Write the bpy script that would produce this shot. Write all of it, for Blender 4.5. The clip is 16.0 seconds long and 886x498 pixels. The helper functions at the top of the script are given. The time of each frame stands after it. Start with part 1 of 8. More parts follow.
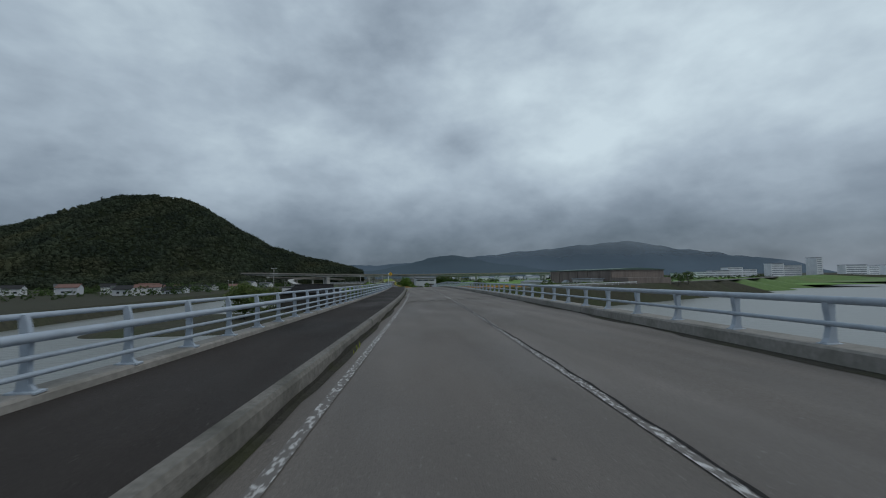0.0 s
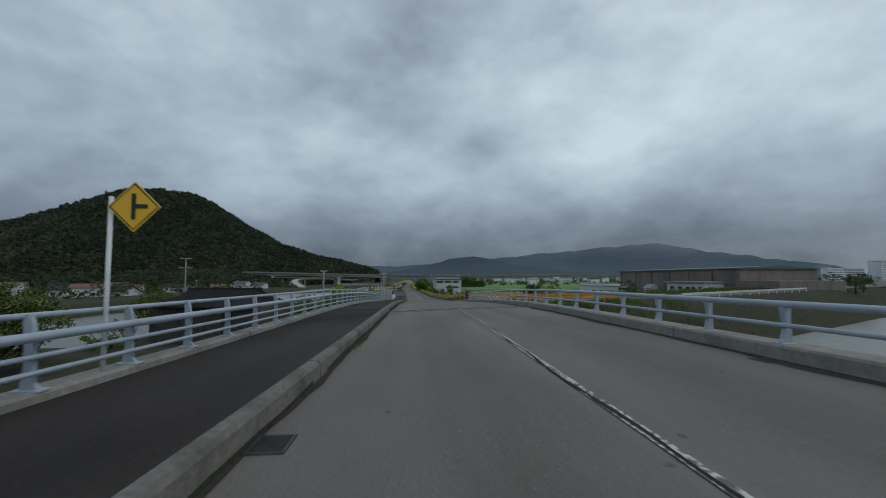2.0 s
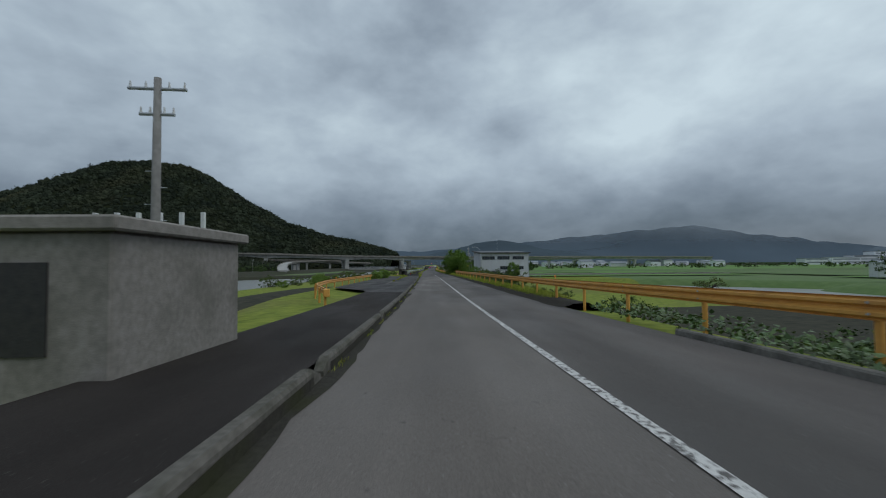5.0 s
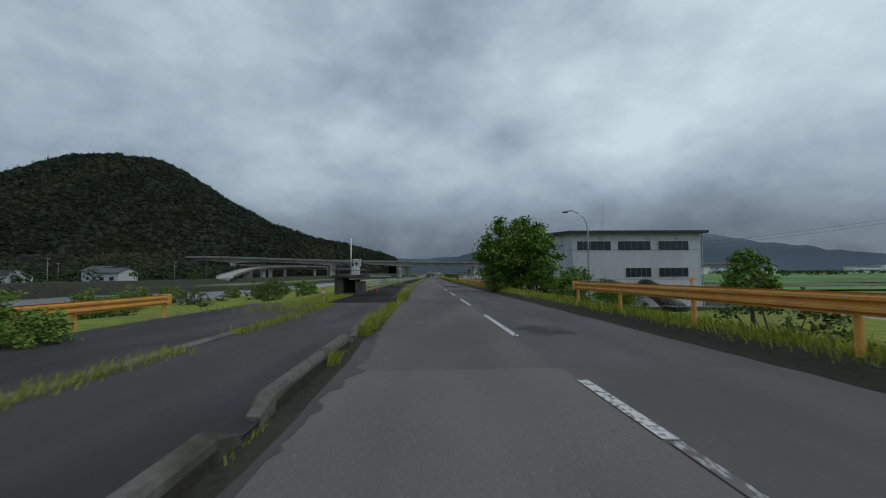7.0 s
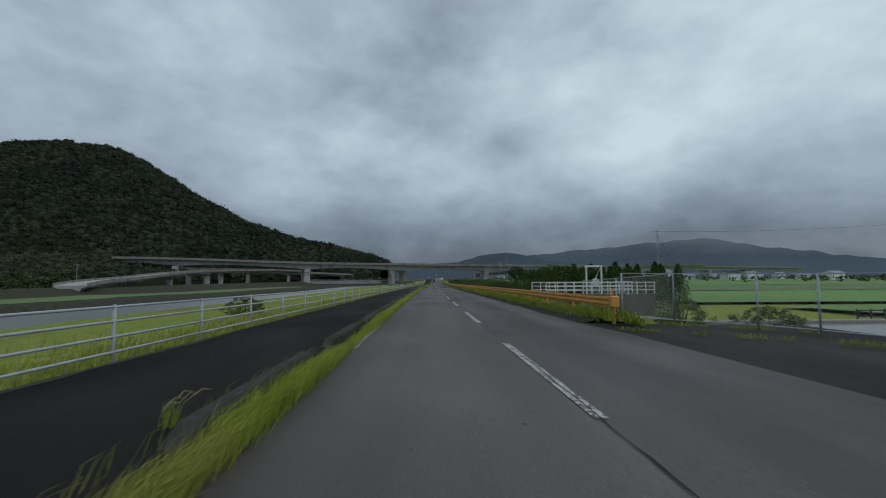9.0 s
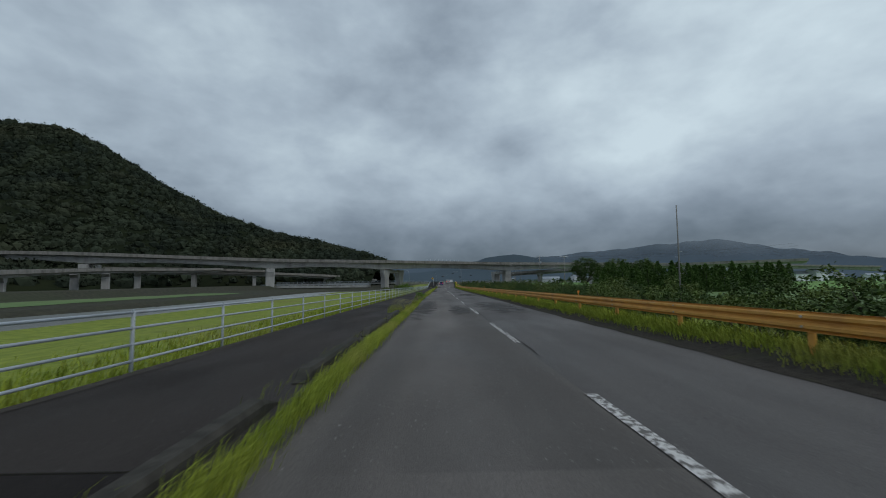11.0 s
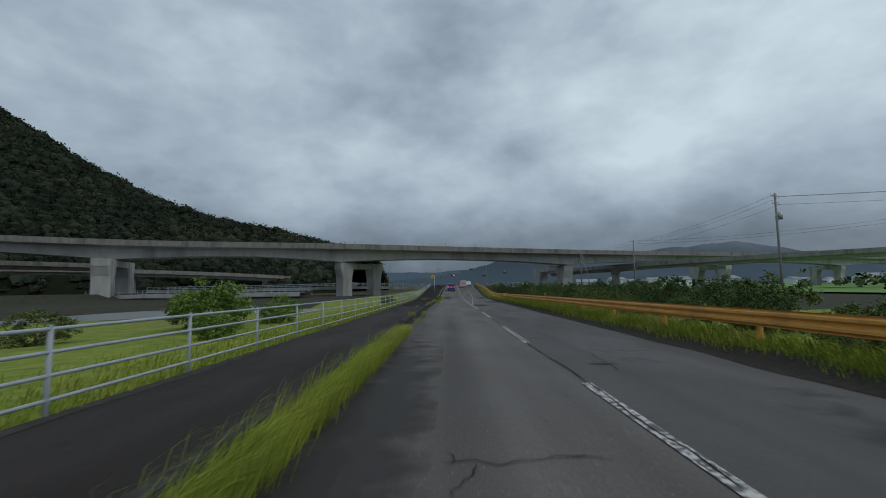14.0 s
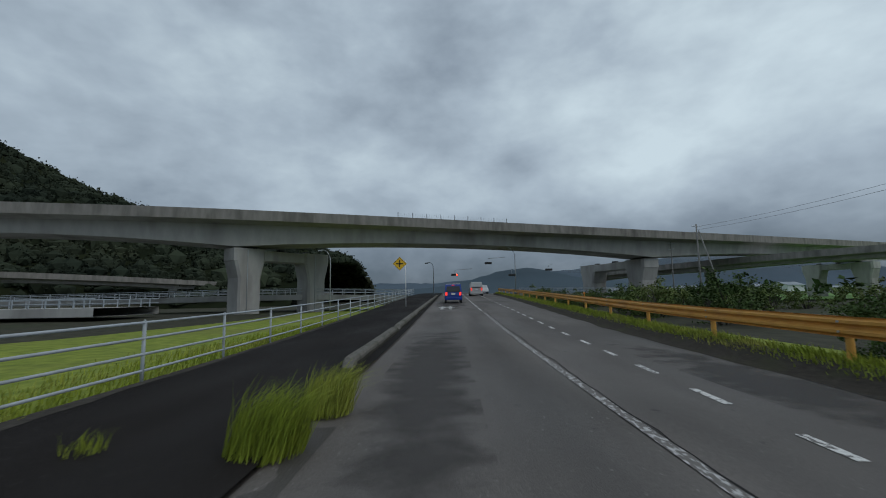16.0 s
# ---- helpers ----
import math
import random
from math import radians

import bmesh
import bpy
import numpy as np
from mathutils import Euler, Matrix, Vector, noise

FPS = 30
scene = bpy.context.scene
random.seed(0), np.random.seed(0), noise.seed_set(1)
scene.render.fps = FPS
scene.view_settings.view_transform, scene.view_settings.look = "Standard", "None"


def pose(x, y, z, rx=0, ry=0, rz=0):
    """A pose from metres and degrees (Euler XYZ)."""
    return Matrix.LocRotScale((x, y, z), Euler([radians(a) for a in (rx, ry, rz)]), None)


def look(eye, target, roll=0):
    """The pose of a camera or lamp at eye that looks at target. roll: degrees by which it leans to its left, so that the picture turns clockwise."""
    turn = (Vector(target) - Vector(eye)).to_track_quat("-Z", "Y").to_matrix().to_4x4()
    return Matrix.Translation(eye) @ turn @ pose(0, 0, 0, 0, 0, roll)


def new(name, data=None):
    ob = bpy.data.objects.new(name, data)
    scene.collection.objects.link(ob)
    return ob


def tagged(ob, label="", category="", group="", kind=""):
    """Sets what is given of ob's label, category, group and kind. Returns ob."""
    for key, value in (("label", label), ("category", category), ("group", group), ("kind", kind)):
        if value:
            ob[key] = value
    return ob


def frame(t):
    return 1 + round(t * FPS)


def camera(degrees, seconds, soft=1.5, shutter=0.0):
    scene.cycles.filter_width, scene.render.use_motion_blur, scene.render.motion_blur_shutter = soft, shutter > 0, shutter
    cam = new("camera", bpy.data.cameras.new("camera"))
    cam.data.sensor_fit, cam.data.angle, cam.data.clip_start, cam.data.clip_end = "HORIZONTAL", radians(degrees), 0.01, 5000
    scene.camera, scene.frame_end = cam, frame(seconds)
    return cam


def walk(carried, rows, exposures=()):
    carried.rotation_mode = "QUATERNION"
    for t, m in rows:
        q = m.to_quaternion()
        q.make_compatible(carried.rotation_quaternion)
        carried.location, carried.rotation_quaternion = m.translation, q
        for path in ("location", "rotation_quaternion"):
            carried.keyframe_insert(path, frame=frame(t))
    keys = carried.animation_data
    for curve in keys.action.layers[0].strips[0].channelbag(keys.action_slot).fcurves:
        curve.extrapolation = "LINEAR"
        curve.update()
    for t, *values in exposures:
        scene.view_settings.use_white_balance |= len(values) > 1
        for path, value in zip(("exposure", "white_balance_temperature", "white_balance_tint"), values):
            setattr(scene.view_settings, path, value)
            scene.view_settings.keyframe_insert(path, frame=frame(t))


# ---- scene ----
# Road coordinates: x = 0 on the centre line, y along the road, z = 0 on the bridge.
LENS = 91.7


def rz(y):
    """Height of the carriageway at y."""
    def ramp(y0, y1, s0, s1, v):
        if v <= y0:
            return 0.0
        u = min(v, y1) - y0
        return u * s0 + (s1 - s0) * u * u / (2 * (y1 - y0))
    z = -0.008 * min(y, 80.0)
    z += ramp(80.0, 100.0, -0.008, -0.046, y)
    z += ramp(100.0, 135.0, -0.046, -0.046, y)
    z += ramp(135.0, 205.0, -0.046, -0.009, y)
    z += ramp(205.0, 562.0, -0.009, -0.008, y)
    z += ramp(562.0, 585.0, -0.008, 0.030, y)
    z += ramp(585.0, 640.0, 0.030, 0.030, y)
    z += ramp(640.0, 680.0, 0.030, 0.0, y)
    return z


BEND = [(-120, -12.0), (-60, -6.8), (0, -1.53), (31, 0.89), (63, 2.57), (97, 3.40), (132, 3.66), (180, 3.42), (219, 2.99), (265, 2.07), (303, 1.07), (329, 0.45), (365, -0.08),
        (408, -0.48), (452, -0.55), (507, -0.44), (567, 0.0), (660, 0.86), (760, 1.8), (900, 3.1)]


def xc(y):
    """x of the road's centre line at y: a gentle bend to the left, then nearly straight."""
    if y <= BEND[0][0]:
        return BEND[0][1] + 0.087 * (y - BEND[0][0])
    for i in range(len(BEND) - 1):
        (x0, a), (x1, b) = BEND[i], BEND[i + 1]
        if y <= x1:
            p, q = BEND[max(0, i - 1)], BEND[min(len(BEND) - 1, i + 2)]
            m0, m1 = (b - p[1]) / (x1 - p[0]), (q[1] - a) / (q[0] - x0)
            d = x1 - x0
            t = (y - x0) / d
            return (2 * t ** 3 - 3 * t * t + 1) * a + (t ** 3 - 2 * t * t + t) * d * m0 + (3 * t * t - 2 * t ** 3) * b + (t ** 3 - t * t) * d * m1
    return BEND[-1][1] + 0.009 * (y - BEND[-1][0])


# seconds, distance from the centre line, y, yaw, pitch, roll (the camera rides about 1.42 m over the road)
PATH = [
    (0, -2.12, 0.0, -7.24, 3.66, 0.72),
    (0.5, -2.1, 15.3, -6.88, 4.44, 0.55),
    (1, -2.08, 31.1, -6.25, 4.52, 0.36),
    (1.5, -2.09, 47.1, -5.5, 4.38, 0.36),
    (2, -2.13, 63.3, -4.60, 3.90, 0.17),
    (2.5, -2.21, 79.9, -4.07, 3.68, 0.2),
    (3, -2.23, 96.9, -3.72, 3.1, 0.26),
    (3.5, -2.09, 114.5, -2.25, 2.31, 0.40),
    (4, -2.08, 132.5, -1.96, 2.12, 0.37),
    (4.2, -2.08, 139.9, -1.53, 1.69, 0.40),
    (6.3, -2.05, 218.9, -1.17, 2.87, 0.41),
    (6.5, -2.04, 226.5, -0.99, 2.93, 0.39),
    (7, -2.01, 245.5, -1.02, 3.05, 0.26),
    (7.5, -1.94, 264.8, -1.29, 3.38, 0.52),
    (8, -1.87, 284.2, -1.30, 3.65, 0.43),
    (8.5, -1.81, 303.1, -1.20, 3.65, 0.51),
    (9, -1.73, 321.7, -1.13, 3.86, 0.32),
    (9.2, -1.73, 329.2, -1.13, 3.76, 0.40),
    (11.3, -1.88, 407.8, -0.36, 4.30, 0.50),
    (11.5, -1.88, 415.2, -0.32, 4.18, 0.50),
    (12, -1.91, 433.8, -0.43, 4.36, 0.53),
    (12.5, -1.94, 452.5, -0.46, 4.60, 0.66),
    (13, -1.97, 471.1, -0.15, 5.76, 0.53),
    (13.5, -1.97, 489.3, 0.34, 5.65, 0.66),
    (14, -1.94, 506.9, 0.54, 5.00, 0.78),
    (14.5, -1.91, 523.8, 0.39, 4.74, 0.80),
    (15, -1.88, 539.7, 0.36, 4.75, 0.84),
    (15.5, -1.88, 553.9, 0.24, 4.90, 0.91),
    (16, -1.97, 567.1, 0.53, 6.46, 1.00),
]
# height of the eye over the road, as the springs give
EYES = [(0, 1.405), (1.0, 1.415), (2.0, 1.43), (2.5, 1.47), (3.0, 1.39), (3.5, 1.415), (4.0, 1.42)]


def eye_height(t):
    for (a, h), (b, k) in zip(EYES, EYES[1:]):
        if t <= b:
            return h + (k - h) * (t - a) / (b - a)
    return EYES[-1][1]


cam = camera(LENS, 16.0, soft=1.0, shutter=0.04)
walk(cam, [(t, pose(xc(y) + u, y, rz(y) + eye_height(t), 90 + pitch, roll, yaw)) for t, u, y, yaw, pitch, roll in PATH])

# ---- light ----
def sky_dir(px, py):
    """Direction of a cloud feature, by its bearing and height as tangents."""
    return Vector((px, 1.0, py)).normalized()


def make_world():
    w = bpy.data.worlds.new("overcast")
    w.use_nodes = True
    scene.world = w
    nt = w.node_tree
    nt.nodes.clear()
    N, L = nt.nodes.new, nt.links.new
    out, bg = N("ShaderNodeOutputWorld"), N("ShaderNodeBackground")
    tc, sep = N("ShaderNodeTexCoord"), N("ShaderNodeSeparateXYZ")
    L(tc.outputs["Generated"], sep.inputs[0])

    def m(op, a, b=None, c=None, clamp=False):
        n = N("ShaderNodeMath")
        n.operation, n.use_clamp = op, clamp
        for i, q in enumerate((a, b, c)):
            if q is None:
                continue
            if isinstance(q, (int, float)):
                n.inputs[i].default_value = q
            else:
                L(q, n.inputs[i])
        return n.outputs[0]
    mp0 = N("ShaderNodeMapping")
    mp0.inputs["Scale"].default_value = (1.0, 1.0, 1.75)
    L(tc.outputs["Generated"], mp0.inputs[0])

    def nz(scale, detail, rough, dist, off):
        mp = N("ShaderNodeMapping")
        mp.inputs["Location"].default_value = (off, off * 0.7, off * 0.3)
        mp.inputs["Rotation"].default_value = (0, 0.12, 0)
        L(mp0.outputs[0], mp.inputs[0])
        n = N("ShaderNodeTexNoise")
        for k, val in (("Scale", scale), ("Detail", detail), ("Roughness", rough), ("Distortion", dist)):
            n.inputs[k].default_value = val
        L(mp.outputs[0], n.inputs["Vector"])
        return n.outputs["Fac"]

    def ramp01(src, lo, hi, o0, o1):
        r = N("ShaderNodeMapRange")
        r.interpolation_type = "SMOOTHSTEP"
        for i, q in enumerate((lo, hi, o0, o1)):
            r.inputs[i + 1].default_value = q
        L(src, r.inputs[0])
        return r.outputs[0]
    big, mid, fine = nz(1.6, 2, 0.5, 0.2, SKY_OFF), nz(5.2, 4, 0.5, 0.15, 3.1), nz(14.0, 4, 0.55, 0.15, 7.7)
    v = m("ADD", m("MULTIPLY", m("SUBTRACT", big, 0.5), 0.22), m("MULTIPLY", m("SUBTRACT", mid, 0.5), 0.68))
    v = m("ADD", v, m("MULTIPLY", m("SUBTRACT", fine, 0.5), 0.24))
    # heavier cloud low down, thinner cloud overhead and towards the sun
    v = m("ADD", v, ramp01(sep.outputs[2], 0.02, 0.27, -0.46, 0.12))
    v = m("ADD", v, ramp01(sep.outputs[0], -0.1, 0.75, 0.0, 0.09))
    for px, py, size, amount in CLOUDS:
        sub = N("ShaderNodeVectorMath")
        sub.operation = "SUBTRACT"
        L(tc.outputs["Generated"], sub.inputs[0])
        sub.inputs[1].default_value = sky_dir(px, py)
        mul = N("ShaderNodeVectorMath")
        mul.operation = "MULTIPLY"
        L(sub.outputs[0], mul.inputs[0])
        mul.inputs[1].default_value = (1.0, 1.0, 1.9)
        dot = N("ShaderNodeVectorMath")
        dot.operation = "DOT_PRODUCT"
        L(mul.outputs[0], dot.inputs[0])
        L(mul.outputs[0], dot.inputs[1])
        g = m("POWER", 2.718, m("DIVIDE", dot.outputs["Value"], -size * size))
        v = m("ADD", v, m("MULTIPLY", g, amount))
    v = m("ADD", v, 0.5, clamp=True)
    ramp = N("ShaderNodeValToRGB")
    cr = ramp.color_ramp
    stops = SKY_STOPS
    cr.elements[0].position, cr.elements[0].color = stops[0][0], (*stops[0][1], 1)
    cr.elements[1].position, cr.elements[1].color = stops[-1][0], (*stops[-1][1], 1)
    for p, c in stops[1:-1]:
        cr.elements.new(p).color = (*c, 1)
    L(v, ramp.inputs[0])
    sky = N("ShaderNodeTexSky")
    sky.sky_type, sky.sun_disc = "NISHITA", False
    sky.sun_elevation, sky.sun_rotation = radians(50), radians(60)
    mixs = N("ShaderNodeMixRGB")
    mixs.blend_type = "ADD"
    mixs.inputs[0].default_value = 0.006
    L(ramp.outputs[0], mixs.inputs[1])
    L(sky.outputs[0], mixs.inputs[2])
    L(mixs.outputs[0], bg.inputs[0])
    bg.inputs[1].default_value = SKY_STRENGTH
    L(bg.outputs[0], out.inputs[0])


SKY_OFF = 0.0
SKY_STRENGTH = 0.75
SKY_STOPS = [(0.0, (0.125, 0.170, 0.222)), (0.33, (0.272, 0.340, 0.420)), (0.66, (0.485, 0.590, 0.690)), (1.0, (0.74, 0.885, 0.97))]
# bearing, height, spread, strength of the brighter and darker cloud masses
CLOUDS = [(0.13, 0.43, 0.09, 0.20), (0.40, 0.46, 0.14, 0.10), (0.88, 0.62, 0.34, 0.20), (0.42, 0.28, 0.10, 0.22), (0.24, 0.16, 0.10, 0.16), (0.66, 0.37, 0.16, 0.08),
          (-0.20, 0.34, 0.10, 0.14), (-0.38, 0.31, 0.10, 0.10), (-0.50, 0.55, 0.13, 0.14), (-0.76, 0.60, 0.22, 0.10), (-0.04, 0.20, 0.07, 0.10), (-0.36, 0.19, 0.10, 0.14),
          (-0.10, 0.54, 0.22, -0.12), (0.18, 0.32, 0.10, -0.12), (-0.10, 0.25, 0.08, -0.10), (0.33, 0.08, 0.2, -0.08), (-0.02, 0.07, 0.16, -0.06), (-0.60, 0.40, 0.18, -0.08), (0.85, 0.27, 0.2, -0.06)]
make_world()
sun = new("sun", bpy.data.lights.new("sun", "SUN"))
sun.data.energy, sun.data.angle, sun.data.color = 0.7, radians(35), (1.0, 0.97, 0.92)
sun.matrix_world = look((60, -40, 90), (0, 0, 0))


# ---- materials ----
def material(name, c1, c2, scale=3.0, rough=0.8, c3=None, scale3=0.35, amount3=0.5, bump=0.2, bscale=30.0, metal=0.0, detail=5.0, spec=0.5, island=0.0, stretch=None, lo3=0.5, hi3=0.72, streak=0.0):
    """Two-tone noise paint with a second, larger stain tone and fine relief, in world metres."""
    mt = bpy.data.materials.new(name)
    mt.use_nodes = True
    nt = mt.node_tree
    N, L = nt.nodes.new, nt.links.new
    b = nt.nodes["Principled BSDF"]
    geo = N("ShaderNodeNewGeometry")
    vec = geo.outputs["Position"]
    if stretch:
        mp = N("ShaderNodeMapping")
        mp.inputs["Scale"].default_value = stretch
        L(vec, mp.inputs[0])
        vec = mp.outputs[0]

    def nz(s, d):
        n = N("ShaderNodeTexNoise")
        n.inputs["Scale"].default_value, n.inputs["Detail"].default_value = s, d
        L(vec, n.inputs["Vector"])
        return n.outputs["Fac"]

    def mix(f, a, bb):
        x = N("ShaderNodeMixRGB")
        if isinstance(f, float):
            x.inputs[0].default_value = f
        else:
            L(f, x.inputs[0])
        for i, q in ((1, a), (2, bb)):
            if isinstance(q, tuple):
                x.inputs[i].default_value = (*q, 1)
            else:
                L(q, x.inputs[i])
        return x.outputs[0]

    def rmp(src, lo, hi):
        r = N("ShaderNodeMapRange")
        r.inputs[1].default_value, r.inputs[2].default_value = lo, hi
        L(src, r.inputs[0])
        return r.outputs[0]
    col = mix(rmp(nz(scale, detail), 0.3, 0.7), c1, c2)
    if c3:
        f = rmp(nz(scale3, 4.0), lo3, hi3)
        mm = N("ShaderNodeMath")
        mm.operation = "MULTIPLY"
        L(f, mm.inputs[0])
        mm.inputs[1].default_value = amount3
        col = mix(mm.outputs[0], col, c3)
    if island:
        hs = N("ShaderNodeHueSaturation")
        oi = N("ShaderNodeObjectInfo") if island < 0 else geo
        L(rmp(oi.outputs["Random"] if island < 0 else geo.outputs["Random Per Island"], 0.0, 1.0), hs.inputs["Fac"])
        hs.inputs["Fac"].default_value = 1.0
        nt.links.remove(hs.inputs["Fac"].links[0])
        r = N("ShaderNodeMapRange")
        r.inputs[3].default_value, r.inputs[4].default_value = 1 - abs(island), 1 + abs(island)
        L(oi.outputs["Random"] if island < 0 else geo.outputs["Random Per Island"], r.inputs[0])
        L(r.outputs[0], hs.inputs["Value"])
        L(col, hs.inputs["Color"])
        col = hs.outputs[0]
    if streak:
        # long faint bands along the road, as traffic wears them
        ms = N("ShaderNodeMapping")
        ms.inputs["Scale"].default_value = (1.0, 0.022, 1.0)
        L(geo.outputs["Position"], ms.inputs[0])
        ns = N("ShaderNodeTexNoise")
        ns.inputs["Scale"].default_value, ns.inputs["Detail"].default_value = 0.85, 3
        L(ms.outputs[0], ns.inputs["Vector"])
        rs = N("ShaderNodeMapRange")
        for i, q in ((1, 0.35), (2, 0.65), (3, 1 - streak), (4, 1 + streak)):
            rs.inputs[i].default_value = q
        L(ns.outputs["Fac"], rs.inputs[0])
        h2 = N("ShaderNodeHueSaturation")
        L(rs.outputs[0], h2.inputs["Value"])
        L(col, h2.inputs["Color"])
        col = h2.outputs[0]
    L(col, b.inputs["Base Color"])
    b.inputs["Roughness"].default_value, b.inputs["Metallic"].default_value = rough, metal
    b.inputs["Specular IOR Level"].default_value = spec
    if bump:
        bp = N("ShaderNodeBump")
        bp.inputs["Strength"].default_value, bp.inputs["Distance"].default_value = bump, 0.02
        L(nz(bscale, 3.0), bp.inputs["Height"])
        L(bp.outputs[0], b.inputs["Normal"])
    return mt


def asphalt(name, base, stain_colour, stain_scale, lo, hi, amount, streak=0.14, stretch=0.35, grit=0.5, rough=0.75, spec=0.3):
    """Worn asphalt: fine grain, pale aggregate, dark spots, damp stains and bands along the traffic."""
    mt = bpy.data.materials.new(name)
    mt.use_nodes = True
    nt = mt.node_tree
    N, L = nt.nodes.new, nt.links.new
    b = nt.nodes["Principled BSDF"]
    pos = N("ShaderNodeNewGeometry").outputs["Position"]

    def nz(scale, detail, sy=1.0, off=0.0):
        mp = N("ShaderNodeMapping")
        mp.inputs["Scale"].default_value, mp.inputs["Location"].default_value = (1.0, sy, 1.0), (off, off * 1.7, 0)
        L(pos, mp.inputs[0])
        n = N("ShaderNodeTexNoise")
        n.inputs["Scale"].default_value, n.inputs["Detail"].default_value = scale, detail
        L(mp.outputs[0], n.inputs["Vector"])
        return n.outputs["Fac"]

    def rng(src, a, c, lo_, hi_):
        r = N("ShaderNodeMapRange")
        for k, q in enumerate((a, c, lo_, hi_)):
            r.inputs[k + 1].default_value = q
        L(src, r.inputs[0])
        return r.outputs[0]

    def mul(p, q):
        m = N("ShaderNodeMath")
        m.operation = "MULTIPLY"
        L(p, m.inputs[0])
        L(q, m.inputs[1])
        return m.outputs[0]

    def mix(f, p, q):
        x = N("ShaderNodeMixRGB")
        L(f, x.inputs[0])
        for k, w in ((1, p), (2, q)):
            if isinstance(w, tuple):
                x.inputs[k].default_value = (*w, 1)
            else:
                L(w, x.inputs[k])
        return x.outputs[0]
    val = mul(rng(nz(44, 3, 0.6), 0.3, 0.7, 0.84, 1.16), rng(nz(0.45, 5, 0.4, 3.0), 0.35, 0.65, 0.90, 1.10))
    val = mul(val, rng(nz(0.9, 3, 0.02, 7.0), 0.35, 0.65, 1 - streak, 1 + streak))
    hs = N("ShaderNodeHueSaturation")
    hs.inputs["Color"].default_value = (*base, 1)
    L(val, hs.inputs["Value"])
    col = mix(rng(nz(stain_scale, 5, stretch, 11.0), lo, hi, 0.0, amount), hs.outputs[0], stain_colour)
    col = mix(rng(nz(30, 1, 0.7, 5.0), 0.71, 0.76, 0.0, grit), col, (0.30, 0.29, 0.275))
    col = mix(rng(nz(4.5, 2, 0.8, 9.0), 0.73, 0.77, 0.0, 0.6), col, (0.03, 0.028, 0.026))
    L(col, b.inputs["Base Color"])
    L(rng(nz(0.6, 4, 0.3, 15.0), 0.35, 0.65, rough - 0.12, rough + 0.1), b.inputs["Roughness"])
    b.inputs["Specular IOR Level"].default_value = spec
    bp = N("ShaderNodeBump")
    bp.inputs["Strength"].default_value, bp.inputs["Distance"].default_value = 0.6, 0.015
    L(nz(80, 3), bp.inputs["Height"])
    L(bp.outputs[0], b.inputs["Normal"])
    return mt


M_ASPHALT = asphalt("asphalt", (0.142, 0.126, 0.113), (0.095, 0.084, 0.076), 0.16, 0.5, 0.72, 0.7)
M_ASPHALT_R = asphalt("smooth_asphalt", (0.112, 0.100, 0.092), (0.070, 0.064, 0.060), 0.2, 0.48, 0.66, 0.7, grit=0.3)
M_ASPHALT_OLD = asphalt("old_asphalt", (0.112, 0.100, 0.092), (0.060, 0.054, 0.050), 0.28, 0.52, 0.70, 0.7, streak=0.22, grit=0.6)
M_ASPHALT_OLD_R = asphalt("old_smooth_asphalt", (0.088, 0.081, 0.078), (0.056, 0.052, 0.050), 0.28, 0.50, 0.72, 0.6, streak=0.16, grit=0.3)
M_DAMP = asphalt("damp_asphalt_band", (0.072, 0.065, 0.060), (0.046, 0.042, 0.039), 0.4, 0.45, 0.62, 0.7, streak=0.12, grit=0.35, rough=0.68)
M_WALK_WET = asphalt("damp_walkway_asphalt", (0.019, 0.0162, 0.015), (0.011, 0.0098, 0.0095), 0.35, 0.46, 0.62, 0.7, streak=0.1, stretch=0.5, grit=0.12, rough=0.85, spec=0.1)
M_DUST = material("footway_dust", (0.045, 0.040, 0.035), (0.080, 0.073, 0.064), 8, 0.95, (0.045, 0.040, 0.035), 1.5, 0.7, 0.5, 40, spec=0.1)
M_SHOULDER = material("dark_verge_dirt", (0.026, 0.022, 0.018), (0.050, 0.044, 0.036), 9, 0.95, (0.045, 0.050, 0.022), 1.2, 0.6, 0.9, 40, spec=0.15)
M_LANE = asphalt("worn_lane_asphalt", (0.052, 0.046, 0.043), (0.026, 0.023, 0.022), 0.4, 0.47, 0.60, 0.8, streak=0.25, stretch=0.14, grit=0.25, rough=0.72)
M_GUTTER = material("gutter_dirt", (0.034, 0.032, 0.026), (0.062, 0.058, 0.048), 14, 0.95, (0.042, 0.046, 0.018), 0.9, 0.7, 0.6, 70, spec=0.15)
M_WALK = asphalt("walkway_asphalt", (0.037, 0.0315, 0.0285), (0.020, 0.0175, 0.016), 0.35, 0.50, 0.64, 0.7, streak=0.1, stretch=0.5, grit=0.2, rough=0.85, spec=0.15)
M_CONC = material("concrete", (0.20, 0.187, 0.168), (0.29, 0.272, 0.247), 9, 0.85, (0.11, 0.105, 0.085), 0.8, 0.7, 0.3, 40)
M_KERB = material("kerb_concrete", (0.11, 0.102, 0.09), (0.19, 0.177, 0.155), 14, 0.9, (0.055, 0.053, 0.042), 1.2, 0.85, 0.5, 45)
M_KERBDARK = material("mossy_kerb_concrete", (0.10, 0.094, 0.082), (0.175, 0.164, 0.146), 14, 0.95, (0.045, 0.048, 0.030), 1.4, 0.8, 0.5, 45, spec=0.2)
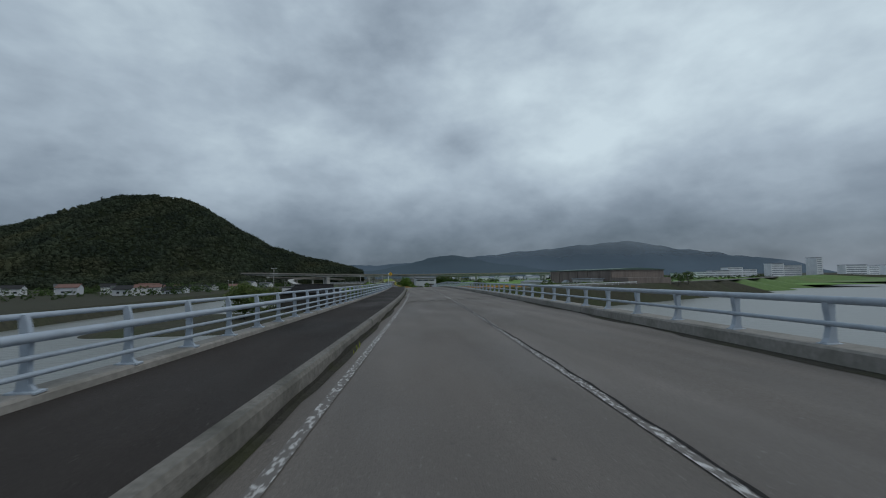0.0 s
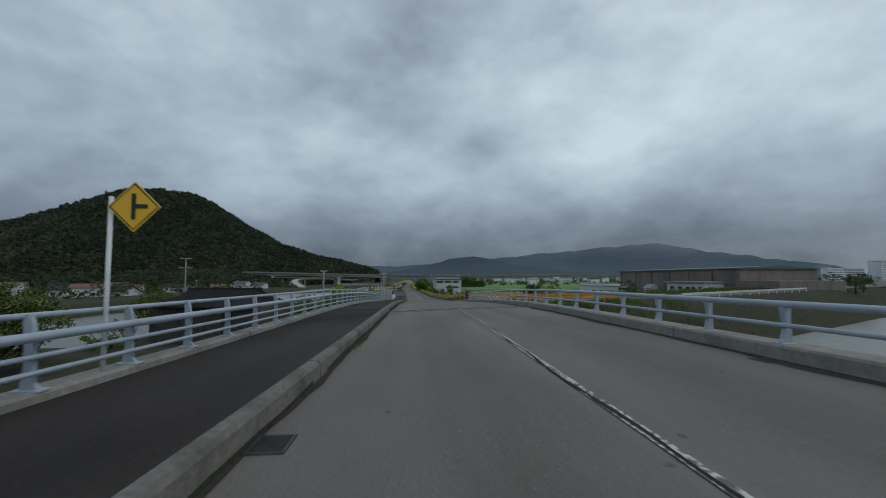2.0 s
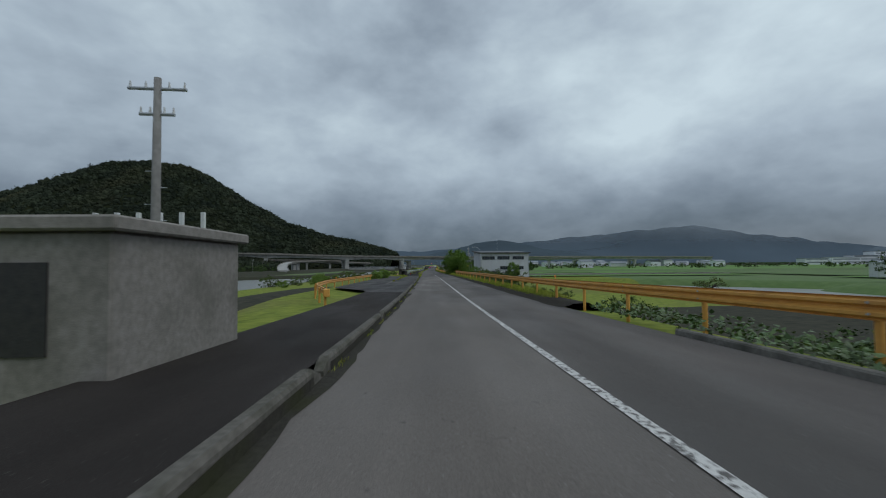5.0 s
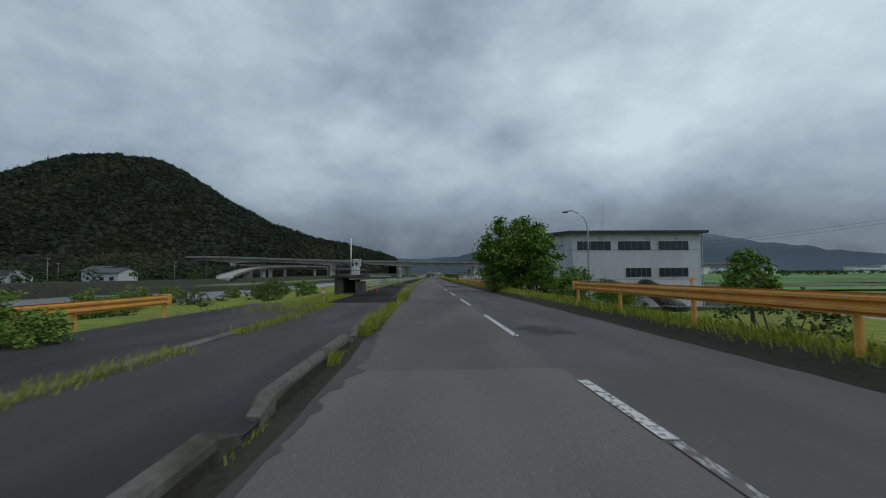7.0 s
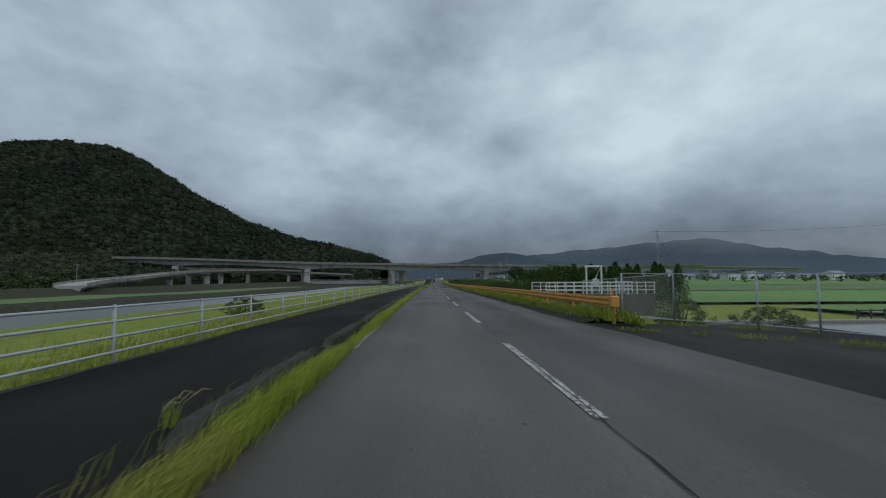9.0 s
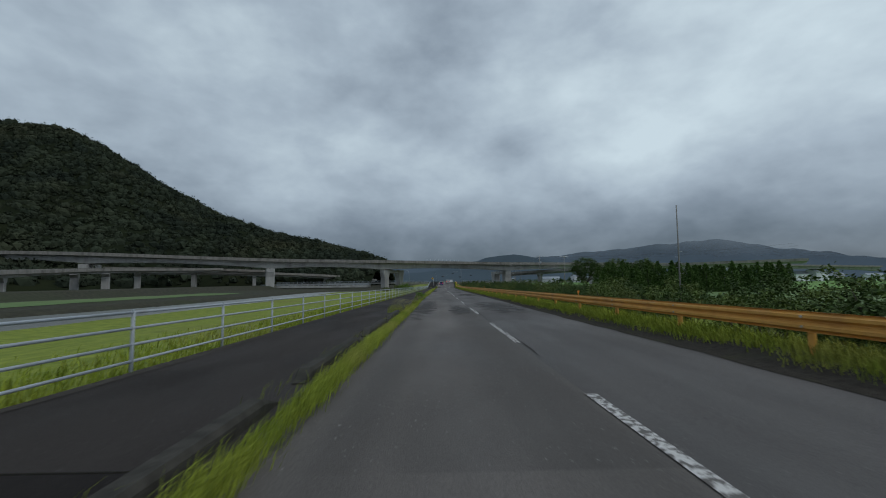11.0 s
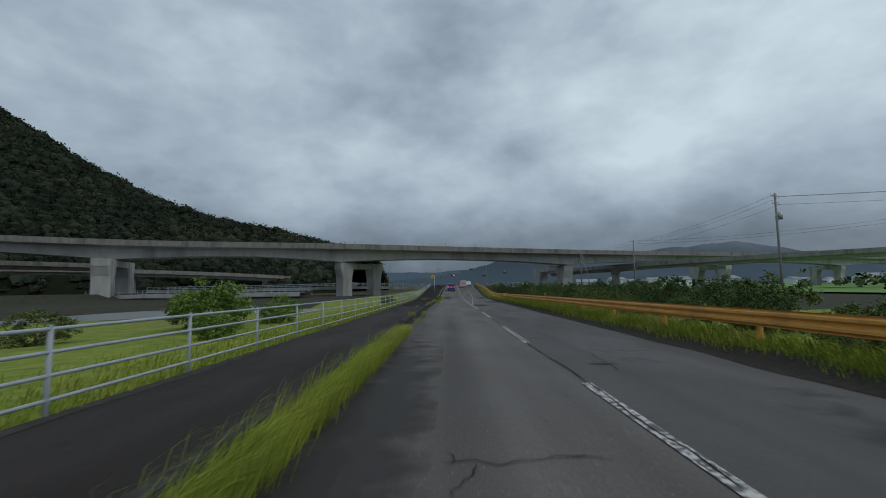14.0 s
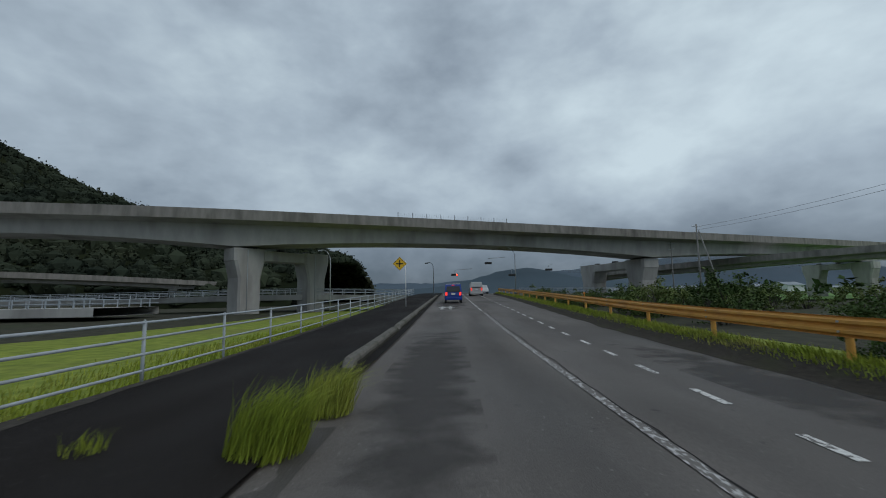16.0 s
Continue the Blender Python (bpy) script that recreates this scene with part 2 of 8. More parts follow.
M_DECK = material("bridge_concrete", (0.34, 0.333, 0.32), (0.43, 0.424, 0.405), 0.9, 0.85, (0.15, 0.14, 0.13), 0.25, 0.6, 0.2, 14, stretch=(1, 1, 0.35))
M_DARKCONC = material("weathered_concrete", (0.060, 0.056, 0.047), (0.105, 0.097, 0.084), 3, 0.95, (0.032, 0.034, 0.024), 0.5, 0.75, 0.4, 14, spec=0.2)
M_KERBWET = material("wet_mossy_kerb", (0.034, 0.032, 0.027), (0.066, 0.061, 0.053), 5, 0.9, (0.024, 0.027, 0.016), 0.9, 0.8, 0.6, 30, spec=0.2)
M_BLUERAIL = material("blue_grey_rail_paint", (0.31, 0.36, 0.42), (0.36, 0.41, 0.47), 6, 0.45, (0.24, 0.26, 0.28), 2.5, 0.5, 0.05, 60)
M_GREYRAIL = material("grey_rail_paint", (0.33, 0.37, 0.41), (0.40, 0.44, 0.48), 6, 0.5, (0.26, 0.26, 0.25), 2.5, 0.5, 0.05, 60)
M_WHITERAIL = material("white_rail_paint", (0.60, 0.62, 0.62), (0.70, 0.72, 0.72), 6, 0.5, (0.42, 0.40, 0.36), 2.5, 0.5, 0.05, 60)
M_GALV = material("galvanised_steel", (0.36, 0.39, 0.42), (0.45, 0.48, 0.51), 8, 0.45, (0.27, 0.27, 0.27), 2.0, 0.5, 0.05, 60, metal=0.3)
M_YELLOW = material("yellow_rail_paint", (0.62, 0.30, 0.055), (0.70, 0.36, 0.08), 5, 0.5, (0.40, 0.19, 0.06), 1.3, 0.5, 0.08, 50)
M_PAINT = material("road_paint", (0.52, 0.515, 0.49), (0.68, 0.675, 0.65), 25, 0.65, (0.10, 0.092, 0.086), 14.0, 1.0, 0.2, 80, lo3=0.51, hi3=0.58, detail=9)
M_BLUEPAINT = material("blue_road_paint", (0.13, 0.46, 0.60), (0.17, 0.52, 0.66), 20, 0.6, (0.1, 0.2, 0.24), 6.0, 0.7, 0.2, 80)
M_PAINT_WORN = material("worn_road_paint", (0.44, 0.43, 0.41), (0.60, 0.59, 0.57), 25, 0.7, (0.10, 0.09, 0.083), 15.0, 1.0, 0.2, 80, lo3=0.47, hi3=0.53, detail=9)
M_PAINT_THIN = material("worn_edge_paint", (0.36, 0.355, 0.34), (0.50, 0.49, 0.48), 25, 0.7, (0.118, 0.106, 0.097), 24.0, 1.0, 0.2, 80, lo3=0.42, hi3=0.48, detail=9, stretch=(1, 0.45, 1))
M_PATCH = material("asphalt_patch", (0.044, 0.040, 0.037), (0.078, 0.071, 0.066), 36, 0.8, (0.07, 0.064, 0.06), 0.7, 0.6, 0.8, 80)
M_WET = material("damp_asphalt", (0.034, 0.031, 0.029), (0.060, 0.055, 0.051), 36, 0.7, (0.052, 0.047, 0.044), 0.6, 0.6, 0.8, 80)


def stain(mt, strength):
    """Let a flat stain fade raggedly towards its outline."""
    nt = mt.node_tree
    N, L = nt.nodes.new, nt.links.new
    tc, geo = N("ShaderNodeTexCoord"), N("ShaderNodeNewGeometry")
    sub = N("ShaderNodeVectorMath")
    sub.operation = "SUBTRACT"
    L(tc.outputs["Generated"], sub.inputs[0])
    sub.inputs[1].default_value = (0.5, 0.5, 0.5)
    flat = N("ShaderNodeVectorMath")
    flat.operation = "MULTIPLY"
    L(sub.outputs[0], flat.inputs[0])
    flat.inputs[1].default_value = (2, 2, 0)
    ln = N("ShaderNodeVectorMath")
    ln.operation = "LENGTH"
    L(flat.outputs[0], ln.inputs[0])
    nz = N("ShaderNodeTexNoise")
    nz.inputs["Scale"].default_value, nz.inputs["Detail"].default_value = 1.5, 7
    L(geo.outputs["Position"], nz.inputs["Vector"])
    ma = N("ShaderNodeMath")
    ma.operation = "MULTIPLY_ADD"
    L(nz.outputs["Fac"], ma.inputs[0])
    ma.inputs[1].default_value = -2.2
    L(ln.outputs["Value"], ma.inputs[2])
    mr = N("ShaderNodeMapRange")
    for i, q in ((1, -0.70), (2, -0.10), (3, strength), (4, 0.0)):
        mr.inputs[i].default_value = q
    L(ma.outputs[0], mr.inputs[0])
    L(mr.outputs[0], nt.nodes["Principled BSDF"].inputs["Alpha"])


stain(M_PATCH, 0.6)
stain(M_WET, 0.6)
M_PANEL = material("louvre_grey", (0.37, 0.38, 0.40), (0.45, 0.46, 0.48), 4, 0.5, (0.30, 0.30, 0.30), 1.0, 0.6, 0.05, 40)
M_ORANGE = material("orange_reflector", (0.75, 0.22, 0.03), (0.85, 0.30, 0.05), 10, 0.35, None, bump=0.0)
M_CRACK = material("crack_filler", (0.014, 0.013, 0.012), (0.030, 0.028, 0.027), 20, 0.9, None, spec=0.2)
M_TARBAND = material("tarred_band", (0.045, 0.041, 0.037), (0.085, 0.077, 0.07), 10, 0.85, (0.018, 0.017, 0.016), 3.0, 0.9, 0.6, 40, spec=0.2, stretch=(0.5, 2.0, 1))
M_JOINT = material("joint_mortar", (0.24, 0.225, 0.20), (0.34, 0.32, 0.285), 12, 0.85, (0.09, 0.085, 0.078), 1.8, 0.9, 0.3, 40, lo3=0.5, hi3=0.62)
M_GROUND = material("grassy_ground", (0.12, 0.165, 0.026), (0.25, 0.29, 0.048), 1.6, 0.95, (0.16, 0.145, 0.055), 0.07, 0.8, 0.8, 9, spec=0.15)
M_BANKDARK = material("dark_river_bank", (0.030, 0.030, 0.021), (0.062, 0.060, 0.040), 1.2, 0.95, (0.040, 0.052, 0.022), 0.06, 0.8, 0.6, 6, spec=0.15)
M_PADDY = material("paddy_green", (0.10, 0.21, 0.035), (0.13, 0.26, 0.045), 0.5, 0.95, (0.075, 0.16, 0.03), 0.03, 0.6, 0.3, 5)
M_FIELD = material("field_green", (0.075, 0.14, 0.035), (0.11, 0.18, 0.05), 0.5, 0.95, (0.13, 0.15, 0.06), 0.02, 0.6, 0.3, 5)
M_GRASS = material("grass_blades", (0.19, 0.25, 0.030), (0.31, 0.35, 0.050), 0.7, 0.8, (0.33, 0.29, 0.10), 0.35, 0.65, 0.0, 30, island=0.45, spec=0.15)
M_WEED = material("rank_weeds", (0.075, 0.125, 0.028), (0.13, 0.19, 0.045), 0.5, 0.8, (0.19, 0.18, 0.08), 0.3, 0.6, 0.0, 30, island=0.45, spec=0.15)
M_DRYGRASS = material("seeding_grass", (0.26, 0.25, 0.10), (0.38, 0.34, 0.16), 1.5, 0.8, None, bump=0.0, island=0.35)
M_STEELDARK = material("dark_steel", (0.022, 0.022, 0.024), (0.04, 0.038, 0.036), 8, 0.6)
M_SIGNBLACK = material("sign_black", (0.012, 0.012, 0.012), (0.02, 0.02, 0.02), 3, 0.4, None, bump=0.0)


# ---- geometry helpers ----
class Geo:
    """A growing list of vertices and faces."""

    def __init__(self):
        self.v, self.f = [], []

    def add(self, vs, fs):
        o = len(self.v)
        self.v.extend(vs)
        self.f.extend([tuple(i + o for i in q) for q in fs])
        return self

    def box(self, x0, y0, z0, x1, y1, z1, c=0.0):
        """A box, its edges cut by c."""
        if c <= 0:
            vs = [(x, y, z) for z in (z0, z1) for y in (y0, y1) for x in (x0, x1)]
            return self.add(vs, [(0, 2, 3, 1), (4, 5, 7, 6), (0, 1, 5, 4), (2, 6, 7, 3), (0, 4, 6, 2), (1, 3, 7, 5)])
        vs = []
        for z, d in ((z0, c), (z0 + c, 0), (z1 - c, 0), (z1, c)):
            for x, y in ((x0 + c, y0 + d), (x1 - c, y0 + d), (x1 - d, y0 + c), (x1 - d, y1 - c), (x1 - c, y1 - d), (x0 + c, y1 - d), (x0 + d, y1 - c), (x0 + d, y0 + c)):
                vs.append((x, y, z))
        fs = [tuple(range(7, -1, -1)), tuple(range(24, 32))]
        for k in range(3):
            for i in range(8):
                j = (i + 1) % 8
                fs.append((k * 8 + i, k * 8 + j, k * 8 + 8 + j, k * 8 + 8 + i))
        return self.add(vs, fs)

    def tube(self, pts, r, n=8, r1=None):
        """A tube through points, radius r to r1."""
        pts = [Vector(p) for p in pts]
        m = len(pts)
        vs, fs = [], []
        for i, p in enumerate(pts):
            d = (pts[min(i + 1, m - 1)] - pts[max(i - 1, 0)]).normalized()
            up = Vector((0, 0, 1)) if abs(d.z) < 0.9 else Vector((1, 0, 0))
            a = d.cross(up).normalized()
            b = a.cross(d)
            rr = r if r1 is None else r + (r1 - r) * i / max(1, m - 1)
            for k in range(n):
                w = 2 * math.pi * k / n
                vs.append(tuple(p + a * (rr * math.cos(w)) + b * (rr * math.sin(w))))
        for i in range(m - 1):
            for k in range(n):
                j = (k + 1) % n
                fs.append((i * n + k, i * n + j, (i + 1) * n + j, (i + 1) * n + k))
        fs.append(tuple(range(n - 1, -1, -1)))
        fs.append(tuple(range((m - 1) * n, m * n)))
        return self.add(vs, fs)

    def prism(self, poly, fn0, fn1):
        """A solid between two images of a flat polygon."""
        n = len(poly)
        vs = [fn0(*p) for p in poly] + [fn1(*p) for p in poly]
        fs = [tuple(range(n - 1, -1, -1)), tuple(range(n, 2 * n))] + [(i, (i + 1) % n, n + (i + 1) % n, n + i) for i in range(n)]
        return self.add(vs, fs)

    def sweep(self, poly, ys, place):
        """A polygon (u, w) carried along the values ys; place(u, w, y) gives the point."""
        n = len(poly)
        vs = [place(u, w, y) for y in ys for u, w in poly]
        fs = [tuple(range(n)), tuple(range((len(ys) - 1) * n + n - 1, (len(ys) - 1) * n - 1, -1))]
        for k in range(len(ys) - 1):
            for i in range(n):
                j = (i + 1) % n
                fs.append((k * n + i, k * n + n + i, k * n + n + j, k * n + j))
        return self.add(vs, fs)

    def strip(self, rows):
        """An open sheet through rows of points."""
        n = len(rows[0])
        vs = [p for r in rows for p in r]
        fs = [(k * n + i, k * n + i + 1, (k + 1) * n + i + 1, (k + 1) * n + i) for k in range(len(rows) - 1) for i in range(n - 1)]
        return self.add(vs, fs)

    def mesh(self, name, mat=None, smooth=False):
        me = bpy.data.meshes.new(name)
        me.from_pydata(self.v, [], self.f)
        me.update()
        bm = bmesh.new()
        bm.from_mesh(me)
        if len(self.f) < 60000 and not OPEN_SHEETS.get(name):
            bmesh.ops.recalc_face_normals(bm, faces=bm.faces)
        bm.to_mesh(me)
        bm.free()
        if mat:
            me.materials.append(mat)
        if smooth:
            me.shade_smooth()
        return me


OPEN_SHEETS = {"ground": True, "hill": True}


def put(name, geo, mat=None, parent=None, at=None, label="", category="", group="", kind="", smooth=False):
    """Links a Geo (or a ready mesh) as one object, top-level or under a parent."""
    me = geo if not isinstance(geo, Geo) else geo.mesh(name, mat, smooth)
    ob = new(name, me)
    if parent is not None:
        ob.parent = parent
    if at is not None:
        ob.matrix_basis = at if isinstance(at, Matrix) else Matrix.Translation(at)
    return tagged(ob, label, category, group, kind)


def thing(name, at, label, category, group="", kind=""):
    """An Empty at a thing's base, which carries its parts."""
    e = new(name)
    e.empty_display_size = 0.3
    e.matrix_basis = at if isinstance(at, Matrix) else Matrix.Translation(at)
    return tagged(e, label, category, group, kind)


def steps(a, b, d):
    n = max(1, round((b - a) / d))
    return [a + (b - a) * i / n for i in range(n + 1)]


def on_road(u, z, y):
    """The point at u metres right of the centre line and z over the road."""
    return (xc(y) + u, y, rz(y) + z)


# ---- ground, water, hills ----
WATER = -8.9


def smooth(a, b, v):
    u = min(1.0, max(0.0, (v - a) / (b - a)))
    return u * u * (3 - 2 * u)


def plain(y):
    return -7.3 - 0.9 * smooth(250, 520, y)


def lerp_line(pts, x):
    if x <= pts[0][0]:
        return pts[0][1]
    for (x0, y0), (x1, y1) in zip(pts, pts[1:]):
        if x <= x1:
            return y0 + (y1 - y0) * (x - x0) / (x1 - x0)
    return pts[-1][1]


LEVEE = [(-60, 112), (5, 123), (45, 131), (90, 156), (160, 196), (553, 490), (4000, 3000)]


def levee_dist(x, y):
    return (y - lerp_line(LEVEE, x)) * (1.0 if x < 30 else 0.86)


def ground_z(x, y):
    z = plain(y)
    n = noise.noise(Vector((x * 0.03, y * 0.03, 0.0))) * 0.25 + noise.noise(Vector((x * 0.2, y * 0.2, 3.0))) * 0.10
    z += n * (0.4 if abs(x) < 14 or x > 30 else 1.0)
    bed = WATER - 1.6
    # river along the left of the road, from under the bridge up the valley
    edge = 24 * smooth(535, 565, y)
    far = -82 + 32 * smooth(335, 385, y) + 5 * smooth(430, 480, y)
    left = smooth(-34 + edge, -44 + edge, x + 4 * math.sin(y * 0.012)) * smooth(far - 8, far, x) * smooth(585, 550, y)
    below = smooth(-6, -14, levee_dist(x, y)) * smooth(-94, -84, x)
    if x > 0:
        below = smooth(-2, -13, levee_dist(x, y))
    w = max(left, below)
    if w > 0:
        z = z + (bed - z) * w
    # low mud bank beside the bridge end
    if -70 < x < -5 and 70 < y < 126:
        z = max(z, bed + 2.5 * smooth(74, 92, y) * smooth(-70, -56, x))
    # levee with its road, from the bridge end away to the right
    if x > 3:
        d = levee_dist(x, y)
        top = -2.55 + 0.2 * smooth(20, 90, x)
        k = smooth(-11, -1.2, d) * smooth(22, 11, d)
        z = max(z, z + (top - z) * k)
    # far bank wall on the left
    if x < -78:
        z = max(z, z + (plain(y) + 1.6 - z) * smooth(-82, -86, x) * smooth(-150, -110, x))
    # pond behind the guard rail on the right
    d = abs((x - 47) * 0.69 + (y - 273) * 0.72)
    if 30 < x < 160:
        z = z + (bed - z) * smooth(27, 20, d) * smooth(34, 42, x) * (1 - smooth(78, 88, x) * smooth(268, 256, y))
    # road bank
    if y > 100:
        u = x - xc(y)
        zr = rz(y) - 0.12
        lo, hi = -7.0, 4.9
        lo = -7.0 - 5.6 * smooth(190, 205, y) * smooth(272, 262, y)
        over = max(lo - u, u - hi, 0.0)
        wide = 20.0 - 13.0 * smooth(535, 565, y) if u < 0 else 7.0
        k = 1 - smooth(0, wide, over)
        if y < 145:
            k *= smooth(111, 118, y - 0.55 * max(-8.0, min(8.0, u)))
        z = z + (zr - z) * k
    return z


def make_ground():
    xs = [-4500, -3000, -2000, -1400, -1000, -700, -500, -380, -300, -240, -200, -170, -145, -125] + [-110 + 3 * i for i in range(17)]
    xs += [-59 + 2 * i for i in range(60)] + [61 + 4 * i for i in range(12)]
    xs += [112, 122, 135, 150, 170, 200, 240, 290, 350, 430, 550, 700, 1000, 1500, 2200, 3200, 4500]
    ys = [-1500, -800, -400, -200, -100, -60, -30] + [-10 + 4 * i for i in range(30)] + [108 + 2.0 * i for i in range(90)]
    ys += [290 + 4 * i for i in range(100)] + [ 690, 730, 780, 850, 950, 1100, 1300, 1600, 2000, 2600, 3300, 4300]
    ys = sorted(set(ys))
    west, east = [x for x in xs if x <= -77], [x for x in xs if x >= -77]
    for xx, yy, mat, label in ((west, ys, M_BANKDARK, "dark scrubby plain beyond the river"), (east, [y for y in ys if y <= 134], M_BANKDARK, "dark muddy river banks under the bridge"), ([x for x in east if x <= -9], [y for y in ys if 134 <= y <= 216], M_BANKDARK, "dark river bank behind the footway fence"), ([x for x in east if -9 <= x <= 9], [y for y in ys if 134 <= y <= 216], M_GROUND, "grassy road bank near the junction"), ([x for x in east if x >= 9], [y for y in ys if 134 <= y <= 216], M_BANKDARK, "dark weedy levee slopes round the pond"),
                                ([x for x in east if x <= -45], [y for y in ys if 216 <= y <= 542], M_BANKDARK, "dark revetment of the far river bank"), ([x for x in east if -45 <= x <= 61], [y for y in ys if 216 <= y <= 542], M_GROUND, "grassy river plain with banks and levees"), ([x for x in east if x >= 61], [y for y in ys if 216 <= y <= 542], M_FIELD, "dull green plain beyond the levee"), ([x for x in east if x <= -23], [y for y in ys if y >= 542], M_BANKDARK, "dark river bed and banks under the overpass"), ([x for x in east if -23 <= x <= 9], [y for y in ys if y >= 542], M_GROUND, "grassy verges by the overpass"), ([x for x in east if x >= 9], [y for y in ys if y >= 542], M_BANKDARK, "dark scrubby plain beyond the overpass")):
        g = Geo()
        g.strip([[(x, y, ground_z(x, y)) for x in xx] for y in yy])
        put("ground", g, mat, label=label, category="ground", kind="structure", smooth=True)


make_ground()
g = Geo()
g.strip([[(x, y, ground_z(x, y) + 0.06) for x in (-77, -74, -71, -68, -65, -62.5 + 0.8 * math.sin(y * 0.21))] for y in steps(384, 532, 3)])
put("bank_meadow", g, M_FIELD, label="strip of dull green grass on top of the far river bank", category="meadow", kind="structure", smooth=True)


def make_water():
    mt = bpy.data.materials.new("river_water")
    mt.use_nodes = True
    nt = mt.node_tree
    b = nt.nodes["Principled BSDF"]
    b.inputs["Base Color"].default_value = (0.17, 0.178, 0.168, 1)
    b.inputs["Roughness"].default_value = 0.30
    geo = nt.nodes.new("ShaderNodeNewGeometry")
    mp = nt.nodes.new("ShaderNodeMapping")
    mp.inputs["Scale"].default_value = (0.5, 1.0, 1.0)
    nz = nt.nodes.new("ShaderNodeTexNoise")
    nz.inputs["Scale"].default_value, nz.inputs["Detail"].default_value = 0.8, 6
    bp = nt.nodes.new("ShaderNodeBump")
    bp.inputs["Strength"].default_value, bp.inputs["Distance"].default_value = 0.6, 0.4
    nt.links.new(geo.outputs["Position"], mp.inputs[0])
    nt.links.new(mp.outputs[0], nz.inputs["Vector"])
    nt.links.new(nz.outputs["Fac"], bp.inputs["Height"])
    nt.links.new(bp.outputs[0], b.inputs["Normal"])
    g = Geo()
    g.strip([[(x, y, WATER) for x in (-120, 0, 300, 2500)] for y in (-1400, 0, 300, 1200)])
    put("water", g, mt, label="grey rippled river water under the bridge", category="water", kind="structure")


make_water()

HILL_RIDGE = [(-1250, 800, 0), (-900, 791, 22), (-600, 755, 89), (-450, 791, 147), (-400, 791, 147), (-350, 793, 141), (-290, 855, 94), (-240, 822, 65), (-195, 780, 58),
              (-150, 769, 39), (-110, 781, 33), (-85, 789, 22), (-72, 797, 0), (-50, 840, -10)]
# wooded foot of the hill where the overpass ends
HILL_FOOT = [(-1000, 640, 12), (-600, 640, 30), (-380, 625, 22), (-290, 612, 16), (-206, 596, 9)]


def hill_z(x, y):
    """Height of the wooded hill, by its nearest ridge stretch."""
    best = -20.0
    for (x0, y0, h0), (x1, y1, h1) in list(zip(HILL_RIDGE, HILL_RIDGE[1:])) + list(zip(HILL_FOOT, HILL_FOOT[1:])):
        dx, dy = x1 - x0, y1 - y0
        u = ((x - x0) * dx + (y - y0) * dy) / (dx * dx + dy * dy)
        u = min(1.0, max(0.0, u))
        d = math.hypot(x - x0 - u * dx, y - y0 - u * dy)
        h = h0 + (h1 - h0) * u + 9
        reach = 60 + 1.15 * h
        z = -9 + h * max(0.0, 1 - d / reach) ** 0.9 - 6 * smooth(reach * 0.8, reach, d)
        best = max(best, z)
    return best


def hill_relief(x, y, z):
    """Spurs and gullies on the slope."""
    return noise.noise(Vector((x * 0.012, y * 0.012, 1.0))) * 3 * smooth(-8, 30, z) - 9 * abs(noise.noise(Vector((x * 0.011, y * 0.003, 6.0)))) * smooth(0, 30, z) * smooth(125, 70, z)


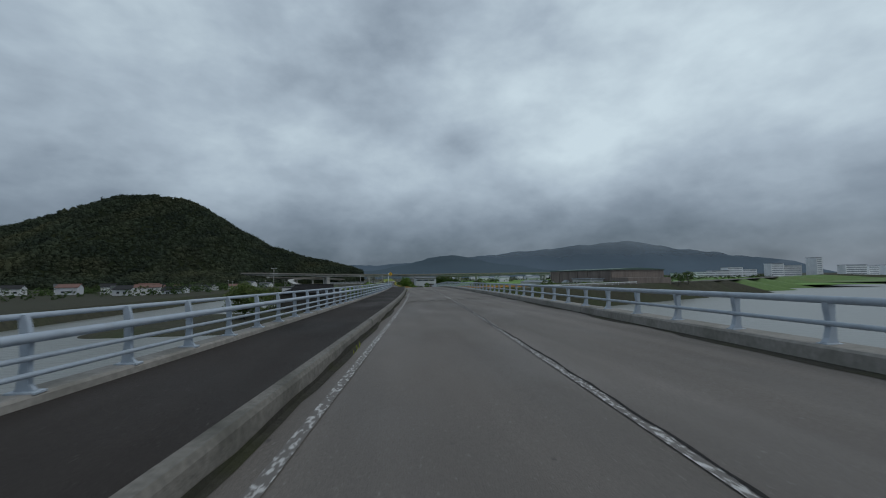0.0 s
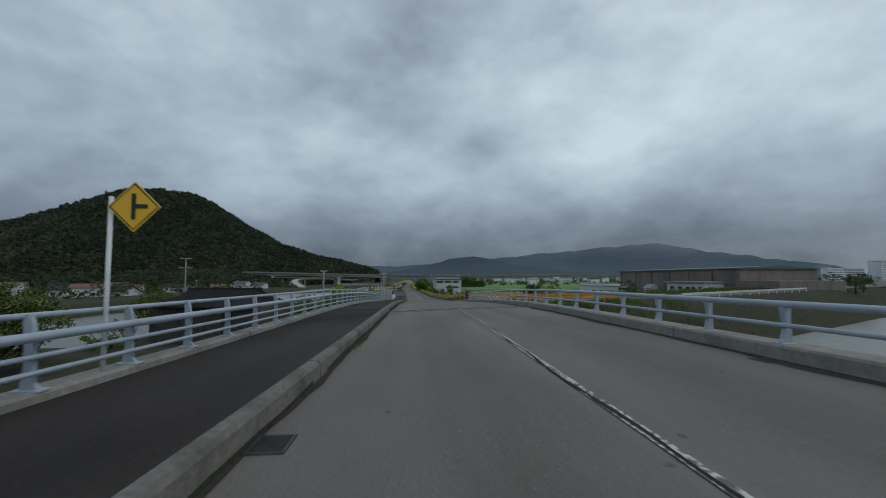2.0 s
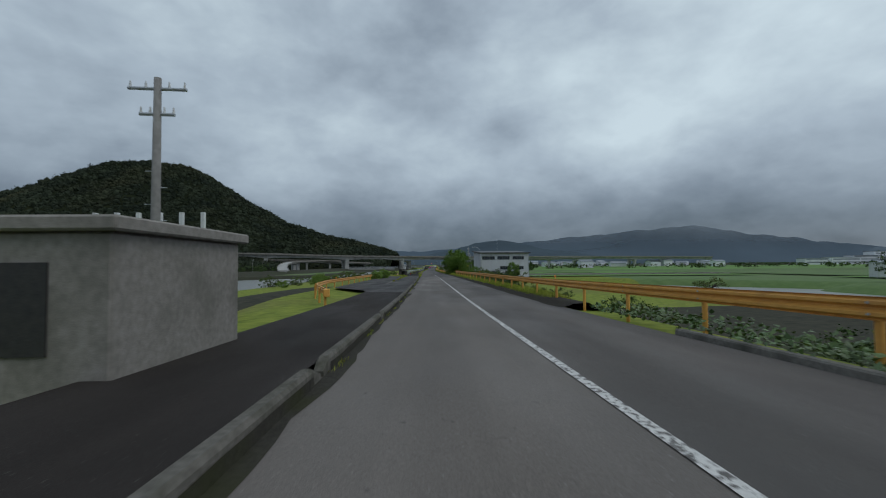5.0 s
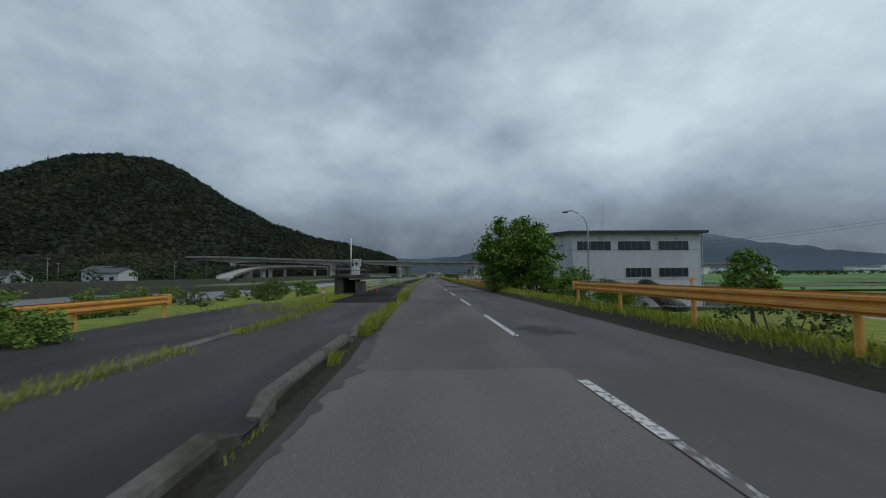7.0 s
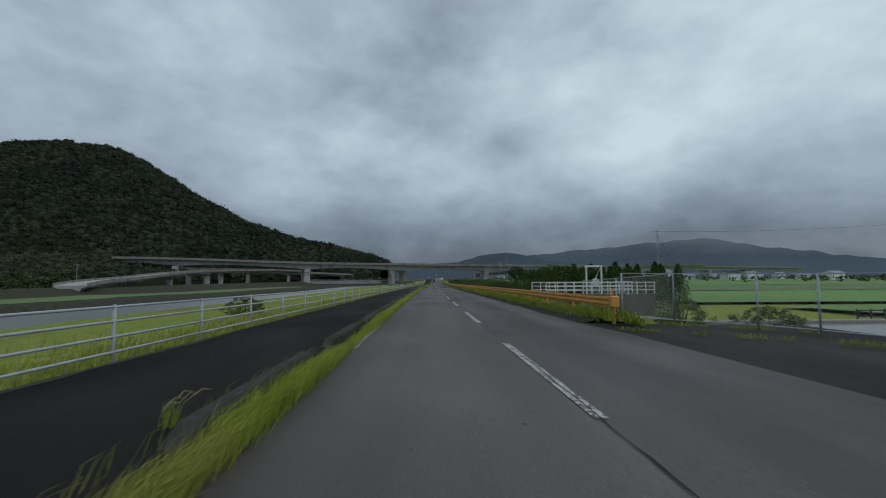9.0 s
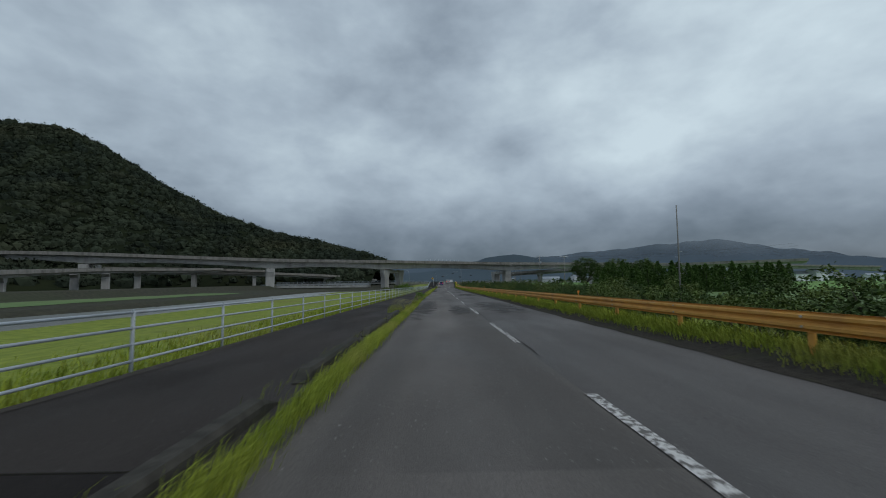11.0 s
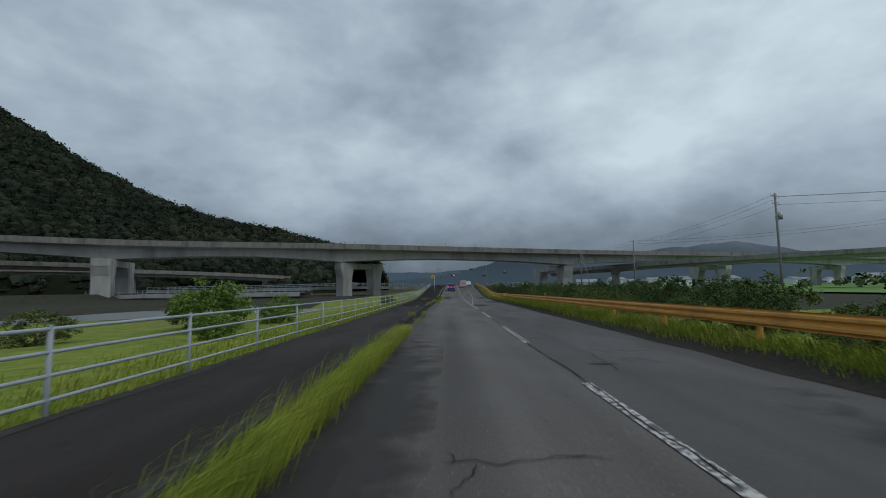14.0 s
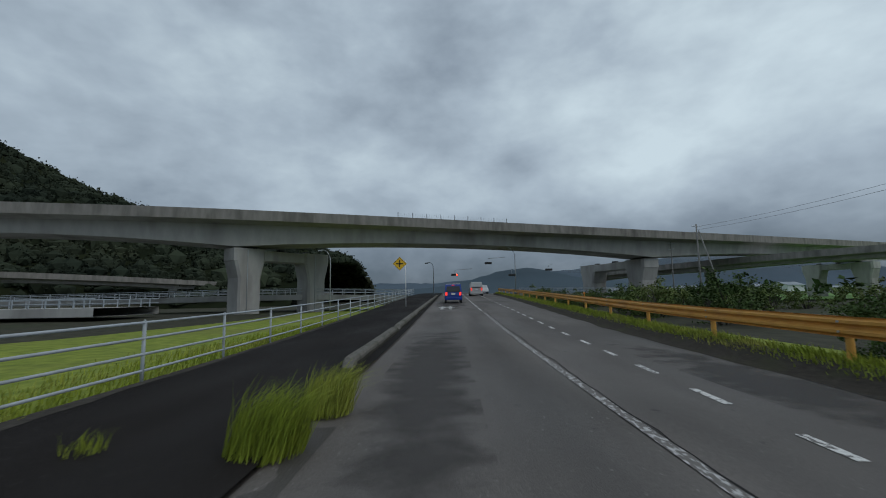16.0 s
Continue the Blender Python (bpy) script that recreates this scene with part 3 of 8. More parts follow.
def make_hill():
    xs = [-1450 + 20 * i for i in range(32)] + [-814 + 7 * i for i in range(110)]
    ys = [470 + 7.5 * i for i in range(80)]
    g = Geo()
    rows = []
    for y in ys:
        row = []
        for x in xs:
            z = hill_z(x, y)
            if z > -8:
                z += hill_relief(x, y, z) + noise.noise(Vector((x * 0.09, y * 0.09, 5.0))) * 3.0 * smooth(-8, 4, z)
            row.append((x, y, z))
        rows.append(row)
    g.strip(rows)
    mt = material("forest_floor", (0.012, 0.016, 0.010), (0.022, 0.028, 0.015), 0.12, 1.0, (0.030, 0.034, 0.016), 0.012, 0.6, 0.8, 1.5, spec=0.0)
    put("hill", g, mt, label="steep wooded hill beyond the river", category="hill", kind="structure", smooth=True)
    # tree crowns over the slope
    rnd = random.Random(5)
    bm = bmesh.new()
    bmesh.ops.create_icosphere(bm, subdivisions=1, radius=1.0)
    base_v = [v.co.copy() for v in bm.verts]
    base_f = [tuple(v.index for v in f.verts) for f in bm.faces]
    bm.free()
    c = Geo()
    tries = 0
    while tries < 44000:
        tries += 1
        x, y = rnd.uniform(-1100, -50), rnd.uniform(500, 960)
        z = hill_z(x, y)
        if z < -6 or rnd.random() > (1.0 if x > -650 else 0.5):
            continue
        z += hill_relief(x, y, z)
        r = (1.4 + 3.4 * rnd.random() ** 2.2) * (1.25 if x < -450 else 1.0)
        h = r * rnd.uniform(0.6, 1.1)
        a = rnd.uniform(0, 6.28)
        ca, sa = math.cos(a) * r, math.sin(a) * r
        core = 0.80
        c.add([(x + core * (ca * q.x * k - sa * q.y * k), y + core * (sa * q.x * k + ca * q.y * k), z + 0.4 + core * h * q.z * k) for q in base_v for k in (rnd.uniform(0.72, 1.2),)], base_f)
        near = x > -430 and y < 800
        for _ in range(16 if near else 9):
            th, ph = rnd.uniform(0, 6.28), math.asin(rnd.uniform(-0.05, 1.0))
            k = rnd.uniform(0.78, 1.22)
            px, py, pz = x + r * k * math.cos(th) * math.cos(ph), y + r * k * math.sin(th) * math.cos(ph), z + 0.4 + h * k * math.sin(ph)
            m = rnd.uniform(0.35, 0.85) * (1.0 if near else 1.5)
            d = Vector((rnd.gauss(0, 1), rnd.gauss(0, 1), rnd.gauss(0.3, 0.8))).normalized() * m
            e = d.cross(Vector((rnd.gauss(0, 1), rnd.gauss(0, 1), rnd.gauss(0, 1)))).normalized() * m * 0.7
            c.add([(px - e.x, py - e.y, pz - e.z), (px + d.x * 0.6, py + d.y * 0.6, pz + d.z * 0.6), (px + e.x, py + e.y, pz + e.z), (px - d.x * 0.8, py - d.y * 0.8, pz - d.z * 0.8)], [(0, 1, 2), (0, 2, 3)])
    mc = material("forest_crowns", (0.022, 0.029, 0.022), (0.046, 0.057, 0.036), 0.035, 0.95, (0.066, 0.066, 0.036), 0.011, 0.7, 0.0, 3.0, island=0.18, spec=0.02, lo3=0.50, hi3=0.70)
    put("forest", c, mc, label="dense dark green forest crowns covering the hill", category="forest", kind="stuff")


make_hill()


def far_ridge(name, pts, y, depth, colour, label, cloud):
    """A distant ridge, a long mound, with haze mixed into its base colour."""
    g = Geo()
    rows = []
    xs = steps(pts[0][0], pts[-1][0], 40)
    for k, (dy, s) in enumerate(((-depth, 0.0), (-depth * 0.6, 0.35), (-depth * 0.25, 0.8), (0, 1.0), (depth, 0.0))):
        rows.append([(x, y + dy + 60 * math.sin(x * 0.004 + k), -12 + s * (lerp_line(pts, x) + 22 * noise.noise(Vector((x * 0.005, k * 0.7, 2.0))) + 7 * noise.noise(Vector((x * 0.03, k, 4.0))))) for x in xs])
    g.strip(rows)
    mt = material(name + "_haze_tint", tuple(q * 0.92 for q in colour), colour, 0.004, 1.0, tuple(q * 0.8 for q in colour), 0.002, 0.4, 0.0, 1, spec=0.0)
    # low cloud put in as transparency: the upper slopes fade raggedly with height
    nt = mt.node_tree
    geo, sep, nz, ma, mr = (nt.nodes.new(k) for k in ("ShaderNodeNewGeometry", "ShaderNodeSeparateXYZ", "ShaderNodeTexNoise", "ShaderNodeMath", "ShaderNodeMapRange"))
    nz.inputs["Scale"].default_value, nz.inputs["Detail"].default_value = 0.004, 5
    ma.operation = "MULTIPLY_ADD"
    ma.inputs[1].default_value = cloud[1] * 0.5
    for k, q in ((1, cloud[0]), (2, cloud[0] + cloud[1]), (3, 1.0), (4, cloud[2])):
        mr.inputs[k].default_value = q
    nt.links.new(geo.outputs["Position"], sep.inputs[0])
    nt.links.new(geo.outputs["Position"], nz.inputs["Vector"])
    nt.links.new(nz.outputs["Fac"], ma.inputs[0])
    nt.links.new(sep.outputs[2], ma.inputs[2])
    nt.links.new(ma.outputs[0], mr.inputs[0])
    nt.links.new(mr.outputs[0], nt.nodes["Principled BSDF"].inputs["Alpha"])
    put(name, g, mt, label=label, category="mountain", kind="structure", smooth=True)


far_ridge("near_far_hill", [(-500, 20), (-100, 60), (120, 95), (260, 130), (415, 158), (520, 140), (680, 105), (950, 70), (1500, 20)], 2900, 500, (0.080, 0.108, 0.130), "blue green hill far up the valley with haze mixed into its colour", (110, 180, 0.55))
far_ridge("far_mountain", [(-1500, 150), (-300, 130), (300, 150), (900, 210), (1400, 265), (1900, 310), (2350, 352), (2600, 362), (3000, 300), (3600, 215), (4400, 160)], 4250, 500, (0.098, 0.130, 0.162), "far blue grey mountain with haze in its colour, fading out under the clouds", (170, 330, 0.15))

# ---- carriageway and bridge ----
SKEW = 0.55
JOINTS = [1.2, 29.8, 57.4, 86.45, 116.95]


def right_edge(y):
    return 4.36 if y < 124 else 4.25 - 0.55 * smooth(140, 190, y) + 1.25 * smooth(566, 630, y)


def road_h(u):
    """Crown of the carriageway at u."""
    return lerp_line([(-4.0, -0.02), (-3.6, 0.0), (-1.6, 0.02), (0, 0.035), (2.0, 0.02), (5.9, 0.0)], u)


def fence_u(y):
    """Offset of the long pipe fence on the left of the footway."""
    return lerp_line([(260, -7.35), (340, -7.25), (415, -6.85), (470, -6.58), (530, -6.62), (565, -7.15), (640, -8.2)], y)


def make_road():
    for a, b, left, right in ((-60, 124, M_ASPHALT, M_ASPHALT), (124, 252, M_ASPHALT, M_ASPHALT_R), (252, 400, M_ASPHALT_R, M_ASPHALT_OLD_R), (400, 564, M_ASPHALT_OLD, M_ASPHALT_OLD_R), (564, 720, M_ASPHALT_OLD, M_ASPHALT_R)):
        for mat, side in ((left, ((-4.1, -0.02), (-3.6, 0.0), (-1.6, 0.02), (0, 0.035))), (right, ((0, 0.035), (2.0, 0.02), (None, 0.0)))):
            g = Geo()
            g.strip([[on_road(right_edge(y) if u is None else u, h, y) for u, h in side] for y in steps(a, b, 4)])
            put("road", g, mat, label="worn grey asphalt lane of the road" if a < 300 else "old cracked asphalt lane with damp stains", category="road", kind="structure", smooth=True)
    # damp dark band along the overgrown kerb
    for a, b, inner in ((238, 262, -3.2), (262, 300, -3.2), (300, 398, -3.35), (400.5, 470, -3.15), (470, 530, -3.0), (530, 572, -3.2)):
        rows = []
        for y in steps(a, b, 0.15):
            k = 0.30 * noise.noise(Vector((3.0, y * 0.16, 0))) + 0.12 * noise.noise(Vector((7.0, y * 0.8, 0))) + 0.16 * noise.noise(Vector((9.0, y * 2.3, 0))) + 0.10 * noise.noise(Vector((9.0, y * 6.0, 0)))
            e = inner + k - 0.5 * (1 - smooth(a, a + 5, y) * smooth(b, b - 5, y))
            rows.append([on_road(q, road_h(q) + 0.005, y) for q in (-3.75, -3.6, min(-3.3, e - 0.2), max(-3.25, e))])
        g = Geo()
        g.strip(rows)
        put("damp_band", g, M_DAMP, label="dark damp band of asphalt along the overgrown kerb", category="road", group="damp bands", kind="structure")
    # yellow green moss along the foot of the kerb
    rows = []
    for y in steps(540.2, 545.3, 0.12):
        k = 0.045 + 0.05 * noise.noise(Vector((y * 1.9, 31, 0))) + 0.03 * noise.noise(Vector((y * 5.0, 37, 0)))
        rows.append([on_road(-3.85, 0.004, y), on_road(-3.80 + max(0.012, k), 0.012, y)])
    g = Geo()
    g.strip(rows)
    put("kerb_moss", g, M_GRASS, label="yellow green moss along the foot of the kerb", category="moss", kind="structure")
    # dark earth shoulder that rises to the guard rail
    for a, b in ((188, 326.4), (336.3, 640)):
        rows = []
        for y in steps(a, b, 0.7):
            e = right_edge(y) - 3.7
            k = 0.16 * noise.noise(Vector((1.0, y * 0.45, 0))) + 0.07 * noise.noise(Vector((4.0, y * 2.1, 0)))
            rows.append([on_road(3.42 + e + k, 0.010, y), on_road(3.75 + e, 0.035, y), on_road(4.1 + e, 0.15, y), on_road(4.75 + e, 0.18, y), on_road(5.35 + e, -0.25, y)])
        g = Geo()
        g.strip(rows)
        put("shoulder", g, M_SHOULDER, label="dark earth shoulder rising to the guard rail", category="verge", kind="structure", smooth=True)
    # dirt that gathers along the kerbs
    rnd = random.Random(91)
    for u, a, b, w in ((-3.68, -50, 117, 0.16), (4.30, -50, 123, 0.40), (-3.6, 118.6, 200, 0.28), (-3.6, 206, 262, 0.3)):
        rows = []
        for y in steps(a, b, 0.6):
            k = w * (0.75 + 0.7 * noise.noise(Vector((u, y * 0.35, 0))) + rnd.uniform(-0.12, 0.12))
            rows.append([on_road(u, 0.006, y), on_road(u - math.copysign(max(0.05, k), u), 0.0 + 0.006 + 0.01 * k, y)])
        g = Geo()
        g.strip(rows)
        put("gutter_dirt", g, M_GUTTER, label="dark mossy dirt gathered along the kerb", category="dirt", kind="structure")
    g = Geo()
    g.strip([[on_road(-6.6, 0.165, y), on_road(-3.7, 0.155, y)] for y in steps(-60, 121, 4)])
    put("pavement", g, M_WALK, label="dark asphalt footway on the bridge", category="pavement", kind="structure")
    g = Geo()
    g.strip([[on_road(-6.5, 0.15, y), on_road(-3.8, 0.14, y)] for y in steps(121.02, 200, 4)])
    put("pavement", g, M_WALK, label="dark asphalt footway beside the fence", category="pavement", kind="structure")
    # side lane that joins from the left
    g = Geo()
    g.strip([[on_road(-6.5 - 4.4 * smooth(200, 211, y), 0.15 - 0.11 * smooth(200, 212, y), y), on_road(-3.6, 0.14 - 0.10 * smooth(200, 212, y), y)] for y in steps(200.02, 268, 2)])
    put("side_lane", g, M_LANE, label="patched dark asphalt side lane and footway", category="road", kind="structure")
    g = Geo()
    g.strip([[on_road(fence_u(y) + 0.02, 0.03, y), on_road(-3.6, 0.05, y)] for y in steps(268.02, 400, 4)])
    put("pavement", g, M_WALK_WET, label="wet dark asphalt footway beside the grass bank", category="pavement", kind="structure")
    g = Geo()
    g.strip([[on_road(fence_u(y) + 0.02, 0.03, y), on_road(-3.6, 0.05, y)] for y in steps(400.02, 545.3, 4)])
    put("pavement", g, M_WALK, label="dark asphalt footway beside the grass bank", category="pavement", kind="structure")
    g = Geo()
    g.strip([[on_road(fence_u(y) + 0.02, 0.03, y), on_road(-3.6, 0.05, y)] for y in steps(545.32, 700, 4)])
    put("pavement", g, M_WALK_WET, label="damp dark asphalt footway before the overpass", category="pavement", kind="structure")
    # grey dust along the grass side of the footway
    for a, b in ((285, 398), (401, 590)):
        rows = []
        for y in steps(a, b, 0.6):
            k = 0.22 * noise.noise(Vector((2.0, y * 0.3, 5))) + 0.1 * noise.noise(Vector((2.0, y * 1.4, 5)))
            rows.append([on_road(fence_u(y), 0.037, y), on_road(fence_u(y) + (0.14 if y < 399 else 0.24) + 0.7 * k, 0.037, y)])
        g = Geo()
        g.strip(rows)
        put("footway_dust", g, M_DUST, label="grey dusty edge of the footway", category="dirt", kind="structure")
    # concrete gutter strip between footway and lane
    for a, b in ((219, 225.9), (226, 232.9), (233, 239.9), (240, 246.9), (247, 253.9), (254, 261)):
        g = Geo()
        g.strip([[on_road(-6.98, 0.047, y), on_road(-6.66, 0.047, y)] for y in steps(a, b, 2)])
        put("gutter_slab", g, M_KERB, label="worn concrete gutter strip along the side lane", category="gutter", group="gutter slabs", kind="structure")
    # levee road to the right
    g = Geo()
    line = [(3.6, 131), (10, 130.0), (25, 131.2), (45, 136.2), (90, 161.2), (160, 201.5), (300, 305)]
    rows = []
    for i, (x, y) in enumerate(line):
        a, b = line[max(0, i - 1)], line[min(len(line) - 1, i + 1)]
        d = Vector((b[0] - a[0], b[1] - a[1])).normalized()
        w = 8.5 - 4.2 * smooth(3, 25, x)
        z = rz(y) + 0.0 if i == 0 else -2.5 + 0.2 * smooth(20, 90, x)
        rows.append([(xc(131) * (1 - smooth(0, 60, x)) + x + d.y * w, y - d.x * w, z if i else rz(y - w)), (xc(131) * (1 - smooth(0, 60, x)) + x - d.y * w, y + d.x * w, z if i else rz(y + w))])
    g.strip(rows)
    put("levee_road", g, M_ASPHALT_R, label="grey asphalt side road along the levee", category="road", kind="structure")


make_road()


def joint(yc):
    """A skewed expansion joint: two mortar bands and a dark steel gap."""
    j = thing("expansion_joint", (xc(yc), yc, rz(yc)), "skewed bridge expansion joint with pale mortar bands", "expansion joint", "expansion joints", "structure")
    for off, w, mat, h in ((-0.40, 0.24, M_JOINT, 0.012), (0.0, 0.50, M_TARBAND, 0.006), (0.40, 0.26, M_JOINT, 0.012)):
        us = steps(-3.6, 4.2, 0.6)
        g = Geo()
        rows = []
        for s in (-0.5, 0.5):
            rows.append([])
            for u in us:
                y = yc + SKEW * u + off + w * s
                p = on_road(u, 0.038 - 0.009 * abs(u) + h, y)
                rows[-1].append((p[0] - xc(yc), p[1] - yc, p[2] - rz(yc)))
        g.strip(rows)
        put("mortar_band" if mat is M_JOINT else "joint_gap", g, mat, j)
    rnd = random.Random(int(yc))
    for k in range(26):
        g = Geo()
        u = rnd.uniform(-3.3, 4.0)
        y = yc + SKEW * u + rnd.uniform(-0.35, 0.4)
        p = on_road(u, 0.060 - 0.009 * abs(u), y)
        l, w = rnd.uniform(0.12, 0.5), rnd.uniform(0.015, 0.05)
        g.add([(p[0] - xc(yc) + a, p[1] - yc + SKEW * a + b, p[2] - rz(yc)) for a, b in ((-l, -w * 0.4), (-l * 0.3, -w), (l * 0.5, -w * 0.7), (l, w * 0.2), (l * 0.2, w), (-l * 0.6, w * 0.8))], [(0, 1, 2, 3, 4, 5)])
        put("tar_patch", g, M_CRACK, j)
    g = Geo()
    g.strip([[tuple(Vector(on_road(u, 0.172, yc + SKEW * u + s)) - Vector((xc(yc), yc, rz(yc)))) for u in steps(-6.15, -3.9, 0.5)] for s in (-0.22, 0.22)])
    put("footway_joint", g, M_CRACK, j)


for yj in JOINTS:
    joint(yj)


def stroke(name, mat, u0, y0, u1, y1, w, label, group, z=0.046):
    n = max(1, int((y1 - y0) / 2))
    g = Geo()
    g.strip([[on_road(u0 + (u1 - u0) * i / n + s * w, z - 0.009 * abs(u0), y0 + (y1 - y0) * i / n) for s in (-0.5, 0.5)] for i in range(n + 1)])
    return put(name, g, mat, label=label, category="road marking", group=group, kind="structure")


def pothole(u, y, w, l, seed):
    """A shallow hole where the top layer has broken away, with a ragged rim."""
    g = Geo()
    rim = []
    for k in range(26):
        a = 2 * math.pi * k / 26
        q = 0.75 + 0.5 * noise.noise(Vector((math.cos(a) * 1.6, math.sin(a) * 1.6, seed * 3.1))) + 0.35 * noise.noise(Vector((math.cos(a) * 5, math.sin(a) * 5, seed)))
        uu, yy = u + 0.5 * w * q * math.cos(a), y + 0.5 * l * q * math.sin(a)
        rim.append(on_road(uu, road_h(uu) + 0.006, yy))
    g.add([on_road(u, road_h(u) + 0.006, y)] + rim, [(0, k + 1, (k + 1) % 26 + 1) for k in range(26)])
    put("pothole", g, M_WET, label="shallow damp pothole with a ragged rim", category="pothole", group="potholes", kind="structure")


def crack(u0, y0, u1, y1, w, seed, z=0.050, jag=0.03):
    """A wandering tar-filled crack."""
    rnd = random.Random(seed)
    n = max(3, int(math.hypot(u1 - u0, y1 - y0) / (0.35 if jag < 0.05 else 0.09)))
    rows, off = [], 0.0
    du, dy = u1 - u0, y1 - y0
    ln = math.hypot(du, dy)
    for i in range(n + 1):
        off = off * 0.8 + rnd.uniform(-jag, jag)
        t = i / n
        ww = w * rnd.uniform(0.4, 1.2) * (1.0 if 0 < i < n else 0.3)
        cu, cy = u0 + du * t - dy / ln * off, y0 + dy * t + du / ln * off
        rows.append([on_road(cu - dy / ln * ww * s, z - 0.009 * abs(cu), cy + du / ln * ww * s) for s in (-0.5, 0.5)])
    g = Geo()
    g.strip(rows)
    put("crack", g, M_CRACK, label="dark tar-filled crack in the asphalt", category="crack", group="road cracks", kind="structure")


CL = "worn white centre line on asphalt"
for a, b in ((-40, 28.9), (30.9, 56.8), (58.7, 85.7), (87.6, 105.0)):
    stroke("centre_line", M_PAINT_THIN if a < 0 else M_PAINT_WORN, -0.08, a, -0.08, b, 0.13, CL, "centre line strokes")
stroke("centre_line", M_PAINT, 0.0, 106.5, 0.0, 112.5, 0.15, CL, "centre line strokes")
stroke("centre_line", M_PAINT, 0.0, 114.0, 0.0, 222.0, 0.15, CL, "centre line strokes")
stroke("centre_line", M_PAINT_WORN, 0.02, 222.6, 0.02, 230.3, 0.13, CL, "centre line strokes")
stroke("centre_line", M_PAINT, 0.05, 230.4, 0.05, 241.2, 0.15, CL, "centre line strokes")
for k in range(30):
    yd = 245.2 + 10.11 * k
    if k == 0:
        stroke("centre_line", M_PAINT_THIN, 0.04, 246.4, 0.04, 249.1, 0.12, CL, "centre line strokes")
        stroke("centre_line", M_PAINT, 0.04, 249.15, 0.04, 251.2, 0.15, CL, "centre line strokes")
        continue
    stroke("centre_line", M_PAINT_WORN if 8 <= k <= 20 or k > 24 else M_PAINT, 0.04, yd, 0.04, yd + 5.3, 0.15, CL, "centre line strokes")
stroke("centre_line", M_PAINT_WORN, -0.02, 541.5, -0.02, 566.0, 0.14, CL, "centre line strokes")
stroke("centre_line", M_PAINT_THIN, -0.02, 566.2, -0.06, 592.0, 0.13, CL, "centre line strokes")
for i, yd in enumerate(steps(594, 640, 4.2)):
    stroke("lane_line", M_PAINT, -0.1, yd, -0.1, yd + 2.6, 0.14, "worn white dashed lane line", "lane line strokes")
LANE = [(546, 0.1), (558, 0.7), (571, 1.36), (578, 1.64), (595, 1.93), (640, 2.3)]
yd = 547.0
while yd < 636:
    yl = yd + (0.6 if int(yd) % 3 else 0.45) + 0.01 * (yd - 547)
    stroke("lane_line", M_PAINT, lerp_line(LANE, yd), yd, lerp_line(LANE, yl), yl, 0.11, "white dashed lane line before the junction", "lane line strokes")
    yd = yl + 0.95 + 0.008 * (yd - 547)
for a, b in ((-40, 46), (112.2, 113.6), (306, 311), (331, 336)):
    stroke("edge_line", M_PAINT_THIN, -3.27, a, -3.27, b, 0.13, "badly worn white edge line", "edge line strokes")
crack(-0.06, -20, -0.06, 28.6, 0.05, 1)
crack(-0.07, 31, -0.07, 56.5, 0.055, 2)
crack(-0.07, 59, -0.07, 85.5, 0.055, 3)
crack(-0.07, 87.6, -0.07, 119, 0.05, 4)

crack(0.03, 290, 0.0, 330, 0.024, 5)
crack(0.1, 405, 0.05, 450, 0.024, 6)
crack(0.02, 455, 0.02, 500, 0.024, 7)
crack(0.02, 510, 0.02, 545, 0.024, 8)
crack(0.05, 546, 0.1, 600, 0.024, 12)
rc = random.Random(77)
for i in range(30):
    y0 = rc.uniform(505, 562) if i > 8 else rc.uniform(440, 560)
    u0 = rc.uniform(-2.8, 2.4)
    l = rc.uniform(0.4, 1.5)
    v = rc.uniform(-0.2, 0.2)
    crack(u0, y0, u0 + l, y0 + v, rc.uniform(0.015, 0.035), 100 + i, jag=0.07)
    for j in range(rc.randint(1, 4)):
        t = rc.random()
        crack(u0 + l * t, y0 + v * t, u0 + l * t + rc.uniform(-0.35, 0.35), y0 + v * t + rc.choice((-1, 1)) * rc.uniform(0.15, 0.6), rc.uniform(0.01, 0.022), 400 + 5 * i + j, jag=0.06)
for i in range(16):
    y0 = rc.uniform(440, 560)
    u0 = rc.uniform(-3, 2.6)
    crack(u0, y0, u0 + rc.uniform(-0.3, 0.3), y0 + rc.uniform(1.0, 3.5), 0.014, 200 + i, jag=0.035)
for u, y, w, l, sd in ((-1.75, 547.6, 1.05, 0.55, 1), (-0.5, 541.2, 0.95, 0.3, 2), (0.1, 538.6, 0.45, 0.4, 3), (-1.4, 551.5, 0.7, 0.3, 4), (-0.9, 543.6, 0.6, 0.2, 5), (1.9, 546.3, 1.3, 0.35, 6), (2.4, 544.8, 0.8, 0.3, 7), (-1.2, 508.0, 0.8, 0.4, 8), (0.9, 515.0, 0.9, 0.35, 9), (-0.6, 526.0, 0.8, 0.3, 10), (-2.6, 539.0, 0.5, 0.3, 11), (1.2, 532.0, 1.0, 0.3, 12)):
    pothole(u, y, w, l, sd)


def patch(u, y, w, l, seed, mat, label):
    """An uneven resurfaced or wet patch, a few millimetres proud of the road."""
    g = Geo()
    rows = []
    for yy in steps(y - l / 2, y + l / 2, 1.0):
        rows.append([on_road(max(-3.55, q), road_h(max(-3.55, q)) + 0.006, yy) for q in (u - w / 2, u - w / 4, u, u + w / 4, u + w / 2)])
    g.strip(rows)
    put("road_patch", g, mat, label=label, category="road patch", group="road patches", kind="structure")


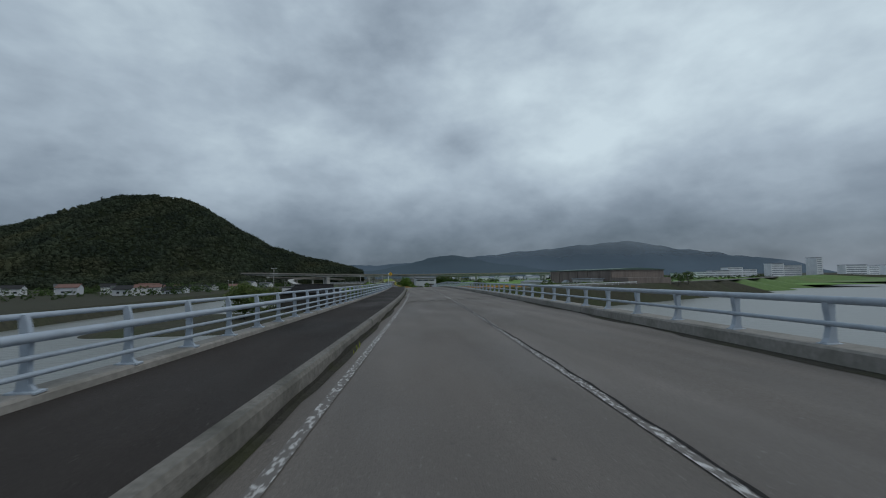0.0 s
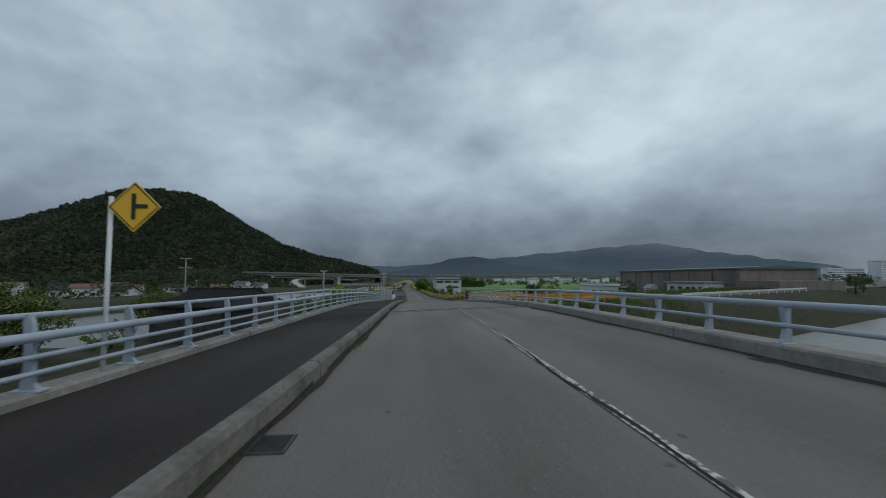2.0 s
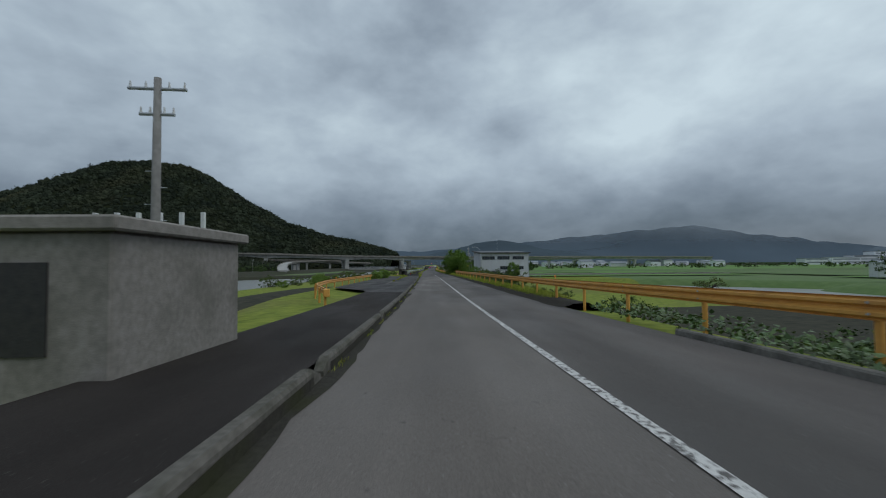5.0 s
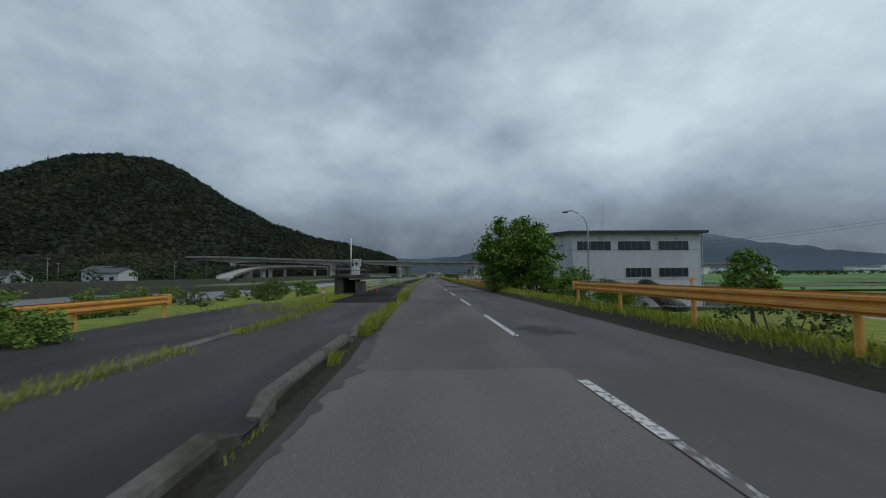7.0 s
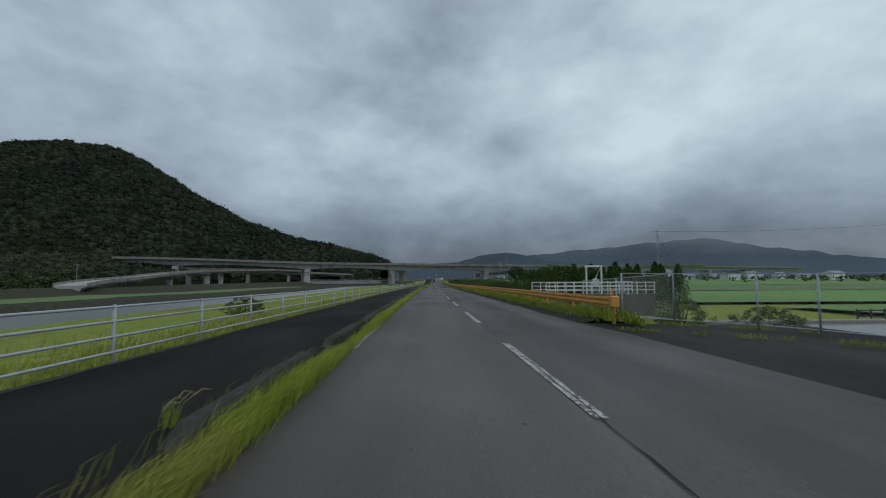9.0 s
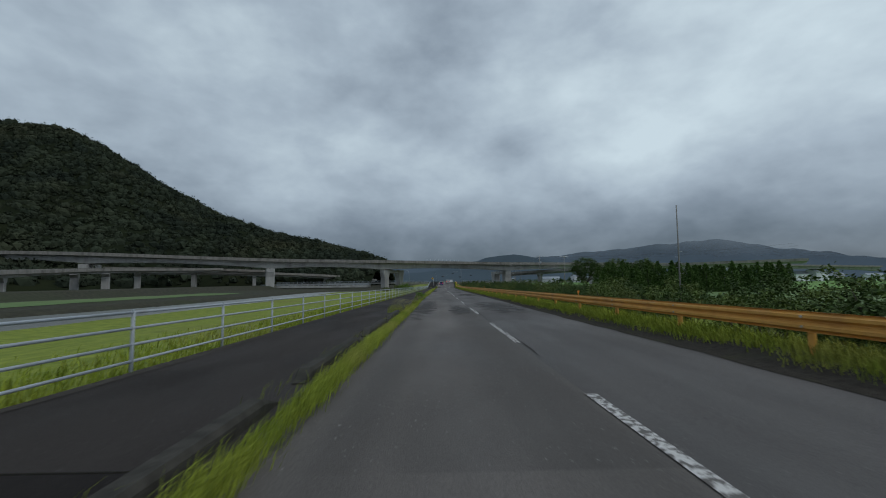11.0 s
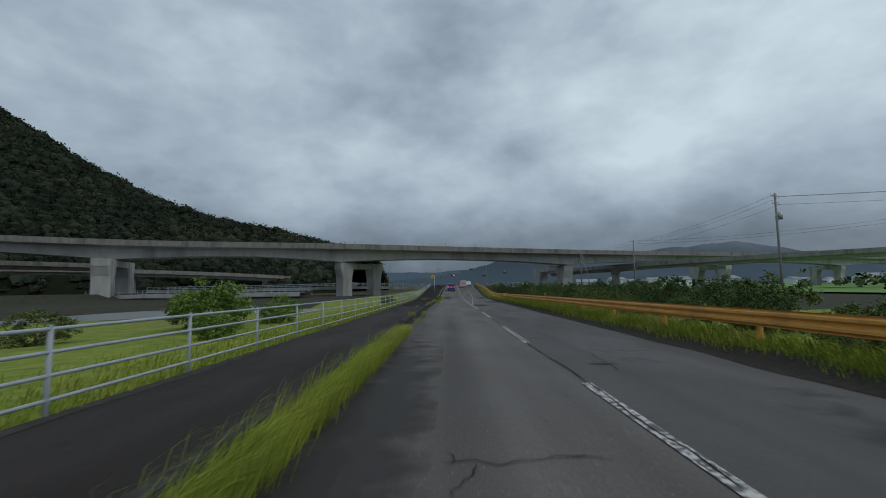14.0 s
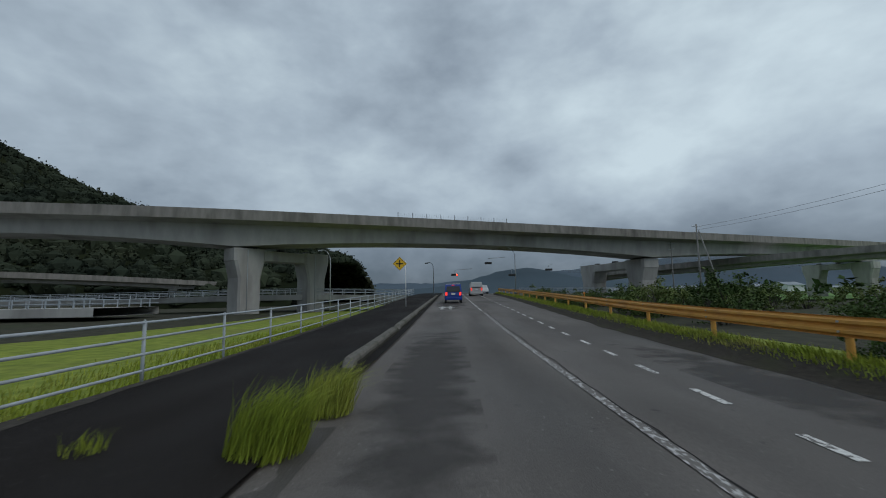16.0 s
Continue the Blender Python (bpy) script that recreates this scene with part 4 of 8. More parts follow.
for k, (u, y, w, l) in enumerate(((1.6, 300, 2.6, 12), (1.0, 256.5, 1.6, 2.2), (-0.95, 311.0, 1.6, 2.6), (1.9, 424, 3.0, 14), (-2.8, 425, 1.8, 22), (-0.6, 421, 1.4, 9), (1.9, 455, 3.4, 12),
                                  (-0.8, 480, 1.5, 9), (1.7, 478, 3.2, 11), (-2.9, 489, 1.3, 20), (2.6, 505, 2.0, 16), (-2.8, 512, 1.4, 18), (-2.4, 576, 1.6, 14), (2.8, 574, 1.6, 9), (2.9, 556, 2.2, 9), (0.7, 545.5, 1.6, 6), (-1.9, 606, 2.6, 22))):
    patch(u, y, w, l, 300 + k, M_WET if k % 2 else M_PATCH, "dark damp repair patch on the asphalt")

# blue direction mark with a pale arrow patch
stroke("blue_mark", M_BLUEPAINT, -2.97, 147.6, -2.97, 150.3, 0.24, "light blue cycle guide mark on the road edge", "blue marks")
stroke("white_mark", M_PAINT, -2.97, 150.4, -2.97, 151.1, 0.24, "white patch between blue marks", "blue marks")
stroke("blue_mark", M_BLUEPAINT, -2.97, 151.2, -2.97, 154.2, 0.24, "light blue cycle guide mark on the road edge", "blue marks")


# ---- kerbs ----
def kerb_block(u, a, b, h, w, label, mat=None, ends=True):
    """A concrete kerb stone with a battered face and rounded upper edges."""
    prof = [(0.0, -0.12), (-0.02, h - 0.05), (-0.055, h), (-w + 0.03, h), (-w, h - 0.03), (-w, -0.12)]
    ys = steps(a, b, 3.0)
    o = Vector(on_road(u, 0, a))
    g = Geo()
    if ends:
        low = [(p[0] * 0.8, min(p[1], h * 0.35)) for p in prof]
        ys2 = [a + 0.02] + [a + 0.42] + [y for y in ys[1:-1]] + [b - 0.42] + [b - 0.02]
        n = len(prof)
        vs = []
        for k, y in enumerate(ys2):
            pr = low if k in (0, len(ys2) - 1) else prof
            vs += [tuple(Vector(on_road(u + q[0], q[1], y)) - o) for q in pr]
        fs = [tuple(range(n)), tuple(range(len(vs) - 1, len(vs) - n - 1, -1))]
        for k in range(len(ys2) - 1):
            fs += [(k * n + i, k * n + n + i, k * n + n + (i + 1) % n, k * n + (i + 1) % n) for i in range(n)]
        g.add(vs, fs)
    else:
        g.sweep(prof, ys, lambda q, w_, y: tuple(Vector(on_road(u + q, w_, y)) - o))
    face = Geo()
    rnd = random.Random(int(a * 10) + 7)
    rows = []
    for y in steps(a + 0.45, b - 0.45, 0.5):
        top = h * ((0.30 if a < 100 else 0.55) + 0.22 * noise.noise(Vector((y * 0.4, u, 4.0))) + rnd.uniform(-0.06, 0.06))
        rows.append([tuple(Vector(on_road(u + 0.004, -0.02, y)) - o), tuple(Vector(on_road(u + 0.004 - 0.015 * top / h, top, y)) - o)])
    face.strip(rows)
    k = put("kerb", g, mat or M_KERB, at=o, label=label, category="kerb", group="kerb stones", kind="structure")
    put("moss_film", face, M_GUTTER, k, label="dark mossy dirt on the road face")
    return k


KB = "weathered grey concrete kerb stone between road and footway"
for a, b in zip([-50, -20, 1.3, 15, 27.9, 42, 55.7, 70, 84.6, 100], [-20.04, 1.2, 14.96, 27.8, 41.96, 55.6, 69.96, 84.5, 99.96, 118.4]):
    kerb_block(-3.655, a, b, 0.26, 0.215, KB, ends=False)
for a, b in ((118.5, 120.7), (121.0, 125.9), (126.5, 133.0), (133.1, 139.6), (139.7, 146.2), (146.3, 152.8), (152.9, 160), (160.1, 168), (168.1, 176), (176.1, 184), (184.1, 192), (192.1, 199), (199.1, 206), (206.1, 213.5),
             (218.0, 223.4), (228.8, 234.0), (234.4, 239.8), (240.2, 244.8), (245.0, 249.3), (249.7, 255.0), (255.3, 259.5)):
    kerb_block(-3.58, a, b, 0.23, 0.20, KB, M_KERBDARK)
yk = 325.3 - 5.535 * 10
while yk < 552:
    kerb_block(-3.72 - 0.12 * smooth(500, 540, yk), yk, yk + 4.62, 0.20, 0.24, "dark mossy concrete kerb stone half hidden in grass", M_KERBWET)
    yk += 5.535
for a, b in ((557.2, 566.0), (575.4, 583), (583.1, 590.9), (591.0, 598.9), (599.0, 607), (607.1, 615), (615.1, 623), (623.1, 632)):
    kerb_block(-3.85, a, b, 0.22, 0.26, KB, M_KERBDARK)
for a, b in zip([-50, -20, 3.8, 17, 32.2, 46, 60, 74, 88.9, 106], [-20.05, 3.7, 16.95, 32.1, 45.95, 59.9, 73.95, 88.8, 105.95, 123.3]):
    o = on_road(4.31, 0, a)
    prof = [(0.0, -0.3), (0.02, 0.22), (0.06, 0.26), (0.62, 0.27), (0.66, 0.22), (0.66, -0.6)]
    g = Geo().sweep(prof, steps(a, b, 3), lambda q, w_, y: tuple(Vector(on_road(4.31 + q, w_, y)) - Vector(o)))
    put("kerb", g, M_CONC, at=o, label="pale stained concrete bridge kerb carrying the railing", category="kerb", group="bridge kerbs", kind="structure")
    o = on_road(-6.28, 0, a)
    prof = [(0.08, 0.05), (0.07, 0.245), (0.04, 0.275), (-0.30, 0.275), (-0.35, 0.23), (-0.35, -0.6), (0.08, -0.4)]
    g = Geo().sweep(prof, steps(a, b - (0 if b < 120 else 9.6), 3), lambda q, w_, y: tuple(Vector(on_road(-6.28 + q, w_, y)) - Vector(o)))
    put("kerb", g, M_CONC, at=o, label="pale chipped concrete kerb under the bridge railing", category="kerb", group="bridge kerbs", kind="structure")
# verge kerb round the junction corner and along the right
for a, b in ((136.5, 140.4), (140.5, 147), (147.1, 155), (155.1, 163), (163.1, 171), (171.1, 180)):
    o = on_road(4.0, 0, a)
    g = Geo().sweep([(0, -0.1), (0.02, 0.1), (0.05, 0.13), (0.2, 0.13), (0.22, -0.1)], steps(a, b, 3), lambda q, w_, y: tuple(Vector(on_road(4.75 - 0.95 * smooth(138, 158, y) + q, w_, y)) - Vector(o)))
    put("kerb", g, M_KERB, at=o, label="low grey kerb along the weedy verge", category="kerb", group="verge kerbs", kind="structure")

# bridge slab under the road
g = Geo().sweep([(-6.45, 0.1), (-6.5, -0.5), (-5.0, -0.9), (-4.4, -2.2), (3.2, -2.2), (3.8, -0.9), (4.95, -0.5), (4.92, 0.0), (4.2, -0.03), (-3.7, -0.03), (-3.8, 0.1)], steps(-60, 118, 6), on_road)
put("bridge_slab", g, M_CONC, label="concrete girder slab of the road bridge", category="bridge", kind="structure")
for yp in (1.2, 29.8, 57.6, 86.4):
    g = Geo().sweep([(-5.0, 0), (-4.6, -0.9), (3.4, -0.9), (3.9, 0), (3.4, 0.9), (-4.6, 0.9)], [-10.8, -2.6 + rz(yp)], lambda u, w, z: (xc(yp) + u, yp + w + SKEW * u, z + 0.4))
    put("bridge_pier", g, M_CONC, label="concrete wall pier under the road bridge", category="bridge pier", group="bridge piers", kind="structure")


# ---- bridge railings ----
def rail_run(root, o, u, z, a, b, r, mat, n=10, name="rail"):
    g = Geo().tube([Vector(on_road(u, z, y)) - o for y in steps(a, b, 4)], r, n)
    put(name, g, mat, root, smooth=True)


def railing_left():
    a, b = -38.0, 112.6
    o = Vector(on_road(-6.36, 0.275, a))
    root = thing("bridge_railing", o, "pale blue grey steel bridge railing with four tubes beside the footway", "railing", "bridge railings")
    # post plate: tapered blade with a foot, cut for the tubes
    prof = [(-0.13, 0.0), (0.13, 0.0), (0.12, 0.03), (0.06, 0.09), (0.045, 0.35), (0.05, 0.55), (0.02, 0.71), (-0.02, 0.82), (-0.11, 0.82), (-0.08, 0.60), (-0.06, 0.30), (-0.10, 0.04)]
    g = Geo().prism(prof, lambda x, z: (x * 0.8, -0.034, z), lambda x, z: (x * 0.8, 0.034, z))
    g.box(-0.15, -0.09, -0.01, 0.15, 0.09, 0.02, 0.005)
    me = g.mesh("post", M_BLUERAIL)
    y = 68.35 - 1.58 * 67
    while y < b:
        if y > a:
            put("post", me, parent=root, at=Vector(on_road(-6.36, 0.275, y)) - o)
        y += 1.58
    for u, z, r in ((-6.24, 0.86, 0.055), (-6.27, 0.645, 0.030), (-6.25, 0.475, 0.030), (-6.45, 1.075, 0.034)):
        for s, e in zip([a, -2, 29.2, 57, 85.6], [-2.05, 29.15, 56.95, 85.55, b]):
            rail_run(root, o, u, z, s, e, r, M_BLUERAIL)


def railing_right():
    a, b = -38.0, 119.2
    o = Vector(on_road(4.62, 0.26, a))
    root = thing("bridge_railing", o, "pale blue grey steel bridge railing with two heavy tubes", "railing", "bridge railings")
    prof = [(-0.10, 0.0), (0.14, 0.0), (0.14, 0.03), (0.08, 0.10), (0.03, 0.30), (0.04, 0.45), (0.07, 0.62), (0.07, 0.70), (-0.08, 0.70), (-0.06, 0.45), (-0.075, 0.25), (-0.07, 0.10)]
    prof = [(-x, z) for x, z in prof][::-1]
    g = Geo().prism(prof, lambda x, z: (x, -0.055, z), lambda x, z: (x, 0.055, z))
    g.box(-0.17, -0.10, -0.01, 0.14, 0.10, 0.02, 0.005)
    me = g.mesh("post", M_BLUERAIL)
    y = 70.85 - 2.15 * 50
    while y < b:
        if y > a:
            put("post", me, parent=root, at=Vector(on_road(4.62, 0.26, y)) - o)
        y += 2.15
    for u, z, r in ((4.60, 0.99, 0.068), (4.57, 0.60, 0.045)):
        for s, e in zip([a, 3.7, 32.1, 59.8, 88.7], [3.65, 32.05, 59.75, 88.65, b]):
            rail_run(root, o, u, z, s, e, r, M_BLUERAIL)
    g = Geo().box(-0.28, -0.42, -0.3, 0.32, 0.42, 1.15, 0.04)
    pil = put("end_pillar", g, M_DARKCONC, root, Vector(on_road(4.62, 0.24, 119.75)) - o, "dark stained concrete end pillar")
    put("name_plate", Geo().box(-0.29, -0.08, 0.35, -0.275, 0.08, 0.95), M_SIGNBLACK, pil)


railing_left()
railing_right()


# ---- louvred noise barrier ----
def barrier():
    o = Vector(on_road(-6.25, 0.12, 113.0))
    root = thing("noise_barrier", o, "pale grey louvred metal noise barrier with blue posts beside the footway", "noise barrier")
    bays = [(113.0, 117.1), (117.1, 121.2), (121.2, 122.9), (123.65, 127.7), (127.7, 131.7), (131.7, 135.8), (135.8, 139.85), (139.85, 143.05)]
    h = 1.66
    for a, b in bays:
        slope = (rz(b) - rz(a)) / (b - a)
        base = Vector(on_road(-6.25, 0.12, a)) - o
        du = (xc(b) - xc(a)) / (b - a)
        for row in range(4):
            g = Geo()
            z0 = row * h / 4 + 0.01
            for k in range(13):
                z = z0 + 0.016 + k * 0.0305
                p = [(0.035, z), (0.035, z + 0.006), (0.0, z + 0.024), (-0.012, z + 0.024), (-0.012, z)]
                g.sweep(p, [0.03, b - a - 0.03], lambda u, w, y: (u + du * y, y, w + slope * y))
            g.box(-0.05, 0.03, z0 + 0.0, -0.03, b - a - 0.03, z0 + h / 4 - 0.012)
            for v in range(-8, 0):
                x_, y_, z_ = g.v[v]
                g.v[v] = (x_ + du * y_, y_, z_ + slope * y_)
            put("louvre_panel", g, M_PANEL, root, base)
        n = max(2, int((b - a) / 0.31))
        for k in range(1, n):
            y = (b - a) * k / n
            g = Geo().box(0.0, -0.014, 0.0, 0.040, 0.014, h, 0.004)
            put("rib", g, M_PANEL, root, base + Vector((du * y, y, slope * y)))
        g = Geo().sweep([(-0.05, h - 0.02), (0.045, h - 0.02), (0.045, h + 0.02), (-0.05, h + 0.02)], [0.0, b - a], lambda u, w, y: (u + du * y, y, w + slope * y))
        put("cap", g, M_PANEL, root, base)
    for y in sorted({q for bay in bays for q in bay}):
        g = Geo()
        g.box(-0.06, -0.06, -0.3, 0.06, -0.045, h + 0.06).box(-0.06, 0.045, -0.3, 0.06, 0.06, h + 0.06).box(-0.008, -0.045, -0.3, 0.008, 0.045, h + 0.06).box(0.05, -0.07, -0.3, 0.075, 0.07, h + 0.06)
        put("post", g, M_BLUERAIL, root, Vector(on_road(-6.25, 0.12, y)) - o, "light blue steel post")


barrier()


# ---- pipe fences ----
def pipe_fence(a, b, u, base, z_rails, spacing, mat, label, r=0.024, post=0.03, shape=None, rr=None):
    o = Vector(on_road(u, base, a))
    root = thing("pipe_fence", o, label, "fence", "pipe fences")
    top = z_rails[-1]
    g = Geo().tube([(0, 0, -0.25), (0, 0, top + 0.02)], post, 8).tube([(0, 0, top + 0.02), (0, 0, top + 0.05)], post, 8, post * 0.4)
    me = g.mesh("post", mat, True)
    n = round((b - a) / spacing)
    uu = shape or (lambda y: u)
    for i in range(n + 1):
        y = a + (b - a) * i / n
        put("post", me, parent=root, at=Vector(on_road(uu(y), base, y)) - o)
    for z in z_rails:
        for s in range(0, n, 6):
            y0, y1 = a + (b - a) * s / n, a + (b - a) * min(n, s + 6) / n
            g = Geo().tube([Vector(on_road(uu(y), base + z, y)) - o for y in steps(y0, y1, 3)], r, 8)
            put("rail", g, mat, root, smooth=True)
    return root


pipe_fence(143.3, 170.0, -6.3, 0.25, (0.10, 0.35, 0.60, 0.85), 2.37, M_WHITERAIL, "white painted four-rail pipe fence beside the footway")
pipe_fence(278.95, 505.05, -7.05, 0.0, (0.21, 0.48, 0.75, 1.01), 2.975, M_GREYRAIL, "pale blue grey four-rail pipe fence along the grass bank", shape=fence_u)
pipe_fence(506.5, 640.0, -7.05, 0.0, (0.21, 0.49, 0.76, 1.03), 2.75, M_GREYRAIL, "pale blue grey pipe fence climbing towards the junction", shape=fence_u)
for a, b in ((143.2, 152), (152.05, 161), (161.05, 170.2)):
    o = on_road(-6.3, 0, a)
    g = Geo().sweep([(0.13, 0.0), (0.12, 0.25), (0.09, 0.28), (-0.13, 0.28), (-0.15, -0.4), (0.13, -0.2)], steps(a, b, 3), lambda q, w_, y: tuple(Vector(on_road(-6.3 + q, w_, y)) - Vector(o)))
    put("kerb", g, M_CONC, at=o, label="pale concrete kerb under the white fence", category="kerb", group="fence kerbs", kind="structure")


# ---- guard rails ----
def w_beam(length):
    """A W-profile beam along y, its face towards -x, its middle at z = 0."""
    prof = [(0.0, -0.175), (0.035, -0.165), (0.035, -0.15), (-0.035, -0.11), (-0.035, -0.06), (0.03, -0.015), (0.03, 0.015), (-0.035, 0.06), (-0.035, 0.11), (0.035, 0.15), (0.035, 0.165), (0.0, 0.175)]
    back = [(x + 0.012, z) for x, z in reversed(prof)]
    g = Geo()
    g.sweep(prof + back, [0.0, length], lambda u, w, y: (u, y, w))
    return g.mesh("beam", M_YELLOW)


BEAM = w_beam(4.04)
POST = Geo().tube([(0, 0, -0.9), (0, 0, 0.72)], 0.062, 10).tube([(0, 0, 0.72), (0, 0, 0.745)], 0.062, 10, 0.03).mesh("post", M_YELLOW)
BOLT = Geo().tube([(-0.055, 0, 0), (-0.03, 0, 0)], 0.022, 6).mesh("bolt", M_GALV)
ENDCAP = Geo().box(-0.07, -0.22, -0.19, 0.22, 0.02, 0.19, 0.03).mesh("end_wing", M_YELLOW)
REFLECT = Geo().tube([(0, 0, 0.0), (0, 0, 0.10)], 0.02, 8).tube([(0, -0.012, 0.15), (0, 0.012, 0.15)], 0.055, 14).mesh("reflector", None)


def guard_rail(path, base, label, face=1, lift=0.60, reflectors=(), midposts=False, paint=None):
    """A yellow guard rail along points of the plan; base(x, y) is the ground."""
    inv = Vector((path[0][0], path[0][1], base(*path[0])))
    rail = thing("guard_rail", inv, label, "guard rail", "white guard rails" if paint else "yellow guard rails")
    length = [0.0]
    for p, q in zip(path, path[1:]):
        length.append(length[-1] + (Vector(q) - Vector(p)).length)

    def at(s):
        for i in range(len(path) - 1):
            if s <= length[i + 1] or i == len(path) - 2:
                u = (s - length[i]) / (length[i + 1] - length[i])
                return Vector(path[i]).lerp(Vector(path[i + 1]), u)
    n = max(1, int(length[-1] / 4.0))
    yaw = 0.0
    for i in range(n + 1):
        p, q = at(i * 4.0), at(i * 4.0 + 4.0)
        z0, z1 = base(p.x, p.y), base(q.x, q.y)
        d = q - p
        yaw = math.atan2(-d.x, d.y)
        tilt = math.atan2(z1 - z0, d.length)
        rz_ = Matrix.Rotation(yaw, 4, "Z")
        po = put("post", POST, parent=rail, at=Matrix.Translation(Vector((p.x, p.y, z0)) - inv) @ rz_ @ Matrix.Translation((0.12 * face, 0.05, lift - 0.6)))
        m = Matrix.Translation(Vector((p.x, p.y, z0 + lift)) - inv) @ rz_ @ Matrix.Rotation(tilt, 4, "X")
        if i < n:
            put("beam", BEAM, parent=rail, at=m @ Matrix.Diagonal((face, 1, 1, 1)))
            put("bolt", BOLT, parent=rail, at=m @ Matrix.Translation((0, 0.06, 0.085)) @ Matrix.Diagonal((face, 1, 1, 1)))
            put("bolt", BOLT, parent=rail, at=m @ Matrix.Translation((0, 0.06, -0.085)) @ Matrix.Diagonal((face, 1, 1, 1)))
        if midposts and i < n:
            put("post", POST, parent=rail, at=Matrix.Translation(Vector(((p.x + q.x) / 2, (p.y + q.y) / 2, (z0 + z1) / 2)) - inv) @ rz_ @ Matrix.Translation((0.12 * face, 0.05, lift - 0.6)))
        if i in (0, n):
            put("end_wing", ENDCAP, parent=rail, at=m @ Matrix.Translation((0, 0.0 if i == 0 else 0.2, 0)) @ Matrix.Diagonal((face, 1, 1, 1)))
        if i in reflectors:
            r = put("reflector", REFLECT, parent=rail, at=m @ Matrix.Translation((0.05, 0, 0.17)))
            r.data.materials.clear()
            r.data.materials.append(M_ORANGE)
            tagged(r, label="orange round reflector on a short stem")
    if paint:
        for piece in rail.children:
            piece.data = piece.data.copy()
            piece.data.materials.clear()
            piece.data.materials.append(paint)
    return rail


def verge(x, y):
    return rz(y) + lerp_line([(150, 0.29), (200, 0.36), (270, 0.38), (286, 0.13), (420, 0.14), (520, 0.17), (640, 0.17)], y)


def along(u, ys):
    return [(xc(y) + u, y) for y in ys]


RAIL_LABEL = "weathered yellow steel guard rail along the grassy verge"
X0 = 3.66
guard_rail([(X0 + 36, 132.6), (X0 + 13.3, 135.2), (X0 + 9.5, 137.0), (X0 + 6.5, 138.8), (X0 + 5.3, 141), (X0 + 4.75, 145), (X0 + 4.45, 152)] + along(4.4, steps(160, 264, 8)), verge, "yellow steel guard rail curving round the junction corner", reflectors=(13, 21, 29, 37))
guard_rail(along(4.4, steps(287, 327, 8)), verge, RAIL_LABEL, midposts=True)
guard_rail(along(4.4, steps(336, 556, 10)), verge, RAIL_LABEL, reflectors=(0, 10, 20, 30, 40, 50))
guard_rail([(xc(y) + 4.4 + 1.5 * smooth(560, 620, y), y) for y in steps(558.5, 640, 8)], verge, RAIL_LABEL, reflectors=(3, 8))
guard_rail([(X0 + 4.75, 119.0), (X0 + 4.75, 123.05)], lambda x, y: rz(y) + 0.17, "short yellow steel guard rail joined to the bridge end pillar", 1, reflectors=(1,))
guard_rail([(X0 + 10, 124.0), (X0 + 22, 124.6), (X0 + 41, 130.2)], lambda x, y: -2.45 + 0.25 * smooth(20, 90, x), "yellow steel guard rail along the levee road", 1)
guard_rail([(X0 + 41.3, 130.3), (67, 142.2), (92, 155.5)], lambda x, y: -2.45 + 0.25 * smooth(20, 90, x), "white steel guard rail along the levee road", 1, paint=M_WHITERAIL)
guard_rail([(xc(188) - 6.8, 190), (xc(200) - 10.0, 200), (xc(208) - 11.4, 210)] + along(-11.4, steps(216, 264, 8)), lambda x, y: rz(y) + 0.0, "yellow steel guard rail beside the side lane, partly overgrown", -1, reflectors=(6,))

# ---- overpass ----
M_PARAPET = material("stained_parapet", (0.19, 0.18, 0.165), (0.28, 0.267, 0.245), 1.6, 0.9, (0.085, 0.08, 0.07), 0.5, 0.8, 0.3, 14, stretch=(1, 1, 0.25))
DECK = [(-192, 583, 4.6), (-160, 592, 4.2), (-89, 618, 2.2), (-33, 631, 1.5), (38, 655, 0.9), (110, 686, 1.4), (190, 722, 1.8), (280, 760, 1.8), (420, 810, 1.2)]


def catmull(pts, n):
    out = []
    for i in range(len(pts) - 1):
        p0, p1, p2, p3 = (Vector(pts[max(0, min(len(pts) - 1, j))]) for j in (i - 1, i, i + 1, i + 2))
        for k in range(n):
            t = k / n
            out.append(0.5 * ((2 * p1) + (p2 - p0) * t + (2 * p0 - 5 * p1 + 4 * p2 - p3) * t * t + (3 * p1 - p0 - 3 * p2 + p3) * t ** 3))
    out.append(Vector(pts[-1]))
    return out


